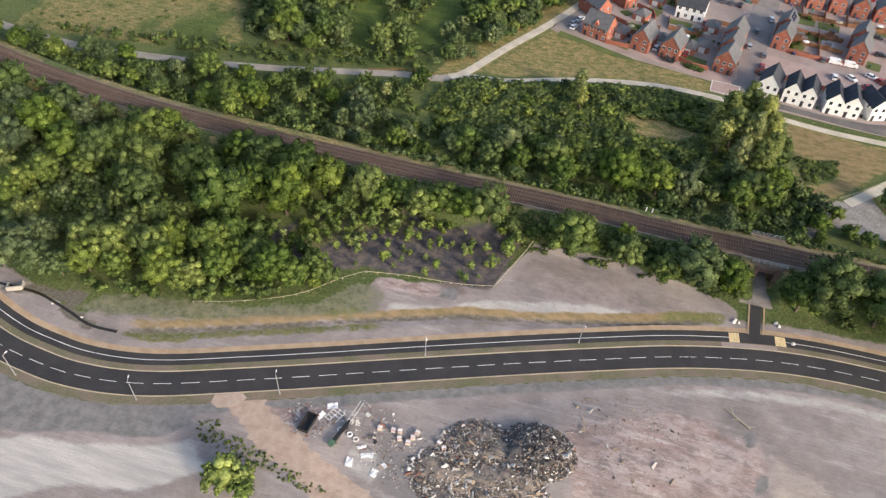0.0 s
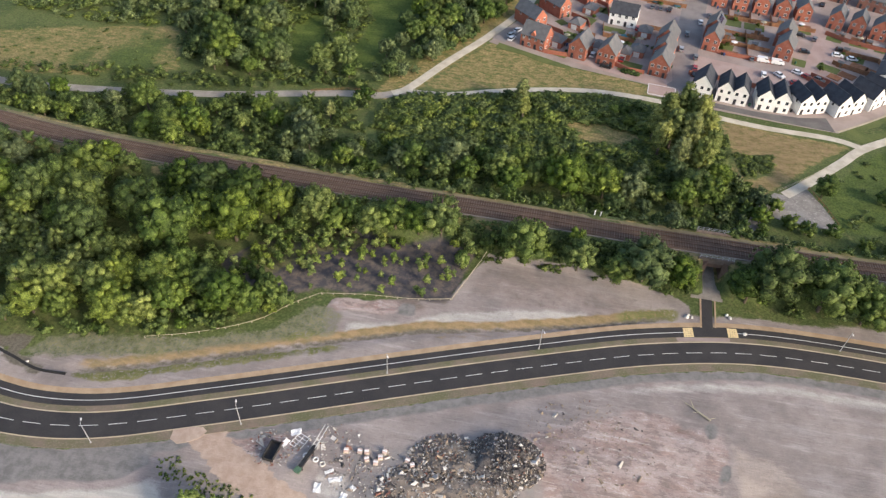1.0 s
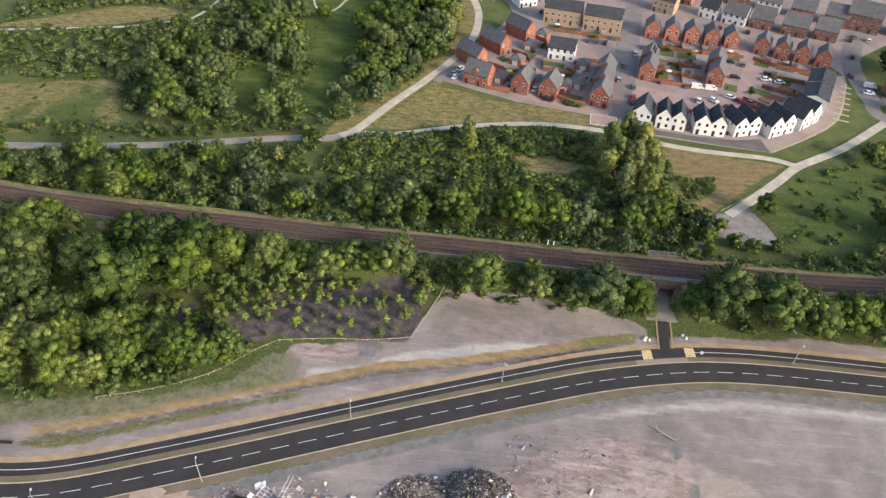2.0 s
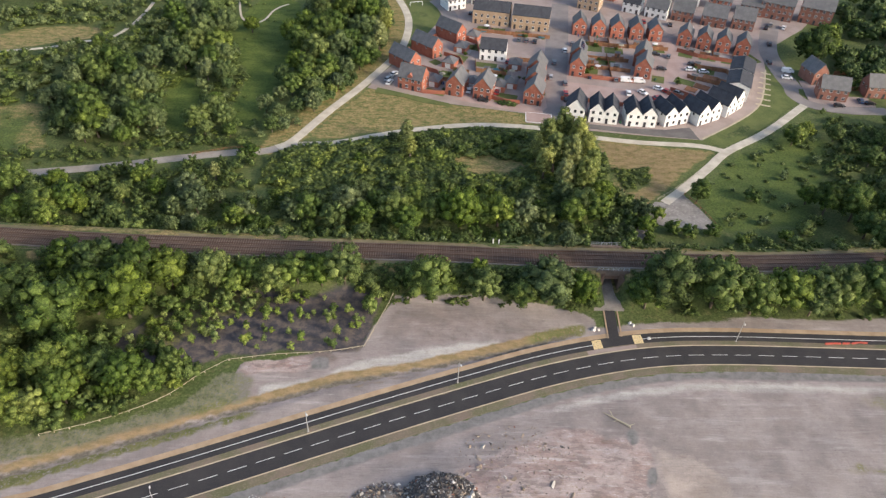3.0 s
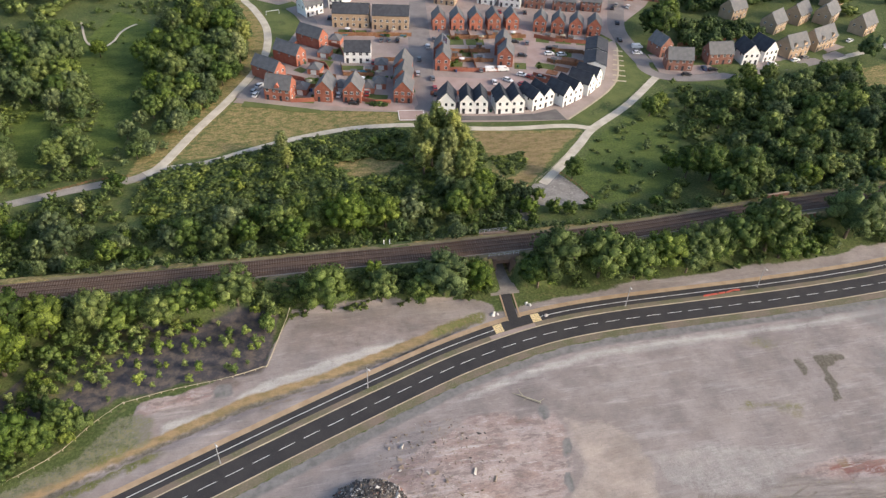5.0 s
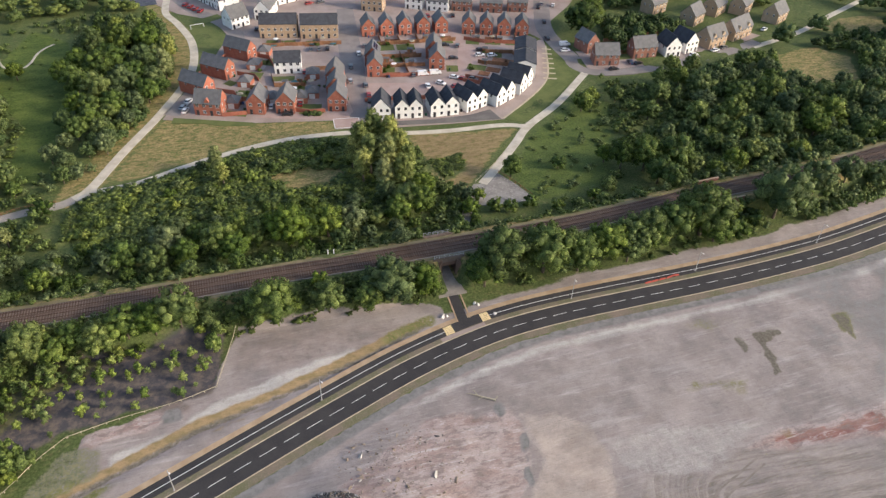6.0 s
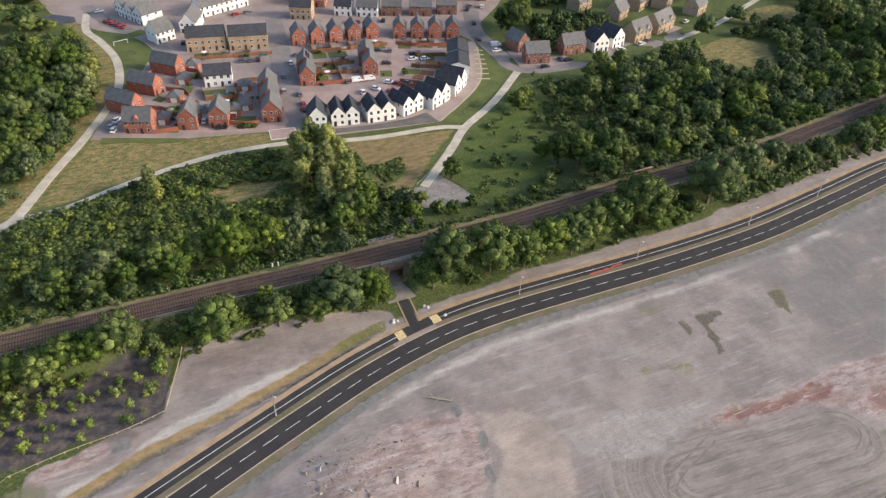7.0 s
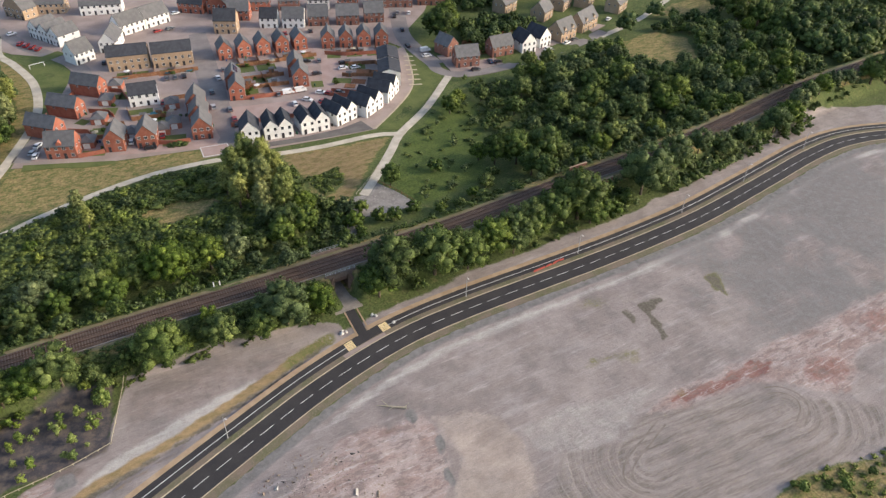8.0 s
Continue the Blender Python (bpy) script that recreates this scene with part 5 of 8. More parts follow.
EAST_MEADOW = (
    ("willow", 80.3, 100.2, 3.8), ("willow", 128.6, 109.4, 4.3), ("broad", 113.1, 98.5, 4.1), ("broad", 102.4, 87.8, 3.7), ("broad", 81.9, 56.0, 5.5),
    ("broad", 91.3, 52.4, 5.5), ("broad", 82.6, 47.6, 4.8), ("sycamore", 74.8, 59.0, 4.3), ("broad", 71.4, 64.5, 3.2), ("broad", 83.1, 40.1, 3.5),
    ("broad", 97.2, 50.3, 3.5), ("shrub", 54.4, 65.4, 2.5), ("shrub", 44.1, 42.9, 2.0), ("shrub", 50.7, 42.0, 2.0), ("shrub", 59.1, 40.5, 2.4),
    ("shrub", 58.1, 45.9, 2.0), ("shrub", 64.6, 48.3, 2.4), ("broad", 36.6, 64.5, 3.2), ("shrub", 21.6, 55.0, 2.0), ("olive", 110.0, 72.3, 3.4),
    ("olive", 99.8, 71.6, 3.1),
)
EAST_RAIL_ROW = (
    ("willow", 122.7, 51.9, 4.5), ("broad", 112.0, 47.4, 4.0), ("willow", 128.2, 48.7, 3.9), ("willow", 140.3, 49.1, 3.5), ("willow", 151.3, 47.8, 3.1),
    ("willow", 158.3, 44.7, 3.1), ("broad", 176.4, 51.0, 3.3), ("broad", 180.2, 47.3, 2.8), ("broad", 104.0, 46.4, 3.1),
)
EAST_WOOD = (
    ("broad", 142.8, 88.4, 5.0), ("olive", 131.6, 99.5, 4.7), ("olive", 126.4, 88.2, 4.5), ("broad", 131.4, 76.8, 4.8), ("broad", 156.8, 88.0, 5.1),
    ("olive", 155.9, 76.1, 5.0), ("sycamore", 162.0, 73.8, 5.4), ("broad", 168.5, 67.8, 4.9), ("broad", 156.9, 60.9, 4.4), ("olive", 142.1, 62.6, 4.3),
    ("olive", 131.8, 66.5, 4.3), ("broad", 121.7, 70.5, 3.9), ("broad", 117.5, 79.2, 3.9), ("olive", 185.7, 76.5, 4.7), ("olive", 192.0, 70.5, 5.1),
    ("broad", 202.9, 69.1, 4.7), ("olive", 187.2, 59.0, 3.8), ("broad", 214.1, 67.7, 4.7), ("broad", 209.8, 57.4, 3.9), ("olive", 200.0, 56.7, 3.9),
    ("broad", 230.0, 67.4, 4.8), ("broad", 208.8, 47.7, 3.3),
)
EAST_WOOD_NORTH = (
    ("olive", 170.6, 108.1, 3.7), ("olive", 176.7, 96.8, 3.7), ("olive", 151.0, 106.3, 3.6), ("shrub_dark", 238.1, 120.2, 3.3), ("shrub_dark", 246.0, 113.7, 3.3),
    ("shrub_dark", 226.4, 122.5, 2.4), ("sycamore", 259.5, 118.4, 6.9), ("broad", 266.9, 110.9, 6.0), ("broad", 266.2, 96.8, 5.8), ("olive", 196.9, 91.6, 3.4),
    ("olive", 224.3, 89.5, 3.5), ("broad", 239.4, 88.1, 4.1), ("broad", 248.0, 80.5, 4.5), ("olive", 118.7, 59.2, 3.5), ("olive", 207.7, 89.5, 3.5),
)
LONE = (
    ("shrub", 24.5, 47.5, 2.4), ("shrub_olive", 18.5, 56, 2.2), ("shrub", 29, 46, 2.2), ("shrub", 36, 47, 2.2), ("shrub", 16.5, 48.5, 2.6),
    ("sycamore", 112, 166, 7.5), ("sycamore", 120, 174, 6.0), ("willow", 134, 123, 3.4), ("willow", 142, 120, 3.4), ("willow", 122, 112, 3.8), ("willow", 97, 104, 3.0), ("willow", 87, 106, 3.0),
    ("shrub_yellow", -102, -67, 3.4), ("shrub_yellow", -99, -65, 2.4), ("shrub_yellow", -97.5, -68, 2.2),
    ("olive", 200, 33.5, 4.0), ("olive", 209, 36.2, 3.6), ("broad", 218, 37.4, 3.8), ("olive", 227, 38.4, 3.4), ("olive", 236, 38.4, 3.6), ("broad", 252, 37, 5.6), ("broad", 262, 36, 6.0),
)
for stand, group in ((LONE, "lone trees and shrubs"), (SOUTH_WOOD, "wood south of the railway"), (STREAM_WOOD, "wood by the stream"), (STREAM_WOOD_EAST, "wood by the stream"), (SLAG_ROW, "trees beside the slag"), (BANK_TREES, "trees on the railway bank"), (BANK_TREES_EAST, "trees on the railway bank"), (NORTH_ROW, "wood north of the railway"), (BIRCHES, "birches by the footpath"), (NORTHWEST_ROW, "trees between track and railway"), (COPSE, "copse by the valley"), (VALLEY_WOOD, "wood above the valley"), (PATH_WOOD, "wood beside the gravel path"), (PATH_WOOD_NORTH, "wood beside the gravel path"), (EAST_MEADOW, "trees in the east meadow"), (EAST_RAIL_ROW, "trees beside the east tracks"), (EAST_WOOD, "wood east of the estate"), (EAST_WOOD_NORTH, "wood east of the estate")):
    for key, x, y, r in stand:
        place(key, x, y, 1.16 * r, group)

SCRUB, FARWOOD = [], []
CLEAR_E = [(174, 98), (190, 127), (214, 128), (226, 116), (206, 90)]
CLEAR_F = [(231, 147), (252, 157), (272, 154), (275, 138), (255, 131)]
WOOD_S = [(-240, -8), (-200, -22), (-172, -35), (-150, -33), (-128, -28.5), (-107, -19), (-104, -13), (-118, -9), (-124, -2), (-118, 10), (-108, 15), (-100, 20), (-100, 22), (-160, 25), (-200, 29), (-240, 34)]
SHADE_W = [(-205, -12), (-165, -12), (-165, 8), (-205, 8)]
fill(SHADE_W, ["shrub_dark", "shrub_dark", "olive"], 60, 1.8, 3.0, "", (), 11, SCRUB, 0.8)
fill(WOOD_S, ["broad", "shrub", "shrub_dark"], 200, 1.5, 3.0, "", (), 13, SCRUB, 0.8)
fill([(-150, -31), (-128, -27.5), (-107, -18), (-103, -13), (-122, -14), (-140, -20)], ["shrub", "shrub_pale"], 16, 1.1, 2.2, "shrubs along the wood", (), 14)
fill([(-115, 13), (-60, 16), (-62, 21), (-112, 23)], ["shrub_pale", "shrub", "shrub_olive"], 26, 1.2, 2.0, "scrub by the slag", (), 15)
fill([(-122, -6), (-116, 9), (-108, 13), (-106, 9), (-113, 2), (-114, -6)], ["shrub_yellow", "shrub", "shrub_pale"], 20, 0.9, 1.8, "scrub by the slag", (), 315)
fill([(-66, 16), (-6, 12), (-5, 21), (-66, 22)], ["shrub_dark", "low", "low"], 40, 0.9, 1.7, "", (), 16, SCRUB)
fill([(5, 12), (34, 11.5), (110, 14.5), (205, 25), (205, 36), (110, 25), (5, 21)], ["shrub_dark", "shrub", "shrub_olive"], 120, 1.2, 2.4, "", (), 17, SCRUB, 0.8)
fill([(-112, 18), (-68, 18), (-66, 24.5), (-112, 25)], ["shrub", "shrub_dark", "shrub_olive"], 40, 0.9, 1.7, "", (), 116, SCRUB)
fill([(-66, 15), (-4, 14), (-4, 24), (-66, 24.5)], ["low"], 70, 0.8, 1.5, "", (), 216, SCRUB)
fill([(5, 14), (110, 18), (205, 30), (205, 40), (110, 28.5), (5, 23.5)], ["low"], 110, 0.9, 1.6, "", (), 217, SCRUB)
fill([(-117, -54), (-112, -53.5), (-107, -57), (-99, -58), (-82, -62.5), (-86, -64.5), (-100, -61.5), (-111, -60.5)], ["bright", "low", "bright"], 130, 0.15, 0.5, "", (), 316, SCRUB)
fill(SLAG, ["sapling"], 62, 0.5, 1.25, "saplings on the slag", (), 18)
fill([(-124, -4), (-108, 12), (-92, 17), (-76, 17), (-90, 10), (-112, -2)], ["sapling"], 40, 0.6, 1.3, "saplings on the slag", (), 318)
fill([(-122, 36), (-4, 35), (0, 52), (-20, 54), (-60, 56), (-122, 62)], ["broad", "olive", "shrub_dark"], 40, 1.6, 3.0, "wood north of the railway", (), 19)
CLEARING = [(-41, 84), (-29, 87), (-16, 82), (-24, 75), (-35, 75)]
fill([(-100, 58), (6, 50), (10, 90), (4, 98), (-30, 104), (-66, 96), (-98, 86)], ["shrub", "shrub_pale", "shrub", "shrub_yellow", "shrub_olive"], 60, 1.2, 2.4, "scrub north of the railway", (CLEARING,), 20)
fill([(-100, 60), (8, 52), (10, 90), (4, 99), (-30, 105), (-66, 97), (-98, 87)], ["low", "low", "low", "bright"], 900, 1.2, 3.2, "", (CLEARING,), 121, SCRUB, 0.45)
fill([(-122, 36), (9, 35), (12, 90), (4, 98), (-30, 104), (-66, 96), (-98, 86)], ["shrub", "low", "shrub_dark"], 160, 1.0, 2.0, "", (CLEARING,), 21, SCRUB)
fill([(5, 36), (18, 42), (20, 60), (8, 72), (3, 60)], ["shrub", "shrub_olive"], 24, 1.3, 2.4, "scrub by the underpass", (), 22)
fill([(-262, 52), (-180, 40), (-176, 66), (-200, 60), (-262, 60)], ["broad", "olive", "broad"], 22, 2.6, 4.2, "trees between track and railway", (), 23)
fill([(-262, 52), (-180, 40), (-122, 37), (-104, 82), (-150, 72), (-200, 60), (-262, 60)], ["shrub_dark", "shrub", "low"], 260, 1.2, 2.4, "", (), 123, SCRUB, 0.8)
fill([(40, 36), (110, 40), (112, 118), (98, 126), (84, 100), (66, 70), (42, 46)], ["shrub", "shrub_dark"], 50, 1.2, 2.4, "", (LUSH_E,), 24, SCRUB)
fill([(62, 32.9), (150, 39), (240, 50.5), (240, 56), (150, 45), (62, 39)], ["low", "shrub", "shrub_olive"], 110, 0.9, 1.8, "", (), 229, SCRUB)
fill([(190, 30), (250, 36), (250, 41), (190, 38)], ["shrub_olive", "shrub", "low"], 40, 0.9, 1.9, "", (), 230, SCRUB)
fill([(-112, 33.5), (60, 32.5), (60, 36), (-112, 37)], ["low", "shrub", "shrub_olive"], 110, 0.7, 1.4, "", (), 231, SCRUB)
fill(LUSH_E, ["low", "shrub_olive", "low"], 70, 0.6, 1.7, "", (), 224, SCRUB, 0.6)
fill([(80, 70), (112, 66), (118, 112), (100, 118), (90, 96)], ["low", "shrub", "low"], 90, 1.0, 2.4, "", (), 324, SCRUB, 0.7)
fill(VALLEY, ["low"], 20, 0.4, 1.0, "", (), 225, SCRUB)
fill(FIELD, ["low"], 70, 0.4, 1.0, "", (), 227, SCRUB)
fill([(12, 81), (26, 83.5), (24, 74), (15, 68)], ["bright", "low"], 70, 0.5, 1.3, "", (), 228, SCRUB, 0.7)
fill([(5, 12.5), (60, 12.5), (110, 16), (110, 21), (60, 18), (5, 18)], ["low", "shrub", "shrub_olive"], 70, 0.9, 1.7, "", (), 232, SCRUB)
fill([(98, 40), (255, 58), (262, 140), (190, 126), (150, 118), (112, 112), (96, 82)], ["broad", "broad", "olive", "olive"], 70, 2.4, 4.4, "wood east of the estate", (CLEAR_E, CLEAR_F), 25)
fill([(98, 40), (255, 58), (262, 140), (190, 126), (150, 118), (112, 112), (96, 82)], ["broad", "olive", "low", "sycamore"], 260, 1.8, 3.6, "", (CLEAR_E, CLEAR_F), 125, FARWOOD, 0.8)
NORTHWEST = [(-104, 92), (-93, 102), (-80, 130), (-70, 160), (-68, 190), (-72, 222), (-82, 240), (-110, 240), (-130, 238), (-160, 210), (-190, 160), (-182, 116), (-170, 86), (-140, 84)]
fill([(-93, 108), (-82, 130), (-70, 160), (-67, 195), (-74, 225), (-100, 235), (-108, 190), (-103, 140)], ["olive", "willow", "broad", "olive"], 50, 2.2, 4.2, "wood beside the gravel path", (VALLEY,), 27)
fill([(-93, 108), (-82, 130), (-70, 160), (-67, 195), (-74, 225), (-100, 235), (-108, 190), (-103, 140)], ["broad", "sycamore", "olive"], 130, 1.4, 3.0, "", (VALLEY,), 127, FARWOOD, 0.8)
fill([(-182, 97), (-192, 130), (-185, 150), (-172, 150), (-153, 132), (-143.5, 102), (-150, 89), (-168, 87)], ["broad", "olive", "sycamore"], 90, 1.5, 3.2, "", (GLADE, GLADE_N), 28, FARWOOD, 0.8)
fill([(-159, 161), (-166, 198), (-160, 218), (-144, 214), (-128, 153), (-125, 126), (-140, 138), (-153, 152)], ["olive", "willow", "broad", "olive"], 24, 2.2, 4.0, "wood above the valley", (VALLEY, GLADE), 128)
fill([(-159, 161), (-166, 198), (-160, 218), (-144, 214), (-128, 153), (-125, 126), (-140, 138), (-153, 152)], ["olive", "broad"], 80, 1.4, 3.0, "", (VALLEY, GLADE), 129, FARWOOD, 0.8)
MOOR = [(-262, 112), (-222, 108), (-190, 114), (-182, 92), (-150, 84), (-118, 88), (-118, 130), (-128, 160), (-142, 200), (-170, 215), (-230, 200), (-262, 180)]
fill(MOOR, ["low", "bright", "low", "shrub_olive"], 620, 1.0, 2.8, "", (VALLEY, TAN_FIELD, [(-143, 96), (-150, 118), (-145, 134), (-139, 134), (-136, 118), (-133, 96)]), 130, SCRUB, 0.6)
fill(MOOR, ["shrub", "shrub_olive", "shrub_dark"], 120, 1.2, 2.8, "", (VALLEY, TAN_FIELD, GLADE), 131, SCRUB)
fill(NORTHWEST, ["shrub", "low", "shrub_olive"], 130, 0.9, 2.0, "", (VALLEY, GLADE, GLADE_N), 30, SCRUB)
fill([(-105, 86), (-170, 74), (-250, 68), (-250, 72), (-175, 84), (-120, 96)], ["shrub", "shrub_dark", "low"], 80, 1.0, 2.0, "", (), 31, SCRUB)
fill([(-330, 205), (-222, 190), (-190, 226), (-150, 224), (-130, 240), (-80, 246), (-92, 330), (-330, 330)], ["broad", "low", "olive"], 230, 3.5, 6.5, "", (), 32, FARWOOD)
fill([(190, 128), (262, 142), (330, 60), (420, 80), (420, 260), (260, 300), (225, 200)], ["broad", "low", "olive"], 240, 3.0, 6.0, "", (CLEAR_F, [(205, 140), (260, 158), (262, 190), (200, 170)],), 33, FARWOOD)
fill([(262, 56), (330, 62), (330, 130), (262, 140)], ["broad", "sycamore"], 60, 4, 6.5, "", (), 34, FARWOOD)
fill([(-330, 20), (-250, 40), (-206, 26), (-206, -20), (-330, -30)], ["broad", "sycamore"], 110, 4, 6, "", (), 35, FARWOOD)
fill([(120, 152), (150, 155), (166, 160), (158, 178), (128, 178)], ["broad", "sycamore", "shrub_dark", "olive"], 70, 1.4, 3.4, "", (), 136, FARWOOD, 0.8)
fill([(128, 190), (156, 192), (176, 196), (218, 200), (230, 240), (160, 240)], ["broad", "sycamore", "shrub_dark"], 60, 2.5, 5, "", (), 36, FARWOOD)
fill([(118, 142), (137, 147), (162, 150), (162, 154), (136, 152), (118, 150)], ["shrub", "shrub_dark"], 16, 0.7, 1.4, "garden shrubs", (), 236)
fill([(50, -83), (60, -81), (75, -83), (92, -86.5), (112, -91), (112, -104), (50, -100)], ["shrub_pale", "shrub_yellow", "shrub_yellow"], 40, 0.7, 1.9, "shrubs at the edge of the site", (), 37)
fill([(48, -82), (60, -79.5), (75, -81.5), (92, -85), (112, -90), (112, -104), (50, -100)], ["bright"], 150, 0.4, 1.1, "", (), 38, SCRUB)


VIEW = [(-300, 70), (-245, 240), (-70, 335), (80, 280), (190, 222), (240, 240), (390, 112), (255, 0), (140, -130), (-150, -100), (-235, -40)]


def joined(name, spots, label, category, lobes, leaf, per, R=1.0, H=1.7):
    """Many uncountable bushes in one mesh per tone."""
    tones = {"a": ([], [], [], LEAF_DARK), "b": ([], [], [], LEAF_MID), "c": ([], [], [], LEAF_OLIVE), "d": ([], [], [], LEAF_LOW), "e": ([], [], [], LEAF_PALE)}
    count = dict.fromkeys(tones, 0)
    protos = [crown(900 + i, R, H, 0.05, lobes, 0.38, leaf, per) for i in range(6)]
    inner = inside(VIEW, np.array([p[1] for p in spots]), np.array([p[2] for p in spots])) > -4
    spots = [p for p, keep in zip(spots, inner) if keep]
    for i, (key, x, y, size, turn, tall) in enumerate(spots):
        k = "d" if key == "low" else "e" if key == "bright" else "a" if ("dark" in key or key == "sycamore") else ("c" if "olive" in key else "b")
        v, f, nv = protos[i % 6]
        c, s = math.cos(turn), math.sin(turn)
        turned = np.array([[c, s, 0], [-s, c, 0], [0, 0, 1]])
        tones[k][0].append(v * [size, size, size * tall * (0.38 if key in ("low", "bright") else 1.0)] @ turned + [x, y, ground_z(x, y)])
        tones[k][1].append(f + count[k])
        tones[k][2].append(nv @ turned)
        count[k] += len(v)
    for k, (vs, fs, ns, mat) in tones.items():
        if vs:
            tagged(new(name, leaf_mesh(name, np.vstack(vs), np.vstack(fs), np.vstack(ns), mat)), label, category, kind="stuff")


joined("scrub", SCRUB, "low tangled green scrub covering the ground", "scrub", 7, 0.11, 30)
joined("far_wood", FARWOOD, "mixed green woodland undergrowth", "woodland", 13, 0.085, 36, 1.0, 1.9)


# ---- houses ----
PANE = Geo().box(0, 0, -0.44, 0.88, 0.03, 0.88).mesh("pane", GLASS)
_f = Geo()
for a in (-0.47, 0.0, 0.47):
    _f.box(a, 0, -0.5, 0.06, 0.07, 1.0)
for b in (-0.5, 0.44):
    _f.box(0, 0, b, 1.0, 0.066, 0.06)
WFRAME, WFRAME_DARK = _f.mesh("window", FRAME), _f.mesh("window", DARKFRAME)
DOOR = Geo().box(0, 0, 0, 1.0, 0.08, 2.1).mesh("door", DARKFRAME)
HANDLE = Geo().box(0.36, -0.06, 1.0, 0.10, 0.05, 0.05).mesh("door_handle", CHROME)
GARAGE = surface("garage_white", (0.62, 0.62, 0.61), (0.7, 0.7, 0.69), None, 1, 6, 0.6, 0.0)
GDOOR = Geo().box(0, 0, 0, 2.3, 0.08, 2.05).mesh("garage_door", GARAGE)


def face_pose(face, u, z, w, d):
    """Where something sits on a wall: face, metres along it, height."""
    turn, x, y = {"S": (0, u, -d / 2), "N": (math.pi, -u, d / 2), "E": (math.pi / 2, w / 2, u), "W": (-math.pi / 2, -w / 2, -u)}[face]
    return Matrix.Translation((x, y, z)) @ Matrix.Rotation(turn, 4, "Z")


def house(a, b, d, wall, roof, label, ridge="y", eave=5.0, rise=None, dark=False, storeys=2, group="estate houses", chimney=False, garage=False, panels=False, dormers=0):
    """A gabled house on the front line a to b, running back d metres. ridge y: gable to the front, x: eaves to the front."""
    a, b = np.array(a, float), np.array(b, float)
    w = float(np.linalg.norm(b - a))
    yaw = math.atan2(b[1] - a[1], b[0] - a[0])
    mid = (a + b) / 2 + d / 2 * np.array([-math.sin(yaw), math.cos(yaw)])
    h = thing("house", label, "house", group, pose(mid[0], mid[1], 0.05, 0, 0, math.degrees(yaw)))
    span, run = (w, d) if ridge == "y" else (d, w)
    rise = rise or span * 0.55
    q = (lambda u, v, z: (u, v, z)) if ridge == "y" else (lambda u, v, z: (v, -u, z))
    s, r = span / 2, run / 2
    g = Geo().add([q(-s, -r, -0.2), q(s, -r, -0.2), q(s, r, -0.2), q(-s, r, -0.2), q(-s, -r, eave), q(s, -r, eave), q(s, r, eave), q(-s, r, eave), q(0, -r, eave + rise), q(0, r, eave + rise)],
                  [(0, 1, 5, 8, 4), (2, 3, 7, 9, 6), (1, 2, 6, 5), (3, 0, 4, 7), (3, 2, 1, 0)])
    part("wall", g, wall, h)
    o, t = 0.3, 0.2
    k = rise / s
    g = Geo()
    for e in (-1, 1):
        lo, hi = eave - o * k, eave + rise
        c = [q(e * (s + o), -r - 0.12, lo), q(e * (s + o), r + 0.12, lo), q(0, r + 0.12, hi), q(0, -r - 0.12, hi)]
        up = [(x, y, z + t) for x, y, z in c]
        g.add(c + up, [(3, 2, 1, 0), (4, 5, 6, 7), (0, 1, 5, 4), (1, 2, 6, 5), (2, 3, 7, 6), (3, 0, 4, 7)] if e < 0 else [(0, 1, 2, 3), (7, 6, 5, 4), (4, 5, 1, 0), (5, 6, 2, 1), (6, 7, 3, 2), (7, 4, 0, 3)])
    roof_ob = part("roof", g, roof, h)
    part("ridge", Geo().box(0, 0, eave + rise + t - 0.06, *((0.26, run + 0.2) if ridge == "y" else (run + 0.2, 0.26)), 0.14), roof, roof_ob)
    frame_me = WFRAME_DARK if dark else WFRAME

    def window(face, u, z, ww, hh):
        m = face_pose(face, u, z, w, d)
        f = piece("window", frame_me, h, m @ Matrix.Translation((0, -0.02, 0)) @ Matrix.Diagonal((ww, 1, hh, 1)))
        piece("pane", PANE, f, Matrix.Identity(4))

    bays = max(2, int(round(w / 2.7)))
    for lvl in range(storeys):
        z = 1.45 + lvl * 2.6
        for i in range(bays):
            u = (i + 0.5) / bays * w - w / 2
            if lvl == 0 and i % 2 == 0:
                dm = face_pose("S", u, 0, w, d) @ Matrix.Translation((0, -0.03, 0))
                dd = piece("garage_door" if garage and i == 0 else "door", GDOOR if garage and i == 0 else DOOR, h, dm)
                if not (garage and i == 0):
                    piece("door_handle", HANDLE, dd, Matrix.Identity(4))
            else:
                window("S", u, z, *((0.95, 1.15) if dark else (1.2, 1.3)))
        for u in (-d * 0.22, d * 0.2):
            window("E", u, z, 0.95, 1.15)
            if lvl:
                window("W", u, z, 0.8, 1.1)
    if chimney:
        part("chimney", Geo().box(*q(0, r * 0.55, 0)[:2], eave + rise * 0.6, 0.6, 0.6, rise * 0.4 + 0.9), wall, h)
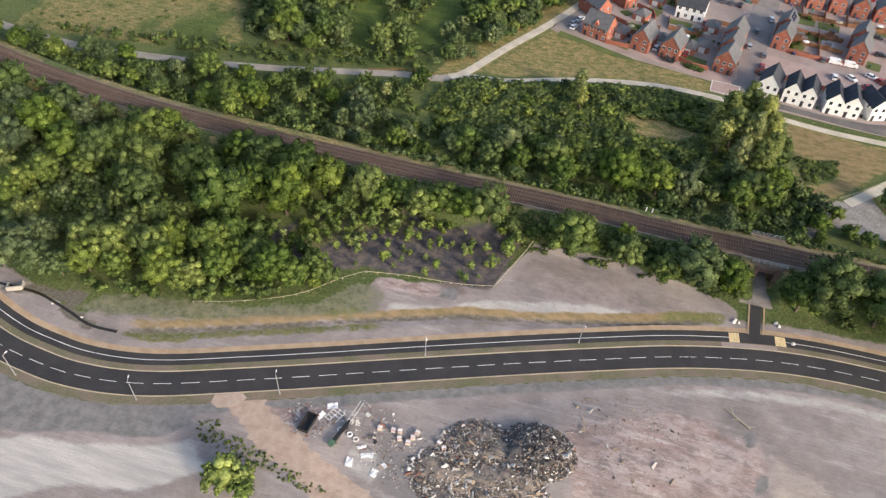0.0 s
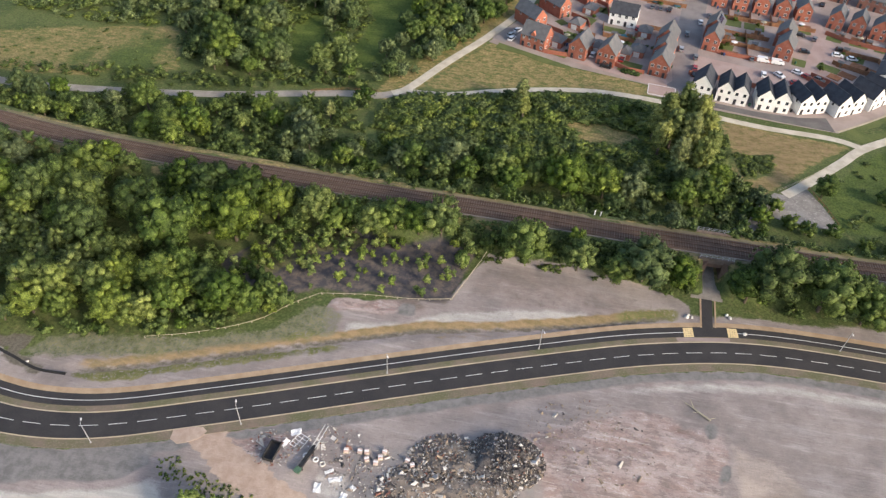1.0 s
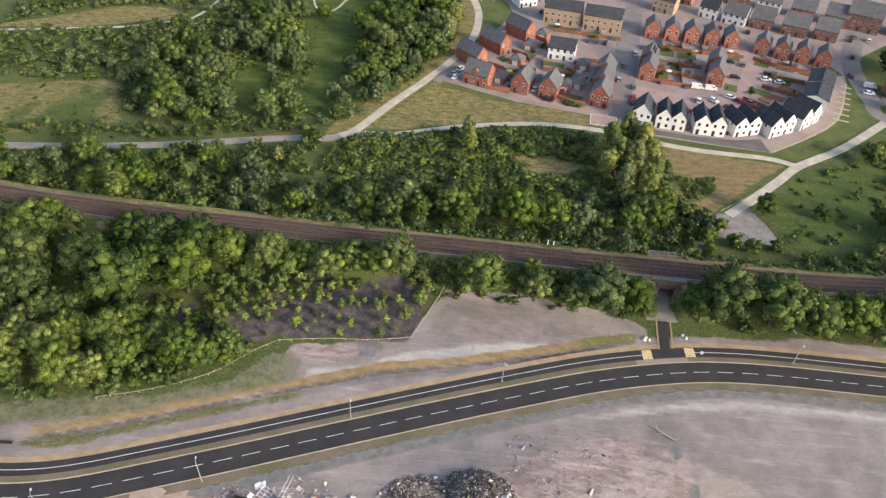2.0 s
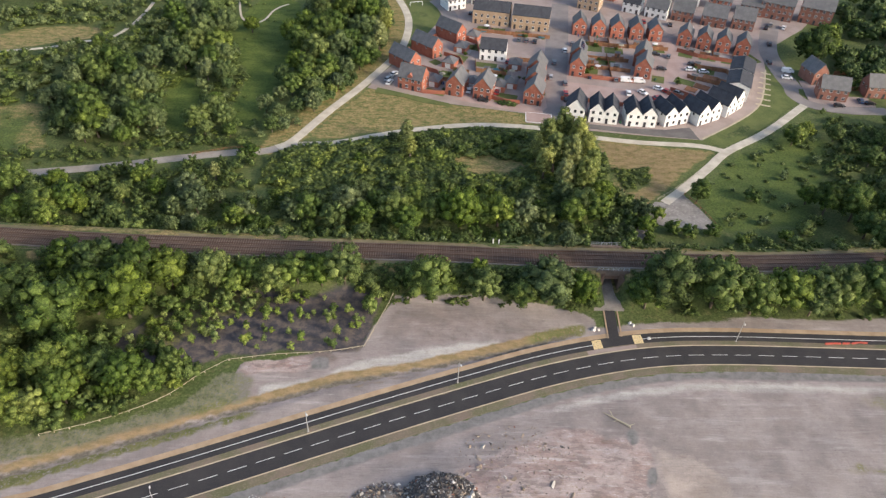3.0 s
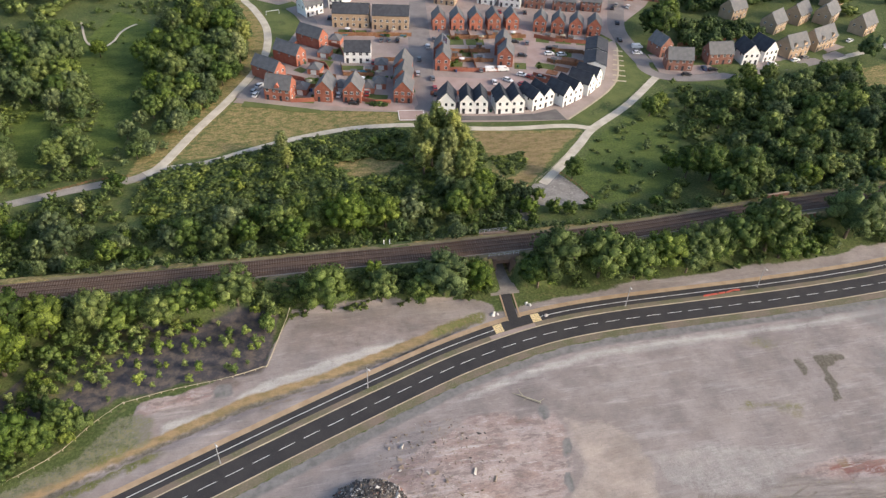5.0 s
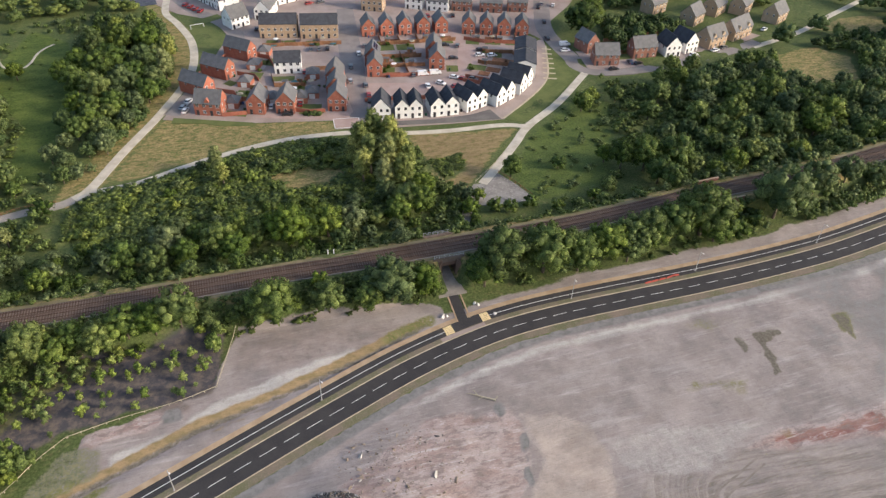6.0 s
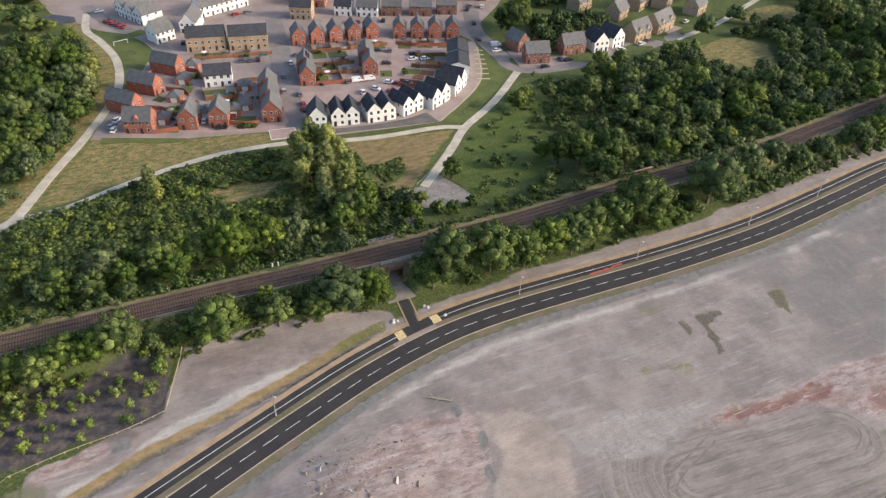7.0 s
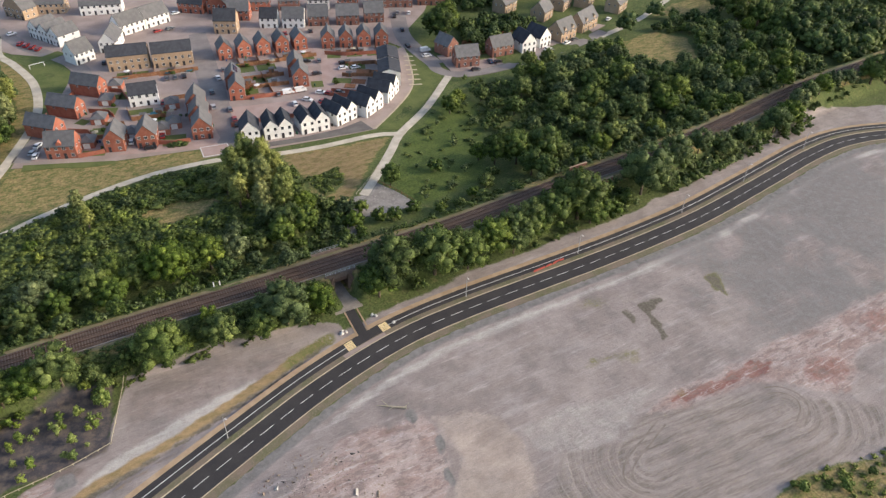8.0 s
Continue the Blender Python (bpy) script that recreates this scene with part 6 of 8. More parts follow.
    if panels:
        n = math.hypot(s, rise)
        for j in range(2):
            for i in range(4):
                f0, v0 = 0.3 + 0.28 * j, -r * 0.55 + i * r * 0.3
                pg = Geo()
                pts = [(f0, v0), (f0 + 0.25, v0), (f0 + 0.25, v0 + r * 0.27), (f0, v0 + r * 0.27)]
                pg.add([q(s * (1 - f), v, eave + rise * f + t + dz) for dz in (0.03, 0.10) for f, v in pts], [(4, 5, 6, 7), (0, 1, 5, 4), (1, 2, 6, 5), (2, 3, 7, 6), (3, 0, 4, 7)])
                part("solar_panel", pg, SOLAR, roof_ob, "blue-black solar panel")
    for i in range(dormers):
        u = (i + 0.5) / dormers * w - w / 2
        dg = Geo().add([(u - 0.9, -d / 2 + 0.0, eave - 0.3), (u + 0.9, -d / 2 + 0.0, eave - 0.3), (u + 0.9, -d / 2, eave + 0.9), (u, -d / 2, eave + 1.9), (u - 0.9, -d / 2, eave + 0.9),
                        (u - 0.9, -d / 2 + 2.6, eave + 0.9), (u + 0.9, -d / 2 + 2.6, eave + 0.9), (u, -d / 2 + 3.2, eave + 1.9)],
                       [(0, 1, 2, 3, 4), (4, 3, 7, 5), (3, 2, 6, 7), (1, 6, 2), (0, 4, 5)])
        part("dormer", dg, wall, h)
    return h


def pair(a, b, d, wall, roof, label, group, **more):
    """Two gabled homes side by side."""
    a, b = np.array(a, float), np.array(b, float)
    m = (a + b) / 2
    g = (b - a) / np.linalg.norm(b - a) * 0.03
    house(a, m - g, d, wall, roof, label, group=group, **more)
    house(m + g, b, d, wall, roof, label, group=group, **more)


WHITE_LABEL = "white rendered gabled house with a dark slate roof"
RED_LABEL = "red brick gabled house with a grey slate roof"
CRESCENT = "white houses of the crescent"
house((0.5, 113.7), (7.2, 112.0), 9.5, RENDER, SLATE_BLUE, WHITE_LABEL, dark=True, group=CRESCENT)
for a, b in (((9.2, 112.6), (19.4, 110.8)), ((22.5, 110.2), (33.4, 109.6)), ((36.8, 110.2), (46.4, 113.7)), ((49.4, 111.4), (59.4, 117.4)), ((62.2, 118.7), (71.2, 127.2))):
    pair(a, b, 9.5, RENDER, SLATE_BLUE, WHITE_LABEL, CRESCENT, dark=True)
for i in range(2):
    p = np.array((74.0, 131.0)) + (i + 0.0) * np.array((5.4, 12.6))
    house(p + (0.2, 0.4), p + (5.2, 12.1), 9.0, RENDER, SLATE_BLUE, WHITE_LABEL, "x", dark=True, group=CRESCENT, rise=1.5, eave=6.0)

RED = "red brick houses of the estate"
house((-62.2, 134.4), (-52.7, 130.6), 7.2, BRICK, SLATE, "red brick corner house with a grey slate roof", "x", group=RED, dormers=1)
for a, b in (((-43.6, 130.0), (-37.3, 127.9)), ((-33.1, 127.8), (-26.5, 125.9)), ((-14.1, 124.7), (-7.4, 122.9)), ((-12.6, 134.9), (-5.9, 133.1)), ((-11.1, 145.1), (-4.4, 143.3)),
             ):
    house(a, b, 9.3, BRICK, SLATE, RED_LABEL, group=RED)
for a, b in (((-57.8, 146.6), (-53.6, 150.9)), ((-48.9, 160.2), (-44.8, 164.6)), ((-38.6, 175.6), (-34.5, 180.0))):
    house(a, b, 12.6, BRICK, SLATE, "long red brick gabled house with a grey slate roof", group=RED)
for i, (a, b) in enumerate((((6.9, 149.6), (12.7, 148.0)), ((8.3, 159.6), (14.2, 158.0)), ((33.6, 150.0), (39.8, 148.0)), ((35.2, 160.2), (41.4, 158.2)))):
    house(a, b, 9.3, BRICK, SLATE, RED_LABEL, group=RED, panels=i == 1)
for i in range(5):
    x, y = 13.9 + 8.4 * i, 190.0 - 1.0 * i
    house((x, y), (x + 5.9, y - 0.6), 8.4, BRICK, SLATE, RED_LABEL, group=RED)
for i in range(4):
    x, y = 59.4 + 7.8 * i, 182.6 - 2.7 * i
    house((x, y), (x + 5.6, y - 2.1), 8.6, BRICK, SLATE, RED_LABEL, group=RED)
house((-29.3, 161.6), (-18.5, 159.8), 7.4, RENDER, SLATE_BLUE, "white rendered house with a dark slate roof among brick homes", "x", rise=3.2, group="white houses of the estate")
TAN = "buff brick terrace with a dark slate roof and small gardens"
house((-31.0, 199.4), (-14.6, 196.0), 8.6, BRICK_BUFF, SLATE_BLUE, TAN, "x", eave=6.6, rise=3.2, group="buff terraces")
house((-13.4, 194.6), (3.0, 191.4), 8.6, BRICK_BUFF, SLATE_BLUE, TAN, "x", eave=6.6, rise=3.2, group="buff terraces")
BROWN = "brown brick house with a grey slate roof"
NORTH = "houses at the north of the estate"
house((20.5, 222.0), (30.0, 217.4), 8, BRICK_BUFF, SLATE_BLUE, "buff brick house with a dark slate roof", "x", group=NORTH, eave=6.4)
house((31.0, 236.0), (40.5, 231.4), 8, BRICK, SLATE, RED_LABEL, "x", group=NORTH)
house((42.0, 219.6), (49.6, 215.6), 7, RENDER, SLATE_BLUE, WHITE_LABEL, "x", group=NORTH)
house((51.7, 214.6), (61.2, 209.8), 7.5, RENDER, SLATE, "white rendered house with a grey slate roof", "x", group=NORTH)
for a, b in (((63.8, 211.4), (73.0, 207.6)), ((76.6, 206.4), (87.0, 202.2)), ((90.4, 203.6), (99.6, 200.2))):
    house(a, b, 8, BRICK_DARK, SLATE, BROWN, "x", group=NORTH)
for i in range(5):
    x, y = 44 + 14 * i, 244 - 5.6 * i
    house((x, y), (x + 10, y - 4), 8, (BRICK, BRICK_DARK, RENDER, BRICK, BRICK_DARK)[i], SLATE, (RED_LABEL, BROWN, WHITE_LABEL, RED_LABEL, BROWN)[i], "x", group=NORTH)
house((108.5, 219), (122, 212.5), 9, BRICK_DARK, SLATE, "brown brick apartment block with a slate roof", "x", eave=7.8, storeys=3, group=NORTH)
house((126, 214), (139, 208), 9, BRICK_DARK, SLATE, "brown brick apartment block with a slate roof", "x", eave=7.8, storeys=3, group=NORTH)
NW = "white houses at the northwest"
house((-42.2, 212.2), (-33.8, 216.6), 8.0, RENDER, SLATE, "white rendered house with a grey slate roof", "x", group=NW)
for i in range(3):
    p = np.array((-46.0, 236.6)) + i * np.array((-3.6, 6.6))
    house(p + (-3.4, 6.4), p, 11, RENDER, SLATE, "white rendered gabled terrace house with a grey roof", group=NW, rise=3.4)
house((-31.0, 222.0), (-24.2, 219.2), 14, RENDER, SLATE, "white rendered house with a grey slate roof", group=NW)
for i in range(2):
    p = np.array((-19.3, 237.4)) + i * np.array((12.6, 5.2))
    house(p, p + (12.2, 5.0), 8, RENDER, SLATE, "white rendered terrace with a grey slate roof", "x", group=NW)
house((-64.5, 290), (-56.9, 279), 8, BRICK_BUFF, SLATE, "cream brick house with a grey roof", group=NW)
house((-52, 286), (-38, 281), 8, BRICK_BUFF, SLATE, "cream brick house with a grey roof", "x", group=NW)
house((-32, 274), (-13, 269), 9, RENDER, SLATE, "white rendered terrace with a grey slate roof", "x", group=NW)
house((12.0, 258), (22.4, 250), 8, BRICK, SLATE_BLUE, RED_LABEL, "x", group=NW)
house((24.4, 249.6), (33, 244), 8, BRICK, SLATE_BLUE, RED_LABEL, group=NW)
EAST = "houses along the east road"
house((104.2, 136.2), (114.8, 133.8), 7, BRICK_DARK, SLATE, BROWN, "x", group=EAST)
house((106.6, 148.0), (113.0, 149.6), 9, BRICK_DARK, SLATE, BROWN, group=EAST)
house((124.4, 138.2), (135.6, 137.6), 7, BRICK_DARK, SLATE, BROWN, "x", group=EAST)
for a, b in (((139.4, 136.0), (146.9, 135.8)), ((150.2, 137.2), (157.6, 138.9))):
    house(a, b, 10, RENDER, SLATE_BLUE, WHITE_LABEL, dark=True, group=EAST)
house((163.4, 138.4), (175.0, 141.8), 8, BRICK_BUFF, SLATE, "buff brick house with small gables and a grey roof", "x", group=EAST, dormers=2)
house((180.0, 143.2), (194.0, 149.0), 8, BRICK_BUFF, SLATE, "buff brick house with small gables and a grey roof", "x", group=EAST, dormers=2)
for a, b in (((172, 164), (181, 169)), ((190, 172), (200, 178)), ((205, 170), (215, 177)), ((214, 156), (224, 161)), ((160, 182), (170, 186)), ((222, 190), (232, 196))):
    house(a, b, 8, BRICK_BUFF, SLATE, "buff brick house with a grey slate roof", "x", group=EAST)


# ---- garages, gardens, walls ----
def garage(x, y, yaw, w=5.2, d=5.6, door=False):
    h = thing("garage", "small red brick garage with a hipped slate roof", "garage", "garages between the houses", pose(x, y, 0.05, 0, 0, yaw))
    part("wall", Geo().box(0, 0, -0.2, w, d, 2.6), BRICK, h)
    e, k = 0.25, 2.4
    part("roof", Geo().add([(-w / 2 - e, -d / 2 - e, k), (w / 2 + e, -d / 2 - e, k), (w / 2 + e, d / 2 + e, k), (-w / 2 - e, d / 2 + e, k), (0, -d * 0.12, k + 1.9), (0, d * 0.12, k + 1.9)],
                           [(0, 1, 4), (1, 2, 5, 4), (2, 3, 5), (3, 0, 4, 5), (3, 2, 1, 0)]), SLATE, h)
    piece("garage_door", GDOOR, h, face_pose("S", 0, 0, w, d) @ Matrix.Translation((0, -0.03, 0)))


for x, y, yaw in ((-48, 138.5, -20), (-41.6, 155, -22), (-36.6, 170, -22), (-31.0, 182, -20), (-17.6, 139, -12), (-14.6, 155.5, -10), (-32.5, 138, -16), (-22.5, 136, -14)):
    garage(x, y, yaw)


def lawn_corners(x, y, w, d, yaw):
    c, s = math.cos(radians(yaw)), math.sin(radians(yaw))
    return [(x + a * w / 2 * c - b * d / 2 * s, y + a * w / 2 * s + b * d / 2 * c) for a, b in ((-1, -1), (1, -1), (1, 1), (-1, 1))]


def lawn(x, y, w, d, yaw, mat=LAWN, label="small green back garden lawn", z=0.11):
    c, s = math.cos(radians(yaw)), math.sin(radians(yaw))
    poly = [(x + a * w / 2 * c - b * d / 2 * s, y + a * w / 2 * s + b * d / 2 * c) for a, b in ((-1, -1), (1, -1), (1, 1), (-1, 1))]
    flat("garden_lawn", poly, z, mat, label, "lawn", 0.06)


for x, y, w, d, yaw in ((-47.5, 131.5, 8, 4, -20), (-43, 146, 7, 7, -22), (-37.5, 162, 6, 6, -22), (-28.5, 173, 6, 7, -20), (-20.2, 128, 8, 8, -15), (-24, 149, 10, 6, -12), (-26.6, 193.5, 5, 5, -12), (-19, 191.6, 5, 5, -12), (-9.5, 188.6, 5.4, 5, -10),
                        (-1.6, 186.6, 5.4, 5, -10), (16.5, 153.5, 6, 6, -14), (25, 163, 7, 6, -10), (21, 176, 8, 6, -8), (30, 174.5, 8, 6, -8), (43.5, 148.5, 5, 6, -16), (50, 177, 5, 7, 0), (61, 172.5, 6, 5, -20), (70, 170, 7, 5, -20),
                        (79, 167.6, 7, 6, -20), (66, 158, 7, 7, -20), (54, 147, 8, 5, -30), (90, 171, 4, 8, 20), (104, 166, 14, 8, 60), (-54, 226, 6, 18, -60), (118, 142, 14, 6, -5), (130, 150, 16, 10, 0), (150, 152, 20, 10, 8), (172, 156, 16, 9, 16)):
    lawn(x, y, w, d, yaw)
flat("east_lawn", LAWN_E, 0.09, LAWN, "mown green lawn sloping beside the crescent", "lawn", 0.4)
flat("west_lawn", [(-64, 146), (-55, 176), (-45, 204), (-52, 222), (-62, 222), (-58.5, 200), (-60.4, 170), (-70, 144)], 0.09, LAWN, "mown grass strip between path and street", "lawn", 0.4)
flat("south_lawn", [(-70, 134), (-42, 123), (-42, 120.6), (-52, 123), (-60, 127), (-71, 130)], 0.085, LAWN, "mown grass below the brick houses", "lawn", 0.3)
flat("crescent_drive", [(7.5, 107.8), (30, 104.2), (48, 102.2), (46.5, 110.6), (37, 108.4), (22, 108.8), (8.5, 111.0)], 0.10, DRIVE, "dark worn asphalt drive before the crescent", "road", 0.08)
flat("estate_street", [(-12, 112), (-4, 110), (0, 118), (4.5, 140), (8, 160), (13, 196), (17, 226), (9, 226), (3, 196), (-2, 160), (-4.6, 136), (-5, 122)], 0.095, WORN_ASPHALT, "grey asphalt estate street", "road", 0.07)
flat("crescent_street", [(3, 131), (30, 124), (44, 128), (58, 146), (62, 158), (60, 168), (57.5, 190), (51, 190), (52, 166), (44, 144), (32, 138), (4.6, 144)], 0.105, PAVER_RED, "pinkish block-paved street behind the crescent", "road", 0.07)
flat("south_street", [(-41, 126.5), (-13, 117.6), (-7, 117), (-7, 121.8), (-36, 128)], 0.10, PAVER_RED, "red block-paved lane before the houses", "road", 0.07)
band("east_road", spline([(99, 150), (96, 138), (103, 129.6), (124, 127.4), (150, 130.6), (170, 134), (192, 141)], 2.0), -2.8, 2.8, 0.12, WORN_ASPHALT, "grey asphalt road past the east houses", "road", 0.4)
band("junction_road", spline([(98, 144), (98, 160), (100, 180), (110, 206), (124, 240), (140, 290)], 2.0), -4.0, 4.0, 0.135, WORN_ASPHALT, "grey asphalt road out of the estate", "road", 0.4)
band("west_street", spline([(-71, 136), (-63, 152), (-51, 179), (-41, 203), (-48, 224), (-60, 244), (-70, 272)], 2.0), -3.4, 3.0, 0.10, WORN_ASPHALT, "grey asphalt street along the grass edge", "road", 0.3)
band("crescent_kerb", spline([(49, 102.6), (61.5, 112.2), (74, 123.4), (82, 135), (92.2, 160.6)], 1.5), -0.35, 0.35, 0.16, KERB, "pale curved kerb round the crescent lawn", "kerb", 0.3)
for i in range(7):
    x, y = 77.6 + 1.9 * i, 130.0 + 4.6 * i
    flat("front_path", [(x, y), (x + 5.2 - 0.25 * i, y - 1.9), (x + 5.6 - 0.25 * i, y - 0.9), (x + 0.4, y + 1.0)], 0.13, KERB, "pale slab path across a front garden", "path", 0.1)
flat("turning_square", [(-14, 111.2), (-4.6, 110), (-4.0, 117), (-13.4, 118.2)], 0.115, PAVER_RED, "red block square with a pale edge", "paving", 0.08)
for a, b in (((-14, 111.2), (-4.6, 110)), ((-4.6, 110), (-4, 117)), ((-4, 117), (-13.4, 118.2)), ((-13.4, 118.2), (-14, 111.2))):
    v = np.array(b) - a
    nrm = np.array((-v[1], v[0])) / np.linalg.norm(v) * 0.13
    flat("edge_line", [tuple(np.array(a) - nrm), tuple(np.array(b) - nrm), tuple(np.array(b) + nrm), tuple(np.array(a) + nrm)], 0.125, PAINT, "pale line of setts", "paving", 0.05)


def fence_run(points, kind, group):
    """A garden boundary: brick wall or timber panels between posts."""
    for a, b in zip(points[:-1], points[1:]):
        a, b = np.array(a, float), np.array(b, float)
        n = max(1, int(round(np.linalg.norm(b - a) / 1.9)))
        yaw = math.atan2(b[1] - a[1], b[0] - a[0])
        seg = np.linalg.norm(b - a) / n
        if kind == "brick":
            w = thing("garden_wall", "red brick garden wall with a pale coping", "wall", group, pose(*((a + b) / 2), 0.05, 0, 0, math.degrees(yaw)))
            part("wall_body", Geo().box(0, 0, -0.1, n * seg, 0.24, 1.75), BRICK, w)
            part("coping", Geo().box(0, 0, 1.65, n * seg + 0.05, 0.32, 0.08), BRICK_DARK, w)
        else:
            w = thing("garden_fence", "reddish brown timber panel fence round a garden", "fence", group, pose(*a, 0.05, 0, 0, math.degrees(yaw)))
            for i in range(n):
                part("panel", Geo().box((i + 0.5) * seg, 0, 0.02, seg - 0.14, 0.07, 1.72), TIMBER, w)
            for i in range(n + 1):
                part("post", Geo().box(i * seg, 0, -0.1, 0.11, 0.11, 1.95), TIMBER, w)


for pts in ([(-52.6, 130.4), (-43.8, 129.8)], [(12.8, 147.9), (22, 146.2), (33.4, 144.6)], [(1, 128.6), (14, 127.2), (30, 123.8)], [(58, 176), (66, 170.6), (84, 164.6)], [(46, 139), (53, 134), (58, 129)], [(44, 136), (51, 131)]):
    fence_run(pts, "brick", "garden walls")
for pts in ([(-46.5, 142), (-38, 139.4)], [(-40.5, 150.5), (-34, 148)], [(-31, 160), (-31, 150), (-19, 147.5)], [(-14.5, 161.5), (-4.6, 159.8)], [(-31, 189.6), (3, 184.6)], [(-14, 193.4), (-14.6, 188)], [(-22.6, 196), (-23, 190)], [(-5.4, 192), (-6, 187)],
            [(15, 157), (33, 153.6)], [(16, 166), (34, 163)], [(24, 147), (25.5, 168)], [(16, 179.6), (54, 176)], [(21, 189), (20, 179)], [(29.4, 187), (28.6, 178)], [(37.6, 186), (37, 177)], [(46, 185), (45.4, 177)], [(62.6, 160), (74, 156.6), (76, 148)],
            [(56, 151), (70, 143.5)], [(66, 179), (64, 171)], [(74, 176.6), (72, 168.6)], [(82, 173.6), (80, 166)], [(8, 124.2), (8.4, 130)], [(21, 121.6), (21.4, 127)], [(34.6, 120.4), (34.6, 125)], [(118, 144), (137, 144.6), (160, 148)], [(120, 158), (150, 160)]):
    fence_run(pts, "timber", "garden fences")
for pts in ([(-53.2, 151.2), (-46.8, 147.4), (-45.6, 141.4)], [(-44.2, 164.4), (-37.6, 160.4), (-36.4, 156.0)], [(-34.0, 179.8), (-29.8, 176.6), (-29.0, 168)], [(-26.2, 127.8), (-21.0, 124.8), (-15.2, 124.2)], [(-37.0, 137.4), (-33.4, 136.2)], [(-64.6, 156.4), (-58.6, 168.2)], [(-55.2, 171.0), (-46.0, 185.4)]):
    fence_run(pts, "brick", "garden walls")
for x, y, w, d, yaw in ((-49.6, 144.2, 5.4, 4.4, -22), (-40.4, 159.0, 4.6, 4.0, -22), (-32.6, 173.6, 4.0, 4.4, -20), (-20.0, 142.4, 7.0, 4.6, -12), (-26.6, 156.4, 9.0, 4.2, -10), (-47.6, 157.4, 4.0, 4.4, 43)):
    lawn(x, y, w, d, yaw)
# patios, decks and bins behind the houses
DECKING = surface("timber_decking", (0.20, 0.085, 0.04), (0.29, 0.135, 0.07), (0.15, 0.08, 0.05), 0.8, 6, 0.9, 0.2, vary=0.25)
SLABS = surface("patio_slabs", (0.30, 0.285, 0.27), (0.40, 0.38, 0.36), None, 0.8, 5, 0.9, 0.2, vary=0.2)
flat("east_forecourt", [(100, 131), (124, 130.4), (150, 133.4), (172, 137), (198, 147), (194, 153), (160, 147), (136, 144), (117, 147), (103, 152)], 0.10, PAVER, "block-paved forecourt of the east houses", "paving", 0.3)
for i, (x, y, w, d, yaw) in enumerate(((-47, 141, 5, 4, -20), (-41, 155, 5, 4, -22), (-35, 169, 5, 4, -22), (-31, 136, 5, 3.4, -15), (-22, 136, 4, 3, -15), (-16, 153.6, 5, 3.6, -12), (-27, 144, 4.6, 4, -12), (-8.6, 153, 4.2, 5, -12), (18, 149.6, 6, 3, -12), (28, 148, 5.4, 3, -12),
                                         (19, 159.4, 5.4, 4, -10), (28.6, 160.4, 5, 4, -10), (21.6, 168.6, 5, 3.6, -8), (30.4, 167, 5, 3.6, -8), (18.4, 183, 4.4, 4, -8), (26.6, 182, 4.4, 4, -8), (34.8, 181.4, 4.4, 4, -8), (43, 180.6, 4.4, 4, -8), (51, 180, 4.4, 4, -8),
                                         (62, 176, 4.4, 4, -20), (70, 174, 4.4, 4, -20), (78, 171.4, 4.4, 4, -20), (66, 151, 6.4, 4.6, -30), (60, 143, 6, 4.2, -35), (55, 140.6, 4.6, 4, -35), (70, 148.4, 4.6, 4, -30), (-28.4, 190.6, 4, 3, -12), (-20.4, 189, 4, 3, -12), (-11, 186.8, 4, 3, -12), (-2.6, 184.8, 4, 3, -12))):
    deck = i % 5 in (0, 3) or 21 < i < 26
    flat("garden_deck" if deck else "garden_patio", lawn_corners(x, y, w, d, yaw), 0.24 if deck else 0.15, DECKING if deck else SLABS, "raised brown timber deck in a back garden" if deck else "pale slab patio in a back garden", "deck" if deck else "patio", 0.2)
BIN = [surface("bin_" + n, c, tuple(v * 1.25 for v in c), None, 1, 5, 0.6, 0.05) for n, c in (("black", (0.02, 0.02, 0.022)), ("blue", (0.03, 0.06, 0.16)), ("green", (0.03, 0.09, 0.05)))]
for i, (x, y) in enumerate(((-45.2, 138.4), (-44.4, 138.2), (-36.4, 136.6), (-25.6, 135), (-24.8, 134.8), (-5.0, 131.8), (-4.6, 142), (-53, 149.4), (-45.4, 163), (14.6, 147), (15.4, 146.8), (42, 147.4), (32.6, 147), (16.4, 188.4), (24.8, 187.4), (33.2, 186.4), (41.6, 185.4), (62.8, 180), (70.6, 177.4), (8.4, 113.8), (21, 112), (35, 111.6))):
    t = thing("wheelie_bin", ("black", "blue", "green")[i % 3] + " wheeled rubbish bin beside a brick house", "bin", "wheeled bins", pose(x, y, 0.1, 0, 0, 20 * i))
    part("body", Geo().box(0, 0, 0, 0.5, 0.56, 0.95, 0, 1.15), BIN[i % 3], t)
    part("lid", Geo().box(0, 0, 0.95, 0.62, 0.68, 0.08, 0, 0.9), BIN[i % 3], t)
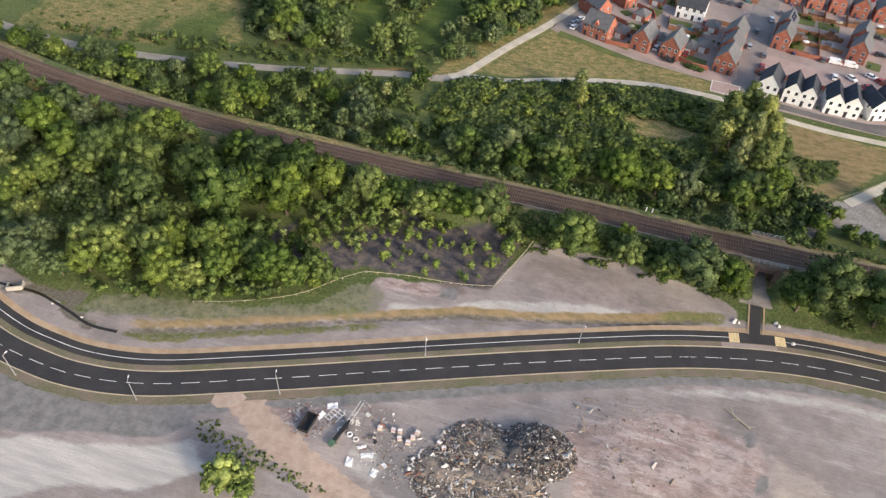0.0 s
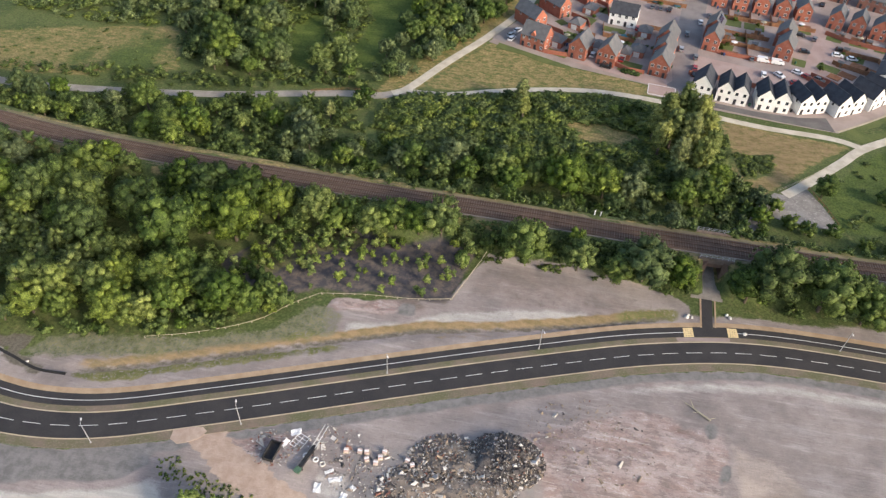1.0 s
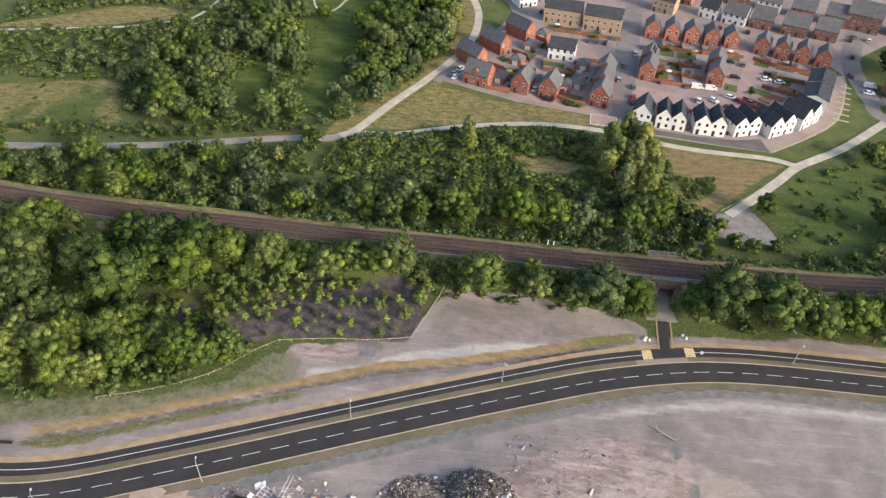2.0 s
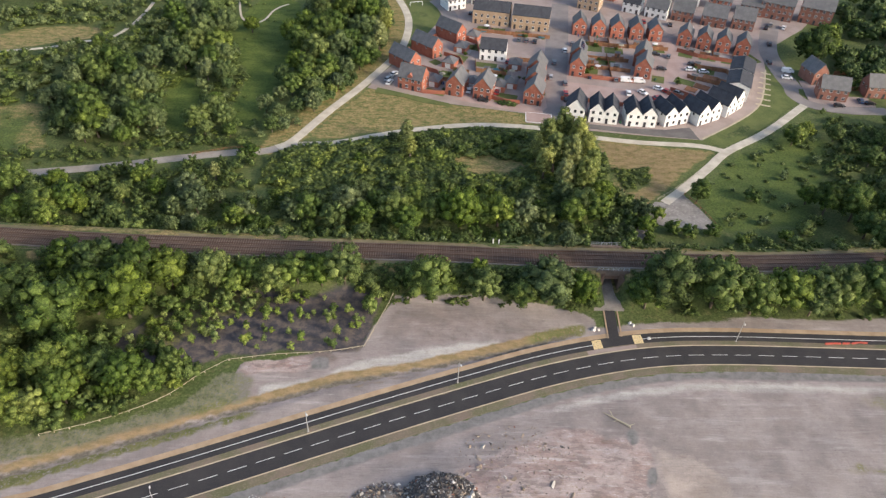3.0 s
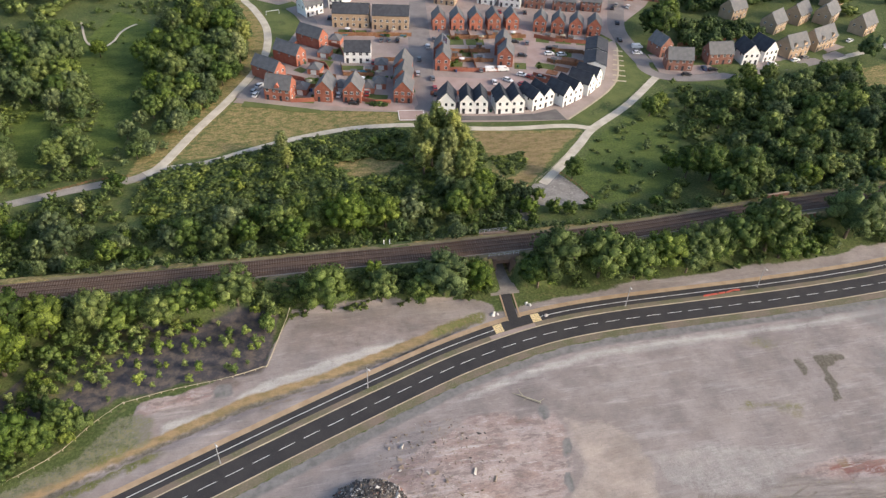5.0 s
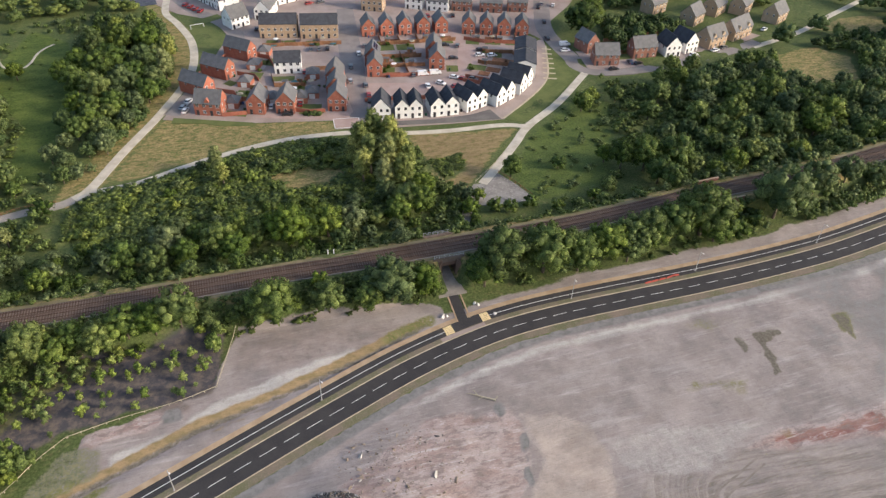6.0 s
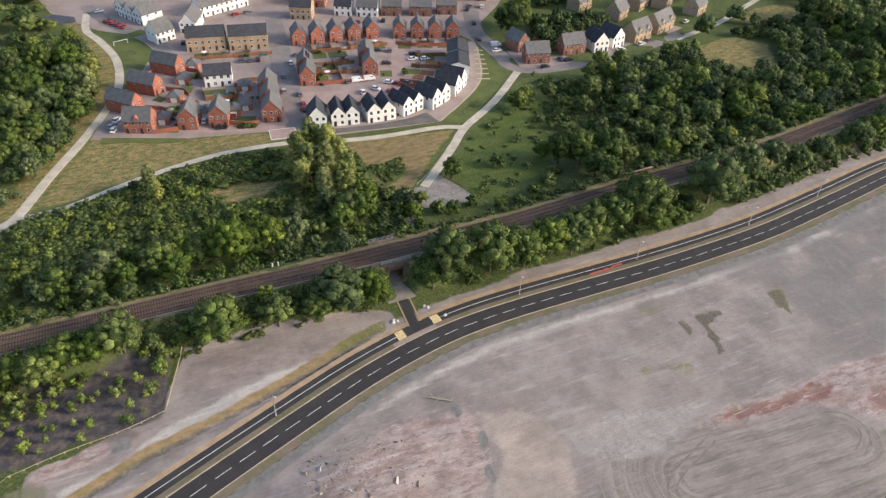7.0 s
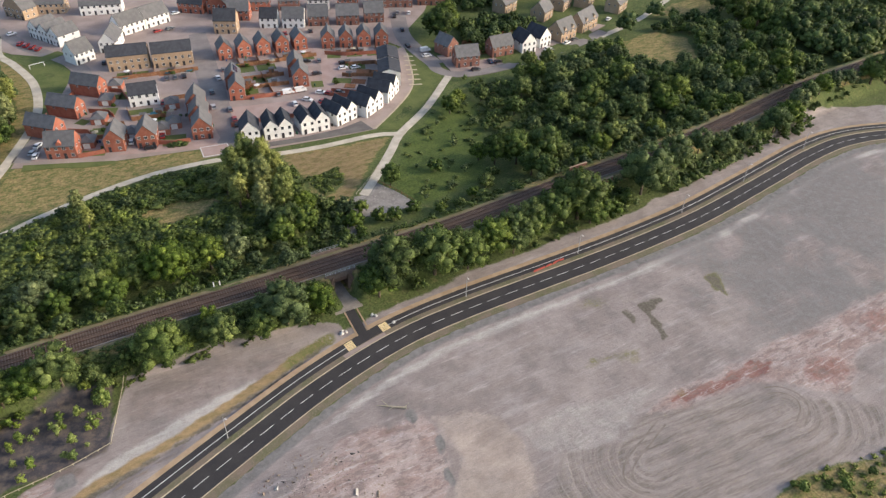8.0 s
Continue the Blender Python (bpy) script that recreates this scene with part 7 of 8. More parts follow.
# sheds, parasols and shrubs in the gardens
for i, (x, y, yaw) in enumerate(((-38.0, 144.6, -20), (-26.6, 150.5, -12), (-20.6, 151.8, -12), (18.0, 161.5, -10), (27.6, 156.4, -10), (30.4, 168.6, -8), (23.4, 181.6, -8), (41.0, 180.6, -6), (64.0, 174.4, -20), (73.6, 170.6, -20), (63.0, 161.4, -20), (58.6, 149.6, -30), (-8, 156.8, -10), (130, 147, 0), (156, 150, 8))):
    s = thing("garden_shed", "small brown timber garden shed with a felt roof", "shed", "garden sheds", pose(x, y, 0.1, 0, 0, yaw))
    part("shed_wall", Geo().box(0, 0, 0, 2.2, 1.7, 1.9), TIMBER, s)
    part("shed_roof", Geo().add([(-1.25, -1, 1.85), (1.25, -1, 1.85), (1.25, 1, 1.85), (-1.25, 1, 1.85), (-1.25, 0, 2.45), (1.25, 0, 2.45)], [(0, 1, 5, 4), (2, 3, 4, 5), (1, 2, 5), (3, 0, 4), (3, 2, 1, 0)]), SLATE, s)
    part("shed_door", Geo().box(0.3, -0.87, 0.1, 0.8, 0.05, 1.65), BARK, s)
for i, (x, y) in enumerate(((-44.8, 143.4), (-24.0, 143.2), (-16.6, 148.0), (19.6, 155.0), (33.4, 176.0), (48.8, 178.6), (-4.6, 188.4), (-24.8, 192.4), (70.4, 172.2))):
    s = thing("parasol", "white garden parasol over a small patio", "parasol", "garden parasols", pose(x, y, 0.1))
    part("pole", Geo().rod((0, 0, 0), (0, 0, 2.3), 0.03), POLEMAT, s)
    part("canopy", Geo().add([(0, 0, 2.5)] + [(1.3 * math.cos(k * 0.7854), 1.3 * math.sin(k * 0.7854), 2.05) for k in range(8)], [(0, k + 1, (k + 1) % 8 + 1) for k in range(8)]), FRAME if i % 2 else RAILWOOD, s)
TRAMP = surface("blue_mat", (0.03, 0.12, 0.16), (0.05, 0.17, 0.21), None, 1, 5, 0.7, 0.05)
for i, (x, y) in enumerate(((-26.2, 189.2), (-9.6, 186.8), (-0.6, 185.0), (-22.6, 151.0))):
    s = thing("trampoline", "round blue garden trampoline on a lawn", "trampoline", "garden trampolines", pose(x, y, 0.1))
    part("mat", Geo().rod((0, 0, 0.7), (0, 0, 0.76), 1.5, n=16), TRAMP, s)
    for k in range(4):
        part("leg", Geo().rod((1.35 * math.cos(k * 1.57), 1.35 * math.sin(k * 1.57), 0), (1.4 * math.cos(k * 1.57), 1.4 * math.sin(k * 1.57), 0.7), 0.04), POLEMAT, s)
for i in range(50):
    x, y = rng.choice(((-47, 133), (-42, 147), (-36, 163), (-28, 174), (-22, 149), (-15, 146), (-8, 187), (-25, 192), (17, 154), (25, 164), (21, 177), (31, 175), (46, 178), (62, 172), (71, 170), (80, 168), (65, 158), (54, 147), (8, 125), (21, 124), (35, 122), (48, 122), (88, 168), (120, 146), (150, 151)))
    plant("shrub" if i % 3 else "shrub_dark", x + rng.uniform(-4, 4), y + rng.uniform(-2.6, 2.6), rng.uniform(0.25, 0.5), "garden shrubs")
h = thing("hedge", "clipped green hedge in front of a lawn", "hedge", "", pose(-20.2, 122.8, 0.05, 0, 0, -15))
hv, hf, hn = crown(77, 4.4, 1.6, 0.0, 24, 0.2, 0.16, 60)
hv = hv * [1.0, 0.22, 1.0]
me = leaf_mesh("foliage", hv, hf, hn, LEAF_MID)
piece("foliage", me, h, Matrix.Identity(4))


# ---- vehicles ----
def paint(name, c, metal=0.2):
    mat, nt, bs = nodes_of(name)
    n = noise_node(nt, nt.nodes.new("ShaderNodeTexCoord").outputs["Object"], 1.4, 3)
    nt.links.new(blend(nt, n, tuple(v * 0.9 for v in c), tuple(min(1, v * 1.08) for v in c)), bs.inputs["Base Color"])
    bs.inputs["Roughness"].default_value, bs.inputs["Metallic"].default_value = 0.3, metal
    bs.inputs["Coat Weight"].default_value = 0.5
    return mat


def car_kind(tone, mat, van=False):
    c = thing("van" if van else "car", f"parked {tone} {'van' if van else 'hatchback car'} on the estate street", "van" if van else "car", "parked vehicles")
    L, W = (4.9, 1.9) if van else (4.3, 1.78)
    if van:
        side = [(-2.4, 0.35), (2.35, 0.35), (2.42, 0.95), (1.75, 1.15), (1.2, 1.95), (-2.35, 2.0), (-2.45, 1.0)]
        glass = [(0.15, 1.2), (1.72, 1.2), (1.2, 1.86), (0.15, 1.88)]
    else:
        side = [(-2.1, 0.32), (2.1, 0.32), (2.15, 0.7), (1.95, 0.86), (1.0, 0.98), (-1.75, 1.0), (-2.12, 0.92)]
        glass = [(-1.85, 0.98), (1.05, 0.97), (0.35, 1.42), (-1.45, 1.44)]

    def hull(profile, w0, w1):
        z0, z1 = min(p[1] for p in profile), max(p[1] for p in profile)
        v = [(x, s * (w0 + (w1 - w0) * (z - z0) / (z1 - z0)) / 2, z) for s in (-1, 1) for x, z in profile]
        n = len(profile)
        return Geo().add(v, [tuple(range(n)), tuple(range(2 * n - 1, n - 1, -1))] + [(i, n + i, n + (i + 1) % n, (i + 1) % n) for i in range(n)])

    part("body", hull(side, W, W * 0.94), mat, c)
    part("glazing", hull(glass, W * (0.955 if van else 0.93), W * (0.955 if van else 0.80)), GLASS, c, "dark tinted glazing")
    if not van:
        part("roof_panel", Geo().box(-0.55, 0, 1.42, 1.75, W * 0.80, 0.06, 0, 0.96), mat, c)
    for x in (-1.35, 1.35):
        for s in (-1, 1):
            wheel = part("wheel", Geo().rod((x, s * (W / 2 - 0.2), 0.32), (x, s * (W / 2 + 0.01), 0.32), 0.32, n=12), TYRE, c)
            part("rim", Geo().rod((x, s * (W / 2), 0.32), (x, s * (W / 2 + 0.025), 0.32), 0.2, n=8), CHROME, wheel)
    for s in (-1, 1):
        part("headlight", Geo().box(L / 2 - 0.12, s * W * 0.36, 0.62, 0.2, 0.35, 0.14), LAMPCLEAR, c)
        part("tail_light", Geo().box(-L / 2 + 0.08, s * W * 0.38, 0.72, 0.12, 0.25, 0.2), LAMPRED, c)
        part("mirror", Geo().box(0.75, s * (W / 2 + 0.06), 0.95, 0.15, 0.2, 0.13), mat, c)
    return c


CARS = {"white": paint("white_paint", (0.78, 0.78, 0.78), 0.0), "black": paint("black_paint", (0.02, 0.02, 0.022)), "red": paint("red_paint", (0.32, 0.02, 0.02)),
        "grey": paint("grey_paint", (0.16, 0.17, 0.18), 0.4), "blue": paint("blue_paint", (0.03, 0.07, 0.16)), "silver": paint("silver_paint", (0.45, 0.46, 0.47), 0.6)}
made = {}
for tone, x, y, yaw in (("white", -64.0, 145.0, 55), ("silver", -66.2, 140.5, 60), ("white", -65.6, 137.6, 70), ("black", -29.2, 125.4, -12), ("white", -34.2, 133.0, 75), ("red", -23.4, 132.4, 78), ("white", 8.2, 172.0, 84), ("grey", 2.2, 160, 82), ("van", 29.8, 145.6, -4), ("van", 35.0, 145.2, -4),
                        ("grey", 25.6, 146.2, 84), ("white", 41.5, 139.5, -30), ("white", 28.6, 134.8, 84), ("white", 34.4, 135.8, -50), ("red", 44.5, 137.0, -40), ("red", 39.6, 131.6, 10), ("grey", 48.6, 136.2, -40), ("white", 59.2, 157.6, -4), ("white", 64.4, 156.0, -2), ("black", 61.4, 162.6, -6),
                        ("black", 46.8, 157.4, -6), ("black", 47.4, 171.6, -8), ("grey", 52.8, 169.6, 70), ("white", 98.4, 153.0, -8), ("van", 100.8, 158.8, -6), ("black", 95.9, 167.2, 80), ("black", 110.6, 130.2, 0), ("black", 124, 132.8, 5), ("blue", 121.0, 134.6, 80), ("white", 153.0, 134.4, 10), ("white", 165.6, 136.4, 14),
                        ("grey", 171.4, 138.2, 14), ("white", 204, 152, 25), ("white", -64, 262, 20), ("red", -61.6, 247.6, 62), ("red", -59.4, 244.4, 62), ("red", -57.2, 241.0, 62), ("red", -55.0, 237.6, 62), ("grey", 2.7, 236.5, 25), ("red", -3, 236, 20), ("white", 9.9, 256.0, 10),
                        ("grey", -11, 181.4, 80), ("grey", -7.6, 180.8, 80), ("black", -4.0, 180.2, 80), ("grey", -34.0, 221.4, 60), ("black", -31.4, 209.4, 78), ("white", 55, 205.4, 80), ("red", 46, 208, 80), ("red", 50, 206.6, 80), ("black", 62, 204, 76), ("white", 71, 200, 78), ("grey", 4.4, 141.6, 84), ("silver", -0.8, 146.6, 84),
                        ("black", 102.6, 186, 70), ("white", 116, 205, 60), ("black", 107.4, 204, 62), ("silver", 111, 208, 62), ("black", 3.0, 128.6, 85), ("red", 3.6, 133.0, 85), ("grey", 12.6, 179, 84), ("red", -17.0, 159.4, 70), ("silver", 40, 167.6, -8)):
    if tone not in made:
        made[tone] = car_kind("white" if tone == "van" else tone, CARS["white" if tone == "van" else tone], tone == "van")
        made[tone].matrix_basis = pose(x, y, 0.12, 0, 0, yaw)
    else:
        copy_thing(made[tone], pose(x, y, 0.12, 0, 0, yaw))


# ---- street lamps ----
def street_lamp(x, y, tx, ty, z=0.1):
    p = thing("street_lamp", "slim grey steel street lamp beside the road", "street lamp", "street lamps along the road", pose(x, y, z, 0, 0, math.degrees(math.atan2(ty - y, tx - x))))
    part("base", Geo().box(0, 0, -0.3, 0.4, 0.4, 0.38), CONCRETE, p)
    part("column", Geo().rod((0, 0, 0), (0, 0, 7.0), 0.11, 0.065, 8), POLEMAT, p)
    part("arm", Geo().rod((0, 0, 6.95), (0.75, 0, 7.15), 0.045, 0.04, 6), POLEMAT, p)
    part("lamp_head", Geo().box(0.95, 0, 7.08, 0.62, 0.26, 0.12, 0, 0.85), FRAME, p)


for x, y in ((-40.8, -11.2), (-73.8, -25.8), (30.3, 4.2), (69.9, 5.0), (113.3, 6.2), (146.1, 10.0), (184, 15.6)):
    street_lamp(x, y, *min(ROAD, key=lambda q: (q[0] - x) ** 2 + (q[1] - y) ** 2))
for x, y in ((-100.6, -45.2), (-128.6, -55.8), (-156.5, -58.3)):
    street_lamp(x, y, *min(ROAD, key=lambda q: (q[0] - x) ** 2 + (q[1] - y) ** 2))


# ---- fences on the site ----
def rail_fence(points, label, group, spacing, height, mat, rails, thick):
    line = spline(points, spacing)
    f = thing("post_and_rail_fence", label, "fence", group)
    zs = [ground_z(*p) for p in line]
    for (x, y), z in zip(line, zs):
        part("post", Geo().box(x, y, z - 0.3, thick, thick, height + 0.3), mat, f)
    for k in range(rails):
        g = height * (k + 1) / rails - 0.06
        for (p, za), (q, zb) in zip(zip(line[:-1], zs[:-1]), zip(line[1:], zs[1:])):
            part("rail", Geo().rod((*p, za + g), (*q, zb + g), thick * 0.55, n=4), mat, f)


rail_fence([(-57.6, 17.4), (-60.3, 9.4), (-63.6, -0.4)], "low pale timber rail fence round the slag", "slag fences", 2.6, 0.55, RAILWOOD, 1, 0.16)
rail_fence([(-63.9, -0.7), (-72.2, -2.7), (-85.3, -4.2), (-95.4, -6.1)], "low pale timber rail fence round the slag", "slag fences", 2.6, 0.55, RAILWOOD, 1, 0.15)
rail_fence([(-95.6, -6.2), (-101.3, -11.0), (-108, -18.0), (-120, -24.6), (-131, -28.4)], "low weathered rail fence along the wood", "slag fences", 3.0, 0.7, RAILWOOD, 1, 0.12)
rail_fence([(24, 64.5), (29, 68.5), (36, 75), (41, 80)], "worn timber rail fence by the gravel path", "yard fences", 3.0, 1.0, RAILWOOD, 2, 0.1)
rail_fence([(39.8, 50.2), (36.8, 60.2), (33.6, 68)], "rusty low rail at the yard edge", "yard fences", 2.5, 0.8, TIMBER, 1, 0.2)
rail_fence([(-128, 82.6), (-116, 86.8), (-106, 88.0)], "brown timber rail fence by the track", "yard fences", 2.5, 0.9, TIMBER, 2, 0.12)


# ---- small things by the crossing and the tracks ----
def lump(x, y, r, mat, name, label, category, seed, group="", flat_k=0.7):
    rr = np.random.RandomState(seed)
    v = ICO[0] * (1 + 0.25 * rr.uniform(-1, 1, (len(ICO[0]), 1))) * [r, r * 0.8, r * flat_k] + [0, 0, r * flat_k * 0.6]
    ob = part(name, Geo().add(v, ICO[1]), mat)
    ob.matrix_basis = Matrix.Translation((x, y, ground_z(x, y))) @ Matrix.Rotation(seed, 4, "Z")
    return tagged(ob, label, category, group)


PALE = surface("pale_stone", (0.50, 0.48, 0.45), (0.62, 0.60, 0.57), None, 1, 6, 0.9, 0.3)
for i, (x, y, r) in enumerate(((-5.7, 6.9, 0.7), (-5.2, 7.7, 0.5), (-4.4, 7.0, 0.45), (8.0, 4.3, 0.6), (4.2, 9.6, 0.55), (4.9, 8.8, 0.6), (-162, -38.9, 0.35), (-153, -40.3, 0.35))):
    lump(x, y, r, PALE, "boulder", "pale grey boulder beside the path", "boulder", i + 3, "boulders by the path")
for i, (x, y) in enumerate(((-30.6, 33.6), (-29.0, 33.4))):
    s = thing("track_marker", "white painted marker post beside the railway", "post", "railway markers", pose(x, y, ZR - 0.5))
    part("post", Geo().box(0, 0, -0.3, 0.30, 0.22, 1.9), FRAME, s)
    part("cap", Geo().box(0, 0, 1.6, 0.36, 0.28, 0.10), DARKFRAME, s)
ORANGE = surface("barrier_red", (0.42, 0.085, 0.06), (0.50, 0.12, 0.09), None, 1, 6, 0.6, 0.1)
for i, (x, y, yaw) in enumerate(((54.0, 4.0, 4), (56.2, 4.1, 0), (61.0, 4.4, 12), (63.2, 4.6, -6), (58.6, 4.2, 3))):
    b = thing("road_barrier", "red plastic road barrier lying on the verge", "barrier", "red barriers", pose(x, y, 0.12, 0, 0, yaw))
    part("top_bar", Geo().box(0, 0, 0.32, 1.9, 0.30, 0.14), ORANGE, b)
    part("bottom_bar", Geo().box(0, 0, 0.05, 1.9, 0.34, 0.14), ORANGE, b)
    for u in (-0.8, 0, 0.8):
        part("upright", Geo().box(u, 0, 0.15, 0.12, 0.2, 0.2), ORANGE, b)
for y, x0 in ((25.4, 90.0), (36.6, 88.0)):
    w = thing("bridge_parapet", "weathered red brick parapet wall beside the tracks", "wall", "railway parapets", pose(x0 + 4.5, y, ZR - 1.2, 0, 0, 3.5))
    part("wall_body", Geo().box(0, 0, -1.2, 9.5, 0.5, 2.9), BRICK_DARK, w)
    part("coping", Geo().box(0, 0, 1.7, 9.8, 0.66, 0.16), SANDY, w)
g = thing("goal_frame", "small white metal goal frame on the grass", "goal", "", pose(-57.4, 217.5, 0.1, 0, 0, 12))
for a, b in (((-3, 0, 0), (-3, 0, 1.9)), ((3, 0, 0), (3, 0, 1.9)), ((-3, 0, 1.9), (3, 0, 1.9))):
    part("bar", Geo().rod(a, b, 0.12), FRAME, g)

# ---- clutter on the bare site ----
log = thing("felled_log", "pale weathered felled log with broken branches", "log", "", pose(-6.6, -19.8, ground_z(-5, -21) + 0.15, 0, 0, -36))
part("stem", Geo().rod((0, 0, 0.1), (5.4, 0, 0.25), 0.13, 0.24, 8), RAILWOOD, log)
for a, b in (((1.2, 0, 0.15), (-0.6, 1.2, 0.5)), ((2.5, 0, 0.2), (1.6, -1.2, 0.4)), ((0.2, 0, 0.1), (-1.6, -0.3, 0.3)), ((5.0, 0, 0.3), (5.8, 1.0, 0.7))):
    part("branch", Geo().rod(a, b, 0.12, 0.04, 5), RAILWOOD, log)
BLACK = surface("black_plastic", (0.018, 0.018, 0.02), (0.035, 0.034, 0.034), None, 1, 5, 0.6, 0.3)
skip = thing("tipper_body", "black steel tipper body lying on the rubble", "skip", "", pose(-91.8, -50.2, ground_z(-91.8, -50.2), 0, 0, 83))
part("floor_plate", Geo().box(0, 0, 0.1, 4.3, 2.3, 0.18), BLACK, skip)
for x, y, w, d in ((0, 1.1, 4.3, 0.12), (0, -1.1, 4.3, 0.12), (2.1, 0, 0.12, 2.3), (-2.1, 0, 0.12, 2.3)):
    part("side_plate", Geo().box(x, y, 0.2, w, d, 0.85), BLACK, skip)
conv = thing("conveyor", "black and green mobile conveyor with a pale steel boom", "conveyor", "", pose(-85.2, -53.6, ground_z(-85, -53) + 0.1, 0, 0, 75))
part("belt_frame", Geo().box(3.2, 0, 0.5, 6.4, 0.8, 0.55), BLACK, conv)
for s in (-0.38, 0.38):
    part("boom", Geo().rod((5.6, s, 0.9), (11.0, s, 1.9), 0.1), POLEMAT, conv)
part("hopper", Geo().box(0.2, 0, 0.3, 1.0, 1.0, 0.9, 0, 1.25), surface("machine_green", (0.07, 0.13, 0.08), (0.11, 0.18, 0.12), None, 1, 6, 0.5, 0.1), conv)
for x in (1.0, 5.0):
    part("foot", Geo().box(x, 0, -0.15, 0.2, 1.1, 0.7), BLACK, conv)
PINK = surface("pale_brick_pack", (0.50, 0.36, 0.32), (0.66, 0.58, 0.54), (0.40, 0.22, 0.18), 1.2, 4, 0.9, 0.3)
for i, (x, y, yaw) in enumerate(((-73.0, -46.0, 10), (-72.6, -47.6, 25), (-69.4, -45.2, -8), (-70.0, -46.6, 14), (-70.6, -48.0, 5), (-64.4, -46.2, -12), (-63.2, -47.0, 20), (-77.2, -46.6, 5), (-74.4, -46.2, 0))):
    b = thing("brick_pack", "pallet of pale pink bricks in torn white wrap", "brick pallet", "brick pallets", pose(x, y, ground_z(x, y) + 0.02, 0, 0, yaw))
    part("pallet", Geo().box(0, 0, 0, 1.1, 1.1, 0.14), RAILWOOD, b)
    part("stack", Geo().box(0, 0, 0.14, 0.9, 0.9, 0.6), PINK, b)
    part("wrap", Geo().box(0.0, 0.0, 0.74, 0.94, 0.3, 0.05), FRAME, b)
cage = thing("wire_cage", "white wire cage lying on dark ground", "cage", "", pose(-87.2, -46.6, ground_z(-87, -46.6) + 0.06, 0, 0, 68))
for i in range(5):
    part("bar", Geo().box(-1.6 + 0.8 * i, 0, 0, 0.1, 2.6, 0.1), FRAME, cage)
for s in (-1.3, 0, 1.3):
    part("bar", Geo().box(0, s, 0.1, 3.3, 0.1, 0.1), FRAME, cage)
for i, (x, y) in enumerate(((-81.0, -50.6), (-82.6, -50.0), (-84.8, -49.6))):
    t = thing("old_tyre", "pale dusty tyre on the rubble", "tyre", "tyres on the site", pose(x, y, ground_z(x, y) + 0.05))
    ring = Geo()
    n = 14
    for k in range(n):
        a, b = k * 2 * math.pi / n, (k + 1) * 2 * math.pi / n
        ring.rod((0.5 * math.cos(a), 0.5 * math.sin(a), 0.15), (0.5 * math.cos(b), 0.5 * math.sin(b), 0.15), 0.17, n=6)
    part("tread", ring, FRAME if i else PALE, t)


def rubble(name, spots, mats, label, seed):
    """Heaps of broken stuff: many chunks, one mesh a material."""
    r = random.Random(seed)
    heaps = [Geo() for _ in mats]
    for cx, cy, rad, top, n, weights in spots:
        for _ in range(n):
            k = math.sqrt(r.random())
            a = r.uniform(0, 6.283)
            x, y = cx + rad * k * math.cos(a), cy + rad * 0.8 * k * math.sin(a)
            z = ground_z(x, y) + top * (1 - k * k) * r.uniform(0.75, 1.05)
            s = r.uniform(0.06, 0.19) * (1 + 1.4 * (r.random() < 0.08))
            gg = heaps[r.choices(range(len(mats)), weights)[0]]
            m = Euler((r.uniform(-0.7, 0.7), r.uniform(-0.7, 0.7), a * 3)).to_matrix()
            l, w, t = s * r.uniform(0.8, 2.4), s * r.uniform(0.4, 1.1), s * r.uniform(0.15, 0.6)
            v = [m @ Vector((l * e * r.uniform(0.7, 1), w * f * r.uniform(0.7, 1), t * g)) + Vector((x, y, z)) for g in (-1, 1) for e, f in ((-1, -1), (1, -1), (1, 1), (-1, 1))]
            gg.add(v, [(3, 2, 1, 0), (4, 5, 6, 7), (0, 1, 5, 4), (1, 2, 6, 5), (2, 3, 7, 6), (3, 0, 4, 7)])
    for gg, mat in zip(heaps, mats):
        if gg.v:
            tagged(part(name, gg, mat), label, "rubble", kind="stuff")


SOIL = surface("heap_soil", (0.20, 0.165, 0.135), (0.32, 0.26, 0.205), (0.13, 0.112, 0.098), 0.5, 4, 0.95, 0.5, world_space=True)
CHAR = surface("charred_waste", (0.055, 0.050, 0.049), (0.125, 0.112, 0.106), (0.22, 0.20, 0.19), 0.8, 5, 0.85, 0.4, world_space=True)
OCHRE = surface("tan_clod", (0.22, 0.172, 0.128), (0.32, 0.262, 0.205), None, 0.8, 5, 0.95, 0.4, world_space=True)


def heap(x, y, rx, ry, top, mat, label, seed):
    n, m = 28, 12
    g = Geo()
    pts = []
    for j in range(m + 1):
        k = j / m
        for i in range(n):
            a = i * 2 * math.pi / n
            w = 1 + 0.4 * float(wobble(3 * math.cos(a) + seed, 3 * math.sin(a), 1.6, seed))
            px, py = x + rx * k * w * math.cos(a), y + ry * k * w * math.sin(a)
            hgt = top * (1 - k * k) ** 0.8 * (1 + 0.9 * float(wobble(px, py, 2.6, seed)))
            pts.append((px, py, ground_z(px, py) + hgt - 0.08 - 0.25 * (k == 1)))
    g.add(pts, [(j * n + i, (j + 1) * n + i, (j + 1) * n + (i + 1) % n, j * n + (i + 1) % n) for j in range(m) for i in range(n)])
    tagged(part("spoil_heap", g, mat, None, "", True), label, "heap", "spoil heaps")


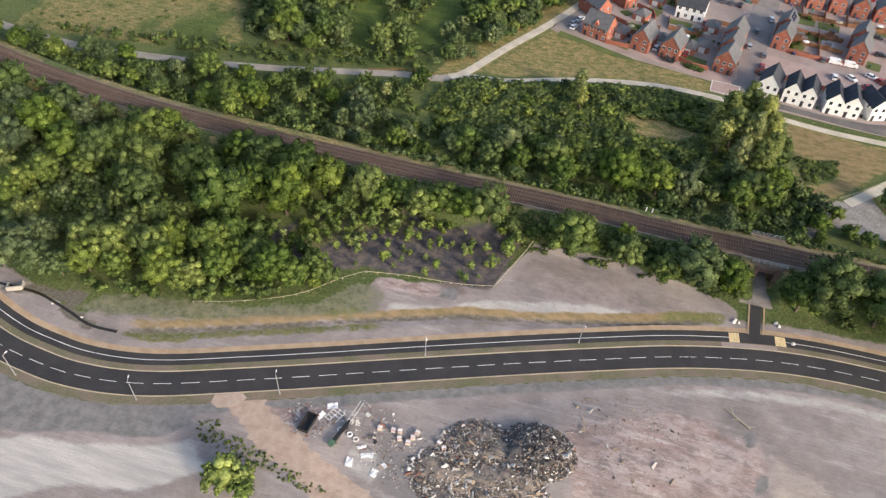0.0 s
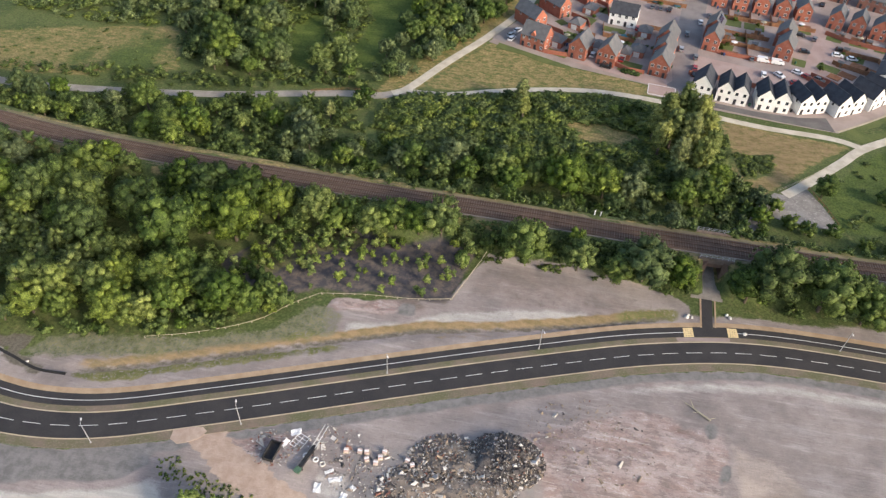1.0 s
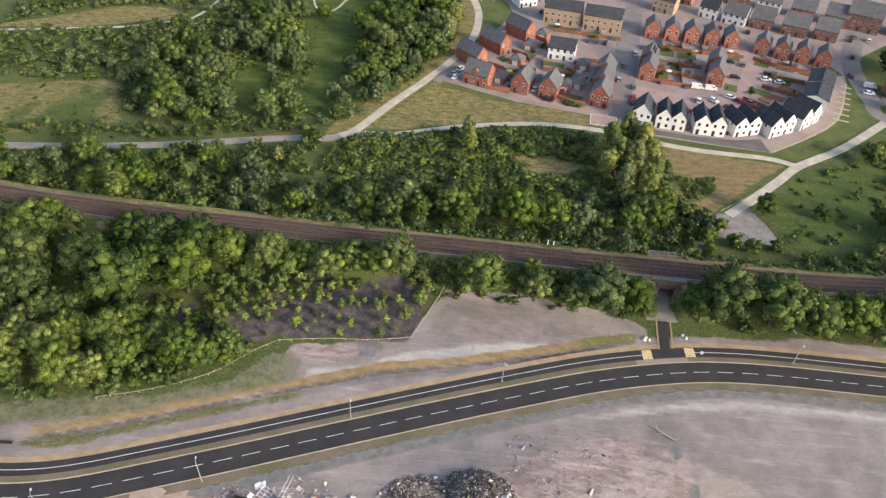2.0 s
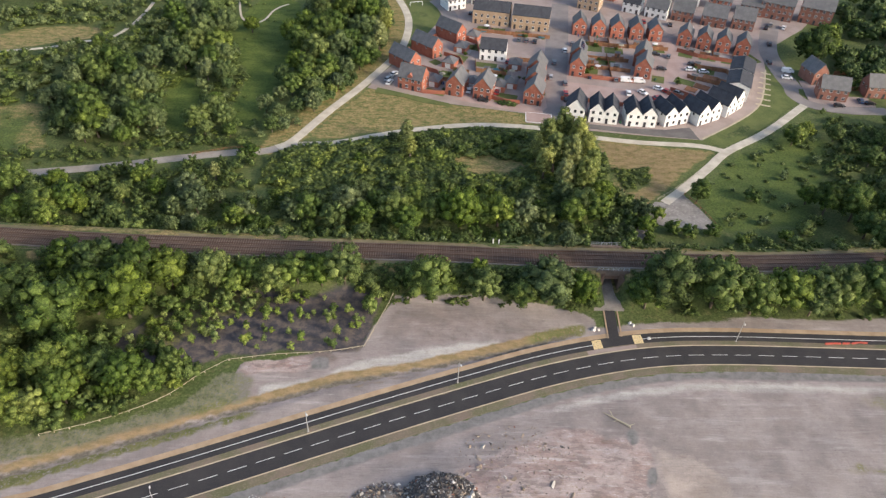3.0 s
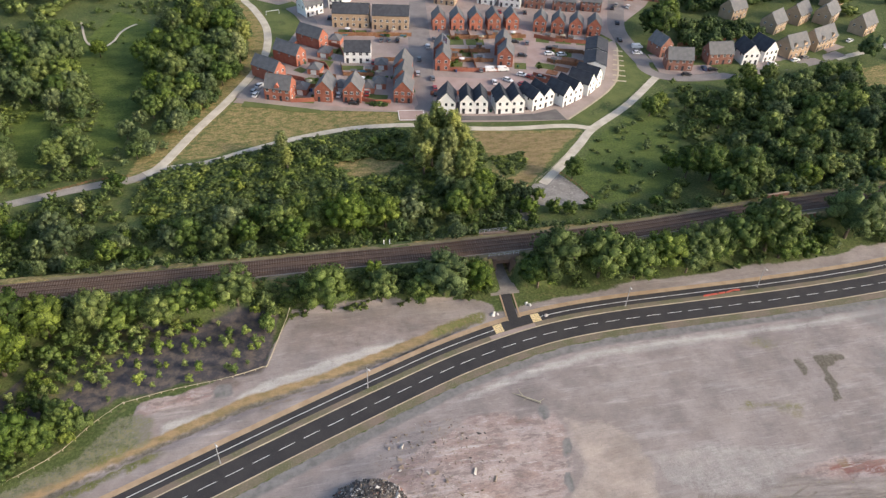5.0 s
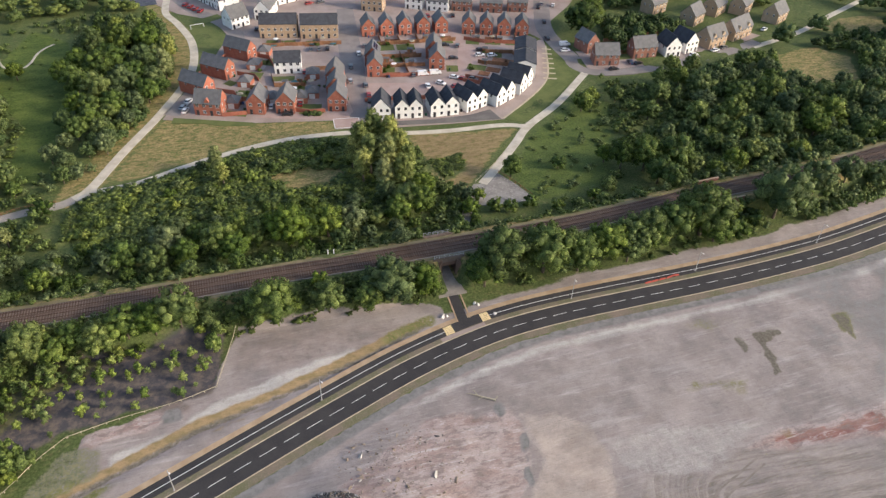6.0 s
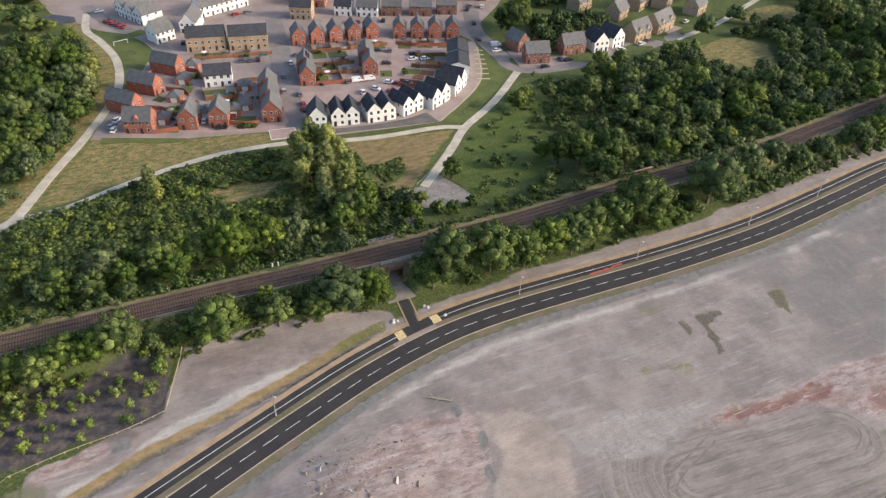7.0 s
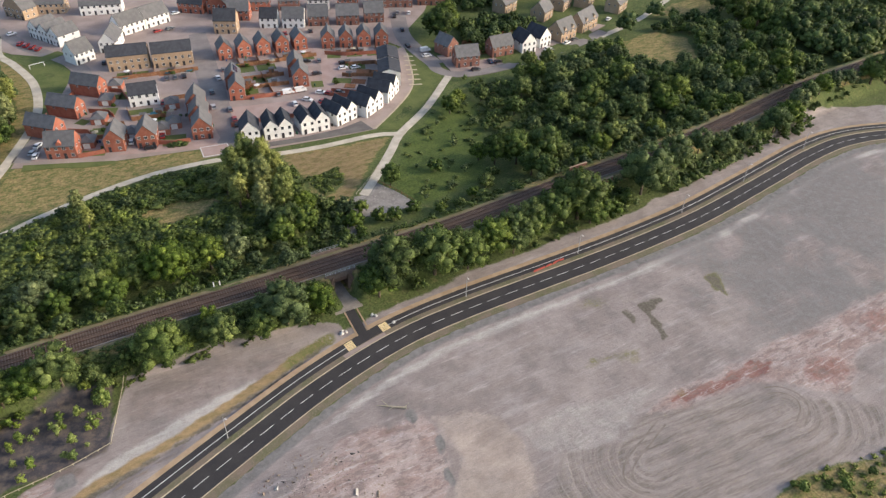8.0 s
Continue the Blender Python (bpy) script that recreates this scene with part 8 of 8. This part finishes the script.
heap(-46, -42.8, 6.6, 6.0, 1.7, CHAR, "black heap of charred broken waste", 3)
heap(-55.5, -44.6, 7.0, 4.4, 1.1, SOIL, "brown spoil heap mixed with pale rubble", 5)
heap(-60.5, -52.5, 7.2, 4.6, 0.9, SOIL, "brown spoil heap mixed with pale rubble", 7)
heap(-50, -52, 8.5, 5.0, 1.0, SOIL, "brown spoil heap mixed with pale rubble", 9)
rubble("rubble", [(-45, -42.6, 8.4, 1.9, 3000, (7, 1.6, 0.5, 1.2, 0.2)), (-56, -44.8, 8.6, 1.15, 1500, (2.2, 1.6, 0.5, 2.2, 0.3)), (-60.5, -52.6, 8.6, 0.95, 1400, (2.4, 1.8, 0.9, 2.0, 0.3)), (-50, -52.4, 9.8, 1.05, 1600, (2.8, 1.4, 0.5, 2.2, 0.3)),
                  (-71, -51, 9, 0.05, 420, (1.0, 1.6, 0.4, 0.9, 0.4)), (-92, -49, 5.5, 0.05, 240, (0.5, 1.4, 0.4, 1.2, 0.9)), (-80, -45.5, 6, 0.0, 130, (0.4, 1.5, 0.6, 0.8, 0.5)), (-28, -34, 14, 0.02, 420, (0.6, 0.7, 0.04, 2.4, 0.1))],
       [CHAR, CONCRETE, PALE, OCHRE, BRICK_DARK], "broken concrete, brick and waste fragments", 4)

# earth carried over the kerb where the site track meets the road
DUSTY = surface("carried_earth", (0.34, 0.258, 0.207), (0.43, 0.343, 0.285), None, 0.4, 3, 0.95, 0.3, world_space=True)
flat("site_entrance", [(-113.6, -49.7), (-110.6, -48.2), (-108.0, -47.6), (-106.8, -48.3), (-107.4, -50.0), (-109.6, -51.6), (-111.6, -52.4), (-113.4, -51.6)], 0.165, DUSTY, "pinkish earth spread across the verge at the site entrance", "track", 0.1)


def torn_sheet(x, y, w, d, yaw, seed):
    """A crumpled plastic sheet lying on the ground."""
    r = random.Random(seed)
    n, m, pts = 7, 5, []
    for j in range(m):
        for i in range(n):
            u, v = (i / (n - 1) - 0.5) * w * r.uniform(0.85, 1.0), (j / (m - 1) - 0.5) * d * r.uniform(0.8, 1.0)
            pts.append((u, v, 0.06 + r.uniform(0, 0.28)))
    ob = part("plastic_sheet", Geo().add(pts, [(j * n + i, j * n + i + 1, (j + 1) * n + i + 1, (j + 1) * n + i) for j in range(m - 1) for i in range(n - 1)]), FRAME)
    ob.matrix_basis = pose(x, y, ground_z(x, y), 0, 0, yaw)
    solid = ob.modifiers.new("thickness", "SOLIDIFY")
    solid.thickness = 0.02
    tagged(ob, "crumpled torn white plastic sheet on wet grey ground", "plastic sheet", "torn sheets on the site")


for i, (x, y, w, d, yaw) in enumerate(((-77.5, -53.2, 3.0, 1.2, 20), (-80.5, -55.6, 1.6, 2.4, 10), (-75.0, -56.4, 1.4, 2.0, -12), (-79.2, -51.8, 2.0, 0.8, 35), (-73.6, -54.2, 1.0, 1.4, 60), (-88.6, -44.6, 2.4, 1.6, 25), (-90.0, -47.6, 1.2, 2.2, -20))):
    torn_sheet(x, y, w, d, yaw, 40 + i)

# wheel ruts pressed into the site
RUT = surface("rut_soil", (0.175, 0.152, 0.134), (0.245, 0.215, 0.19), None, 0.4, 4, 0.95, 0.4, world_space=True)


def ruts(points, gauge, wide=0.34):
    """A pair of wheel tracks pressed into soft earth."""
    line = spline(points, 0.9)
    line = line + 0.10 * np.stack([wobble(line[:, 0], line[:, 1], 3, 5), wobble(line[:, 0], line[:, 1], 3, 6)], 1)
    for s in (-gauge / 2, gauge / 2):
        for d, w, mat, dz, name in ((0, wide, RUT, 0.03, "wheel_rut"),):
            a, b = offset(line, s + d + w / 2), offset(line, s + d - w / 2)
            za, zb = np.array([ground_z(*p) for p in a]) + dz, np.array([ground_z(*p) for p in b]) + dz
            tagged(part(name, Geo().strip(a, b, za, zb), mat), "wheel rut pressed into bare earth", "rut", kind="structure")


for pts, gauge in (([(48, -54.4), (42, -56.6), (35, -59), (31.6, -61.6), (31, -64.4), (33.4, -66.4)], 1.9), ([(77, -59.4), (80.6, -61.2), (82.3, -64.6), (80.6, -68), (76, -70.4)], 1.9)):
    ruts(pts, gauge, 0.42)
# stream and its outfall
STREAM = spline([(-184, -37.5), (-174, -37.2), (-168, -37.0), (-163, -38.0), (-157, -39.6), (-150, -41.6), (-143, -41.4)], 1.5)
WATER, _nt, _b = nodes_of("dark_water")
_b.inputs["Base Color"].default_value, _b.inputs["Roughness"].default_value = (0.03, 0.026, 0.02, 1), 0.12
band("stream", STREAM, -0.32, 0.32, 0.09, WATER, "narrow dark muddy stream", "stream", 0.4)
head = thing("outfall_headwall", "concrete outfall headwall at the stream", "headwall", "", pose(-173.0, -38.0, 0, 0, 0, 28))
part("back_wall", Geo().box(0, 0, -0.3, 3.6, 0.35, 1.5), CONCRETE, head)
for s in (-1.7, 1.7):
    part("side_wall", Geo().box(s, 1.0, -0.3, 0.3, 2.0, 1.2), CONCRETE, head)
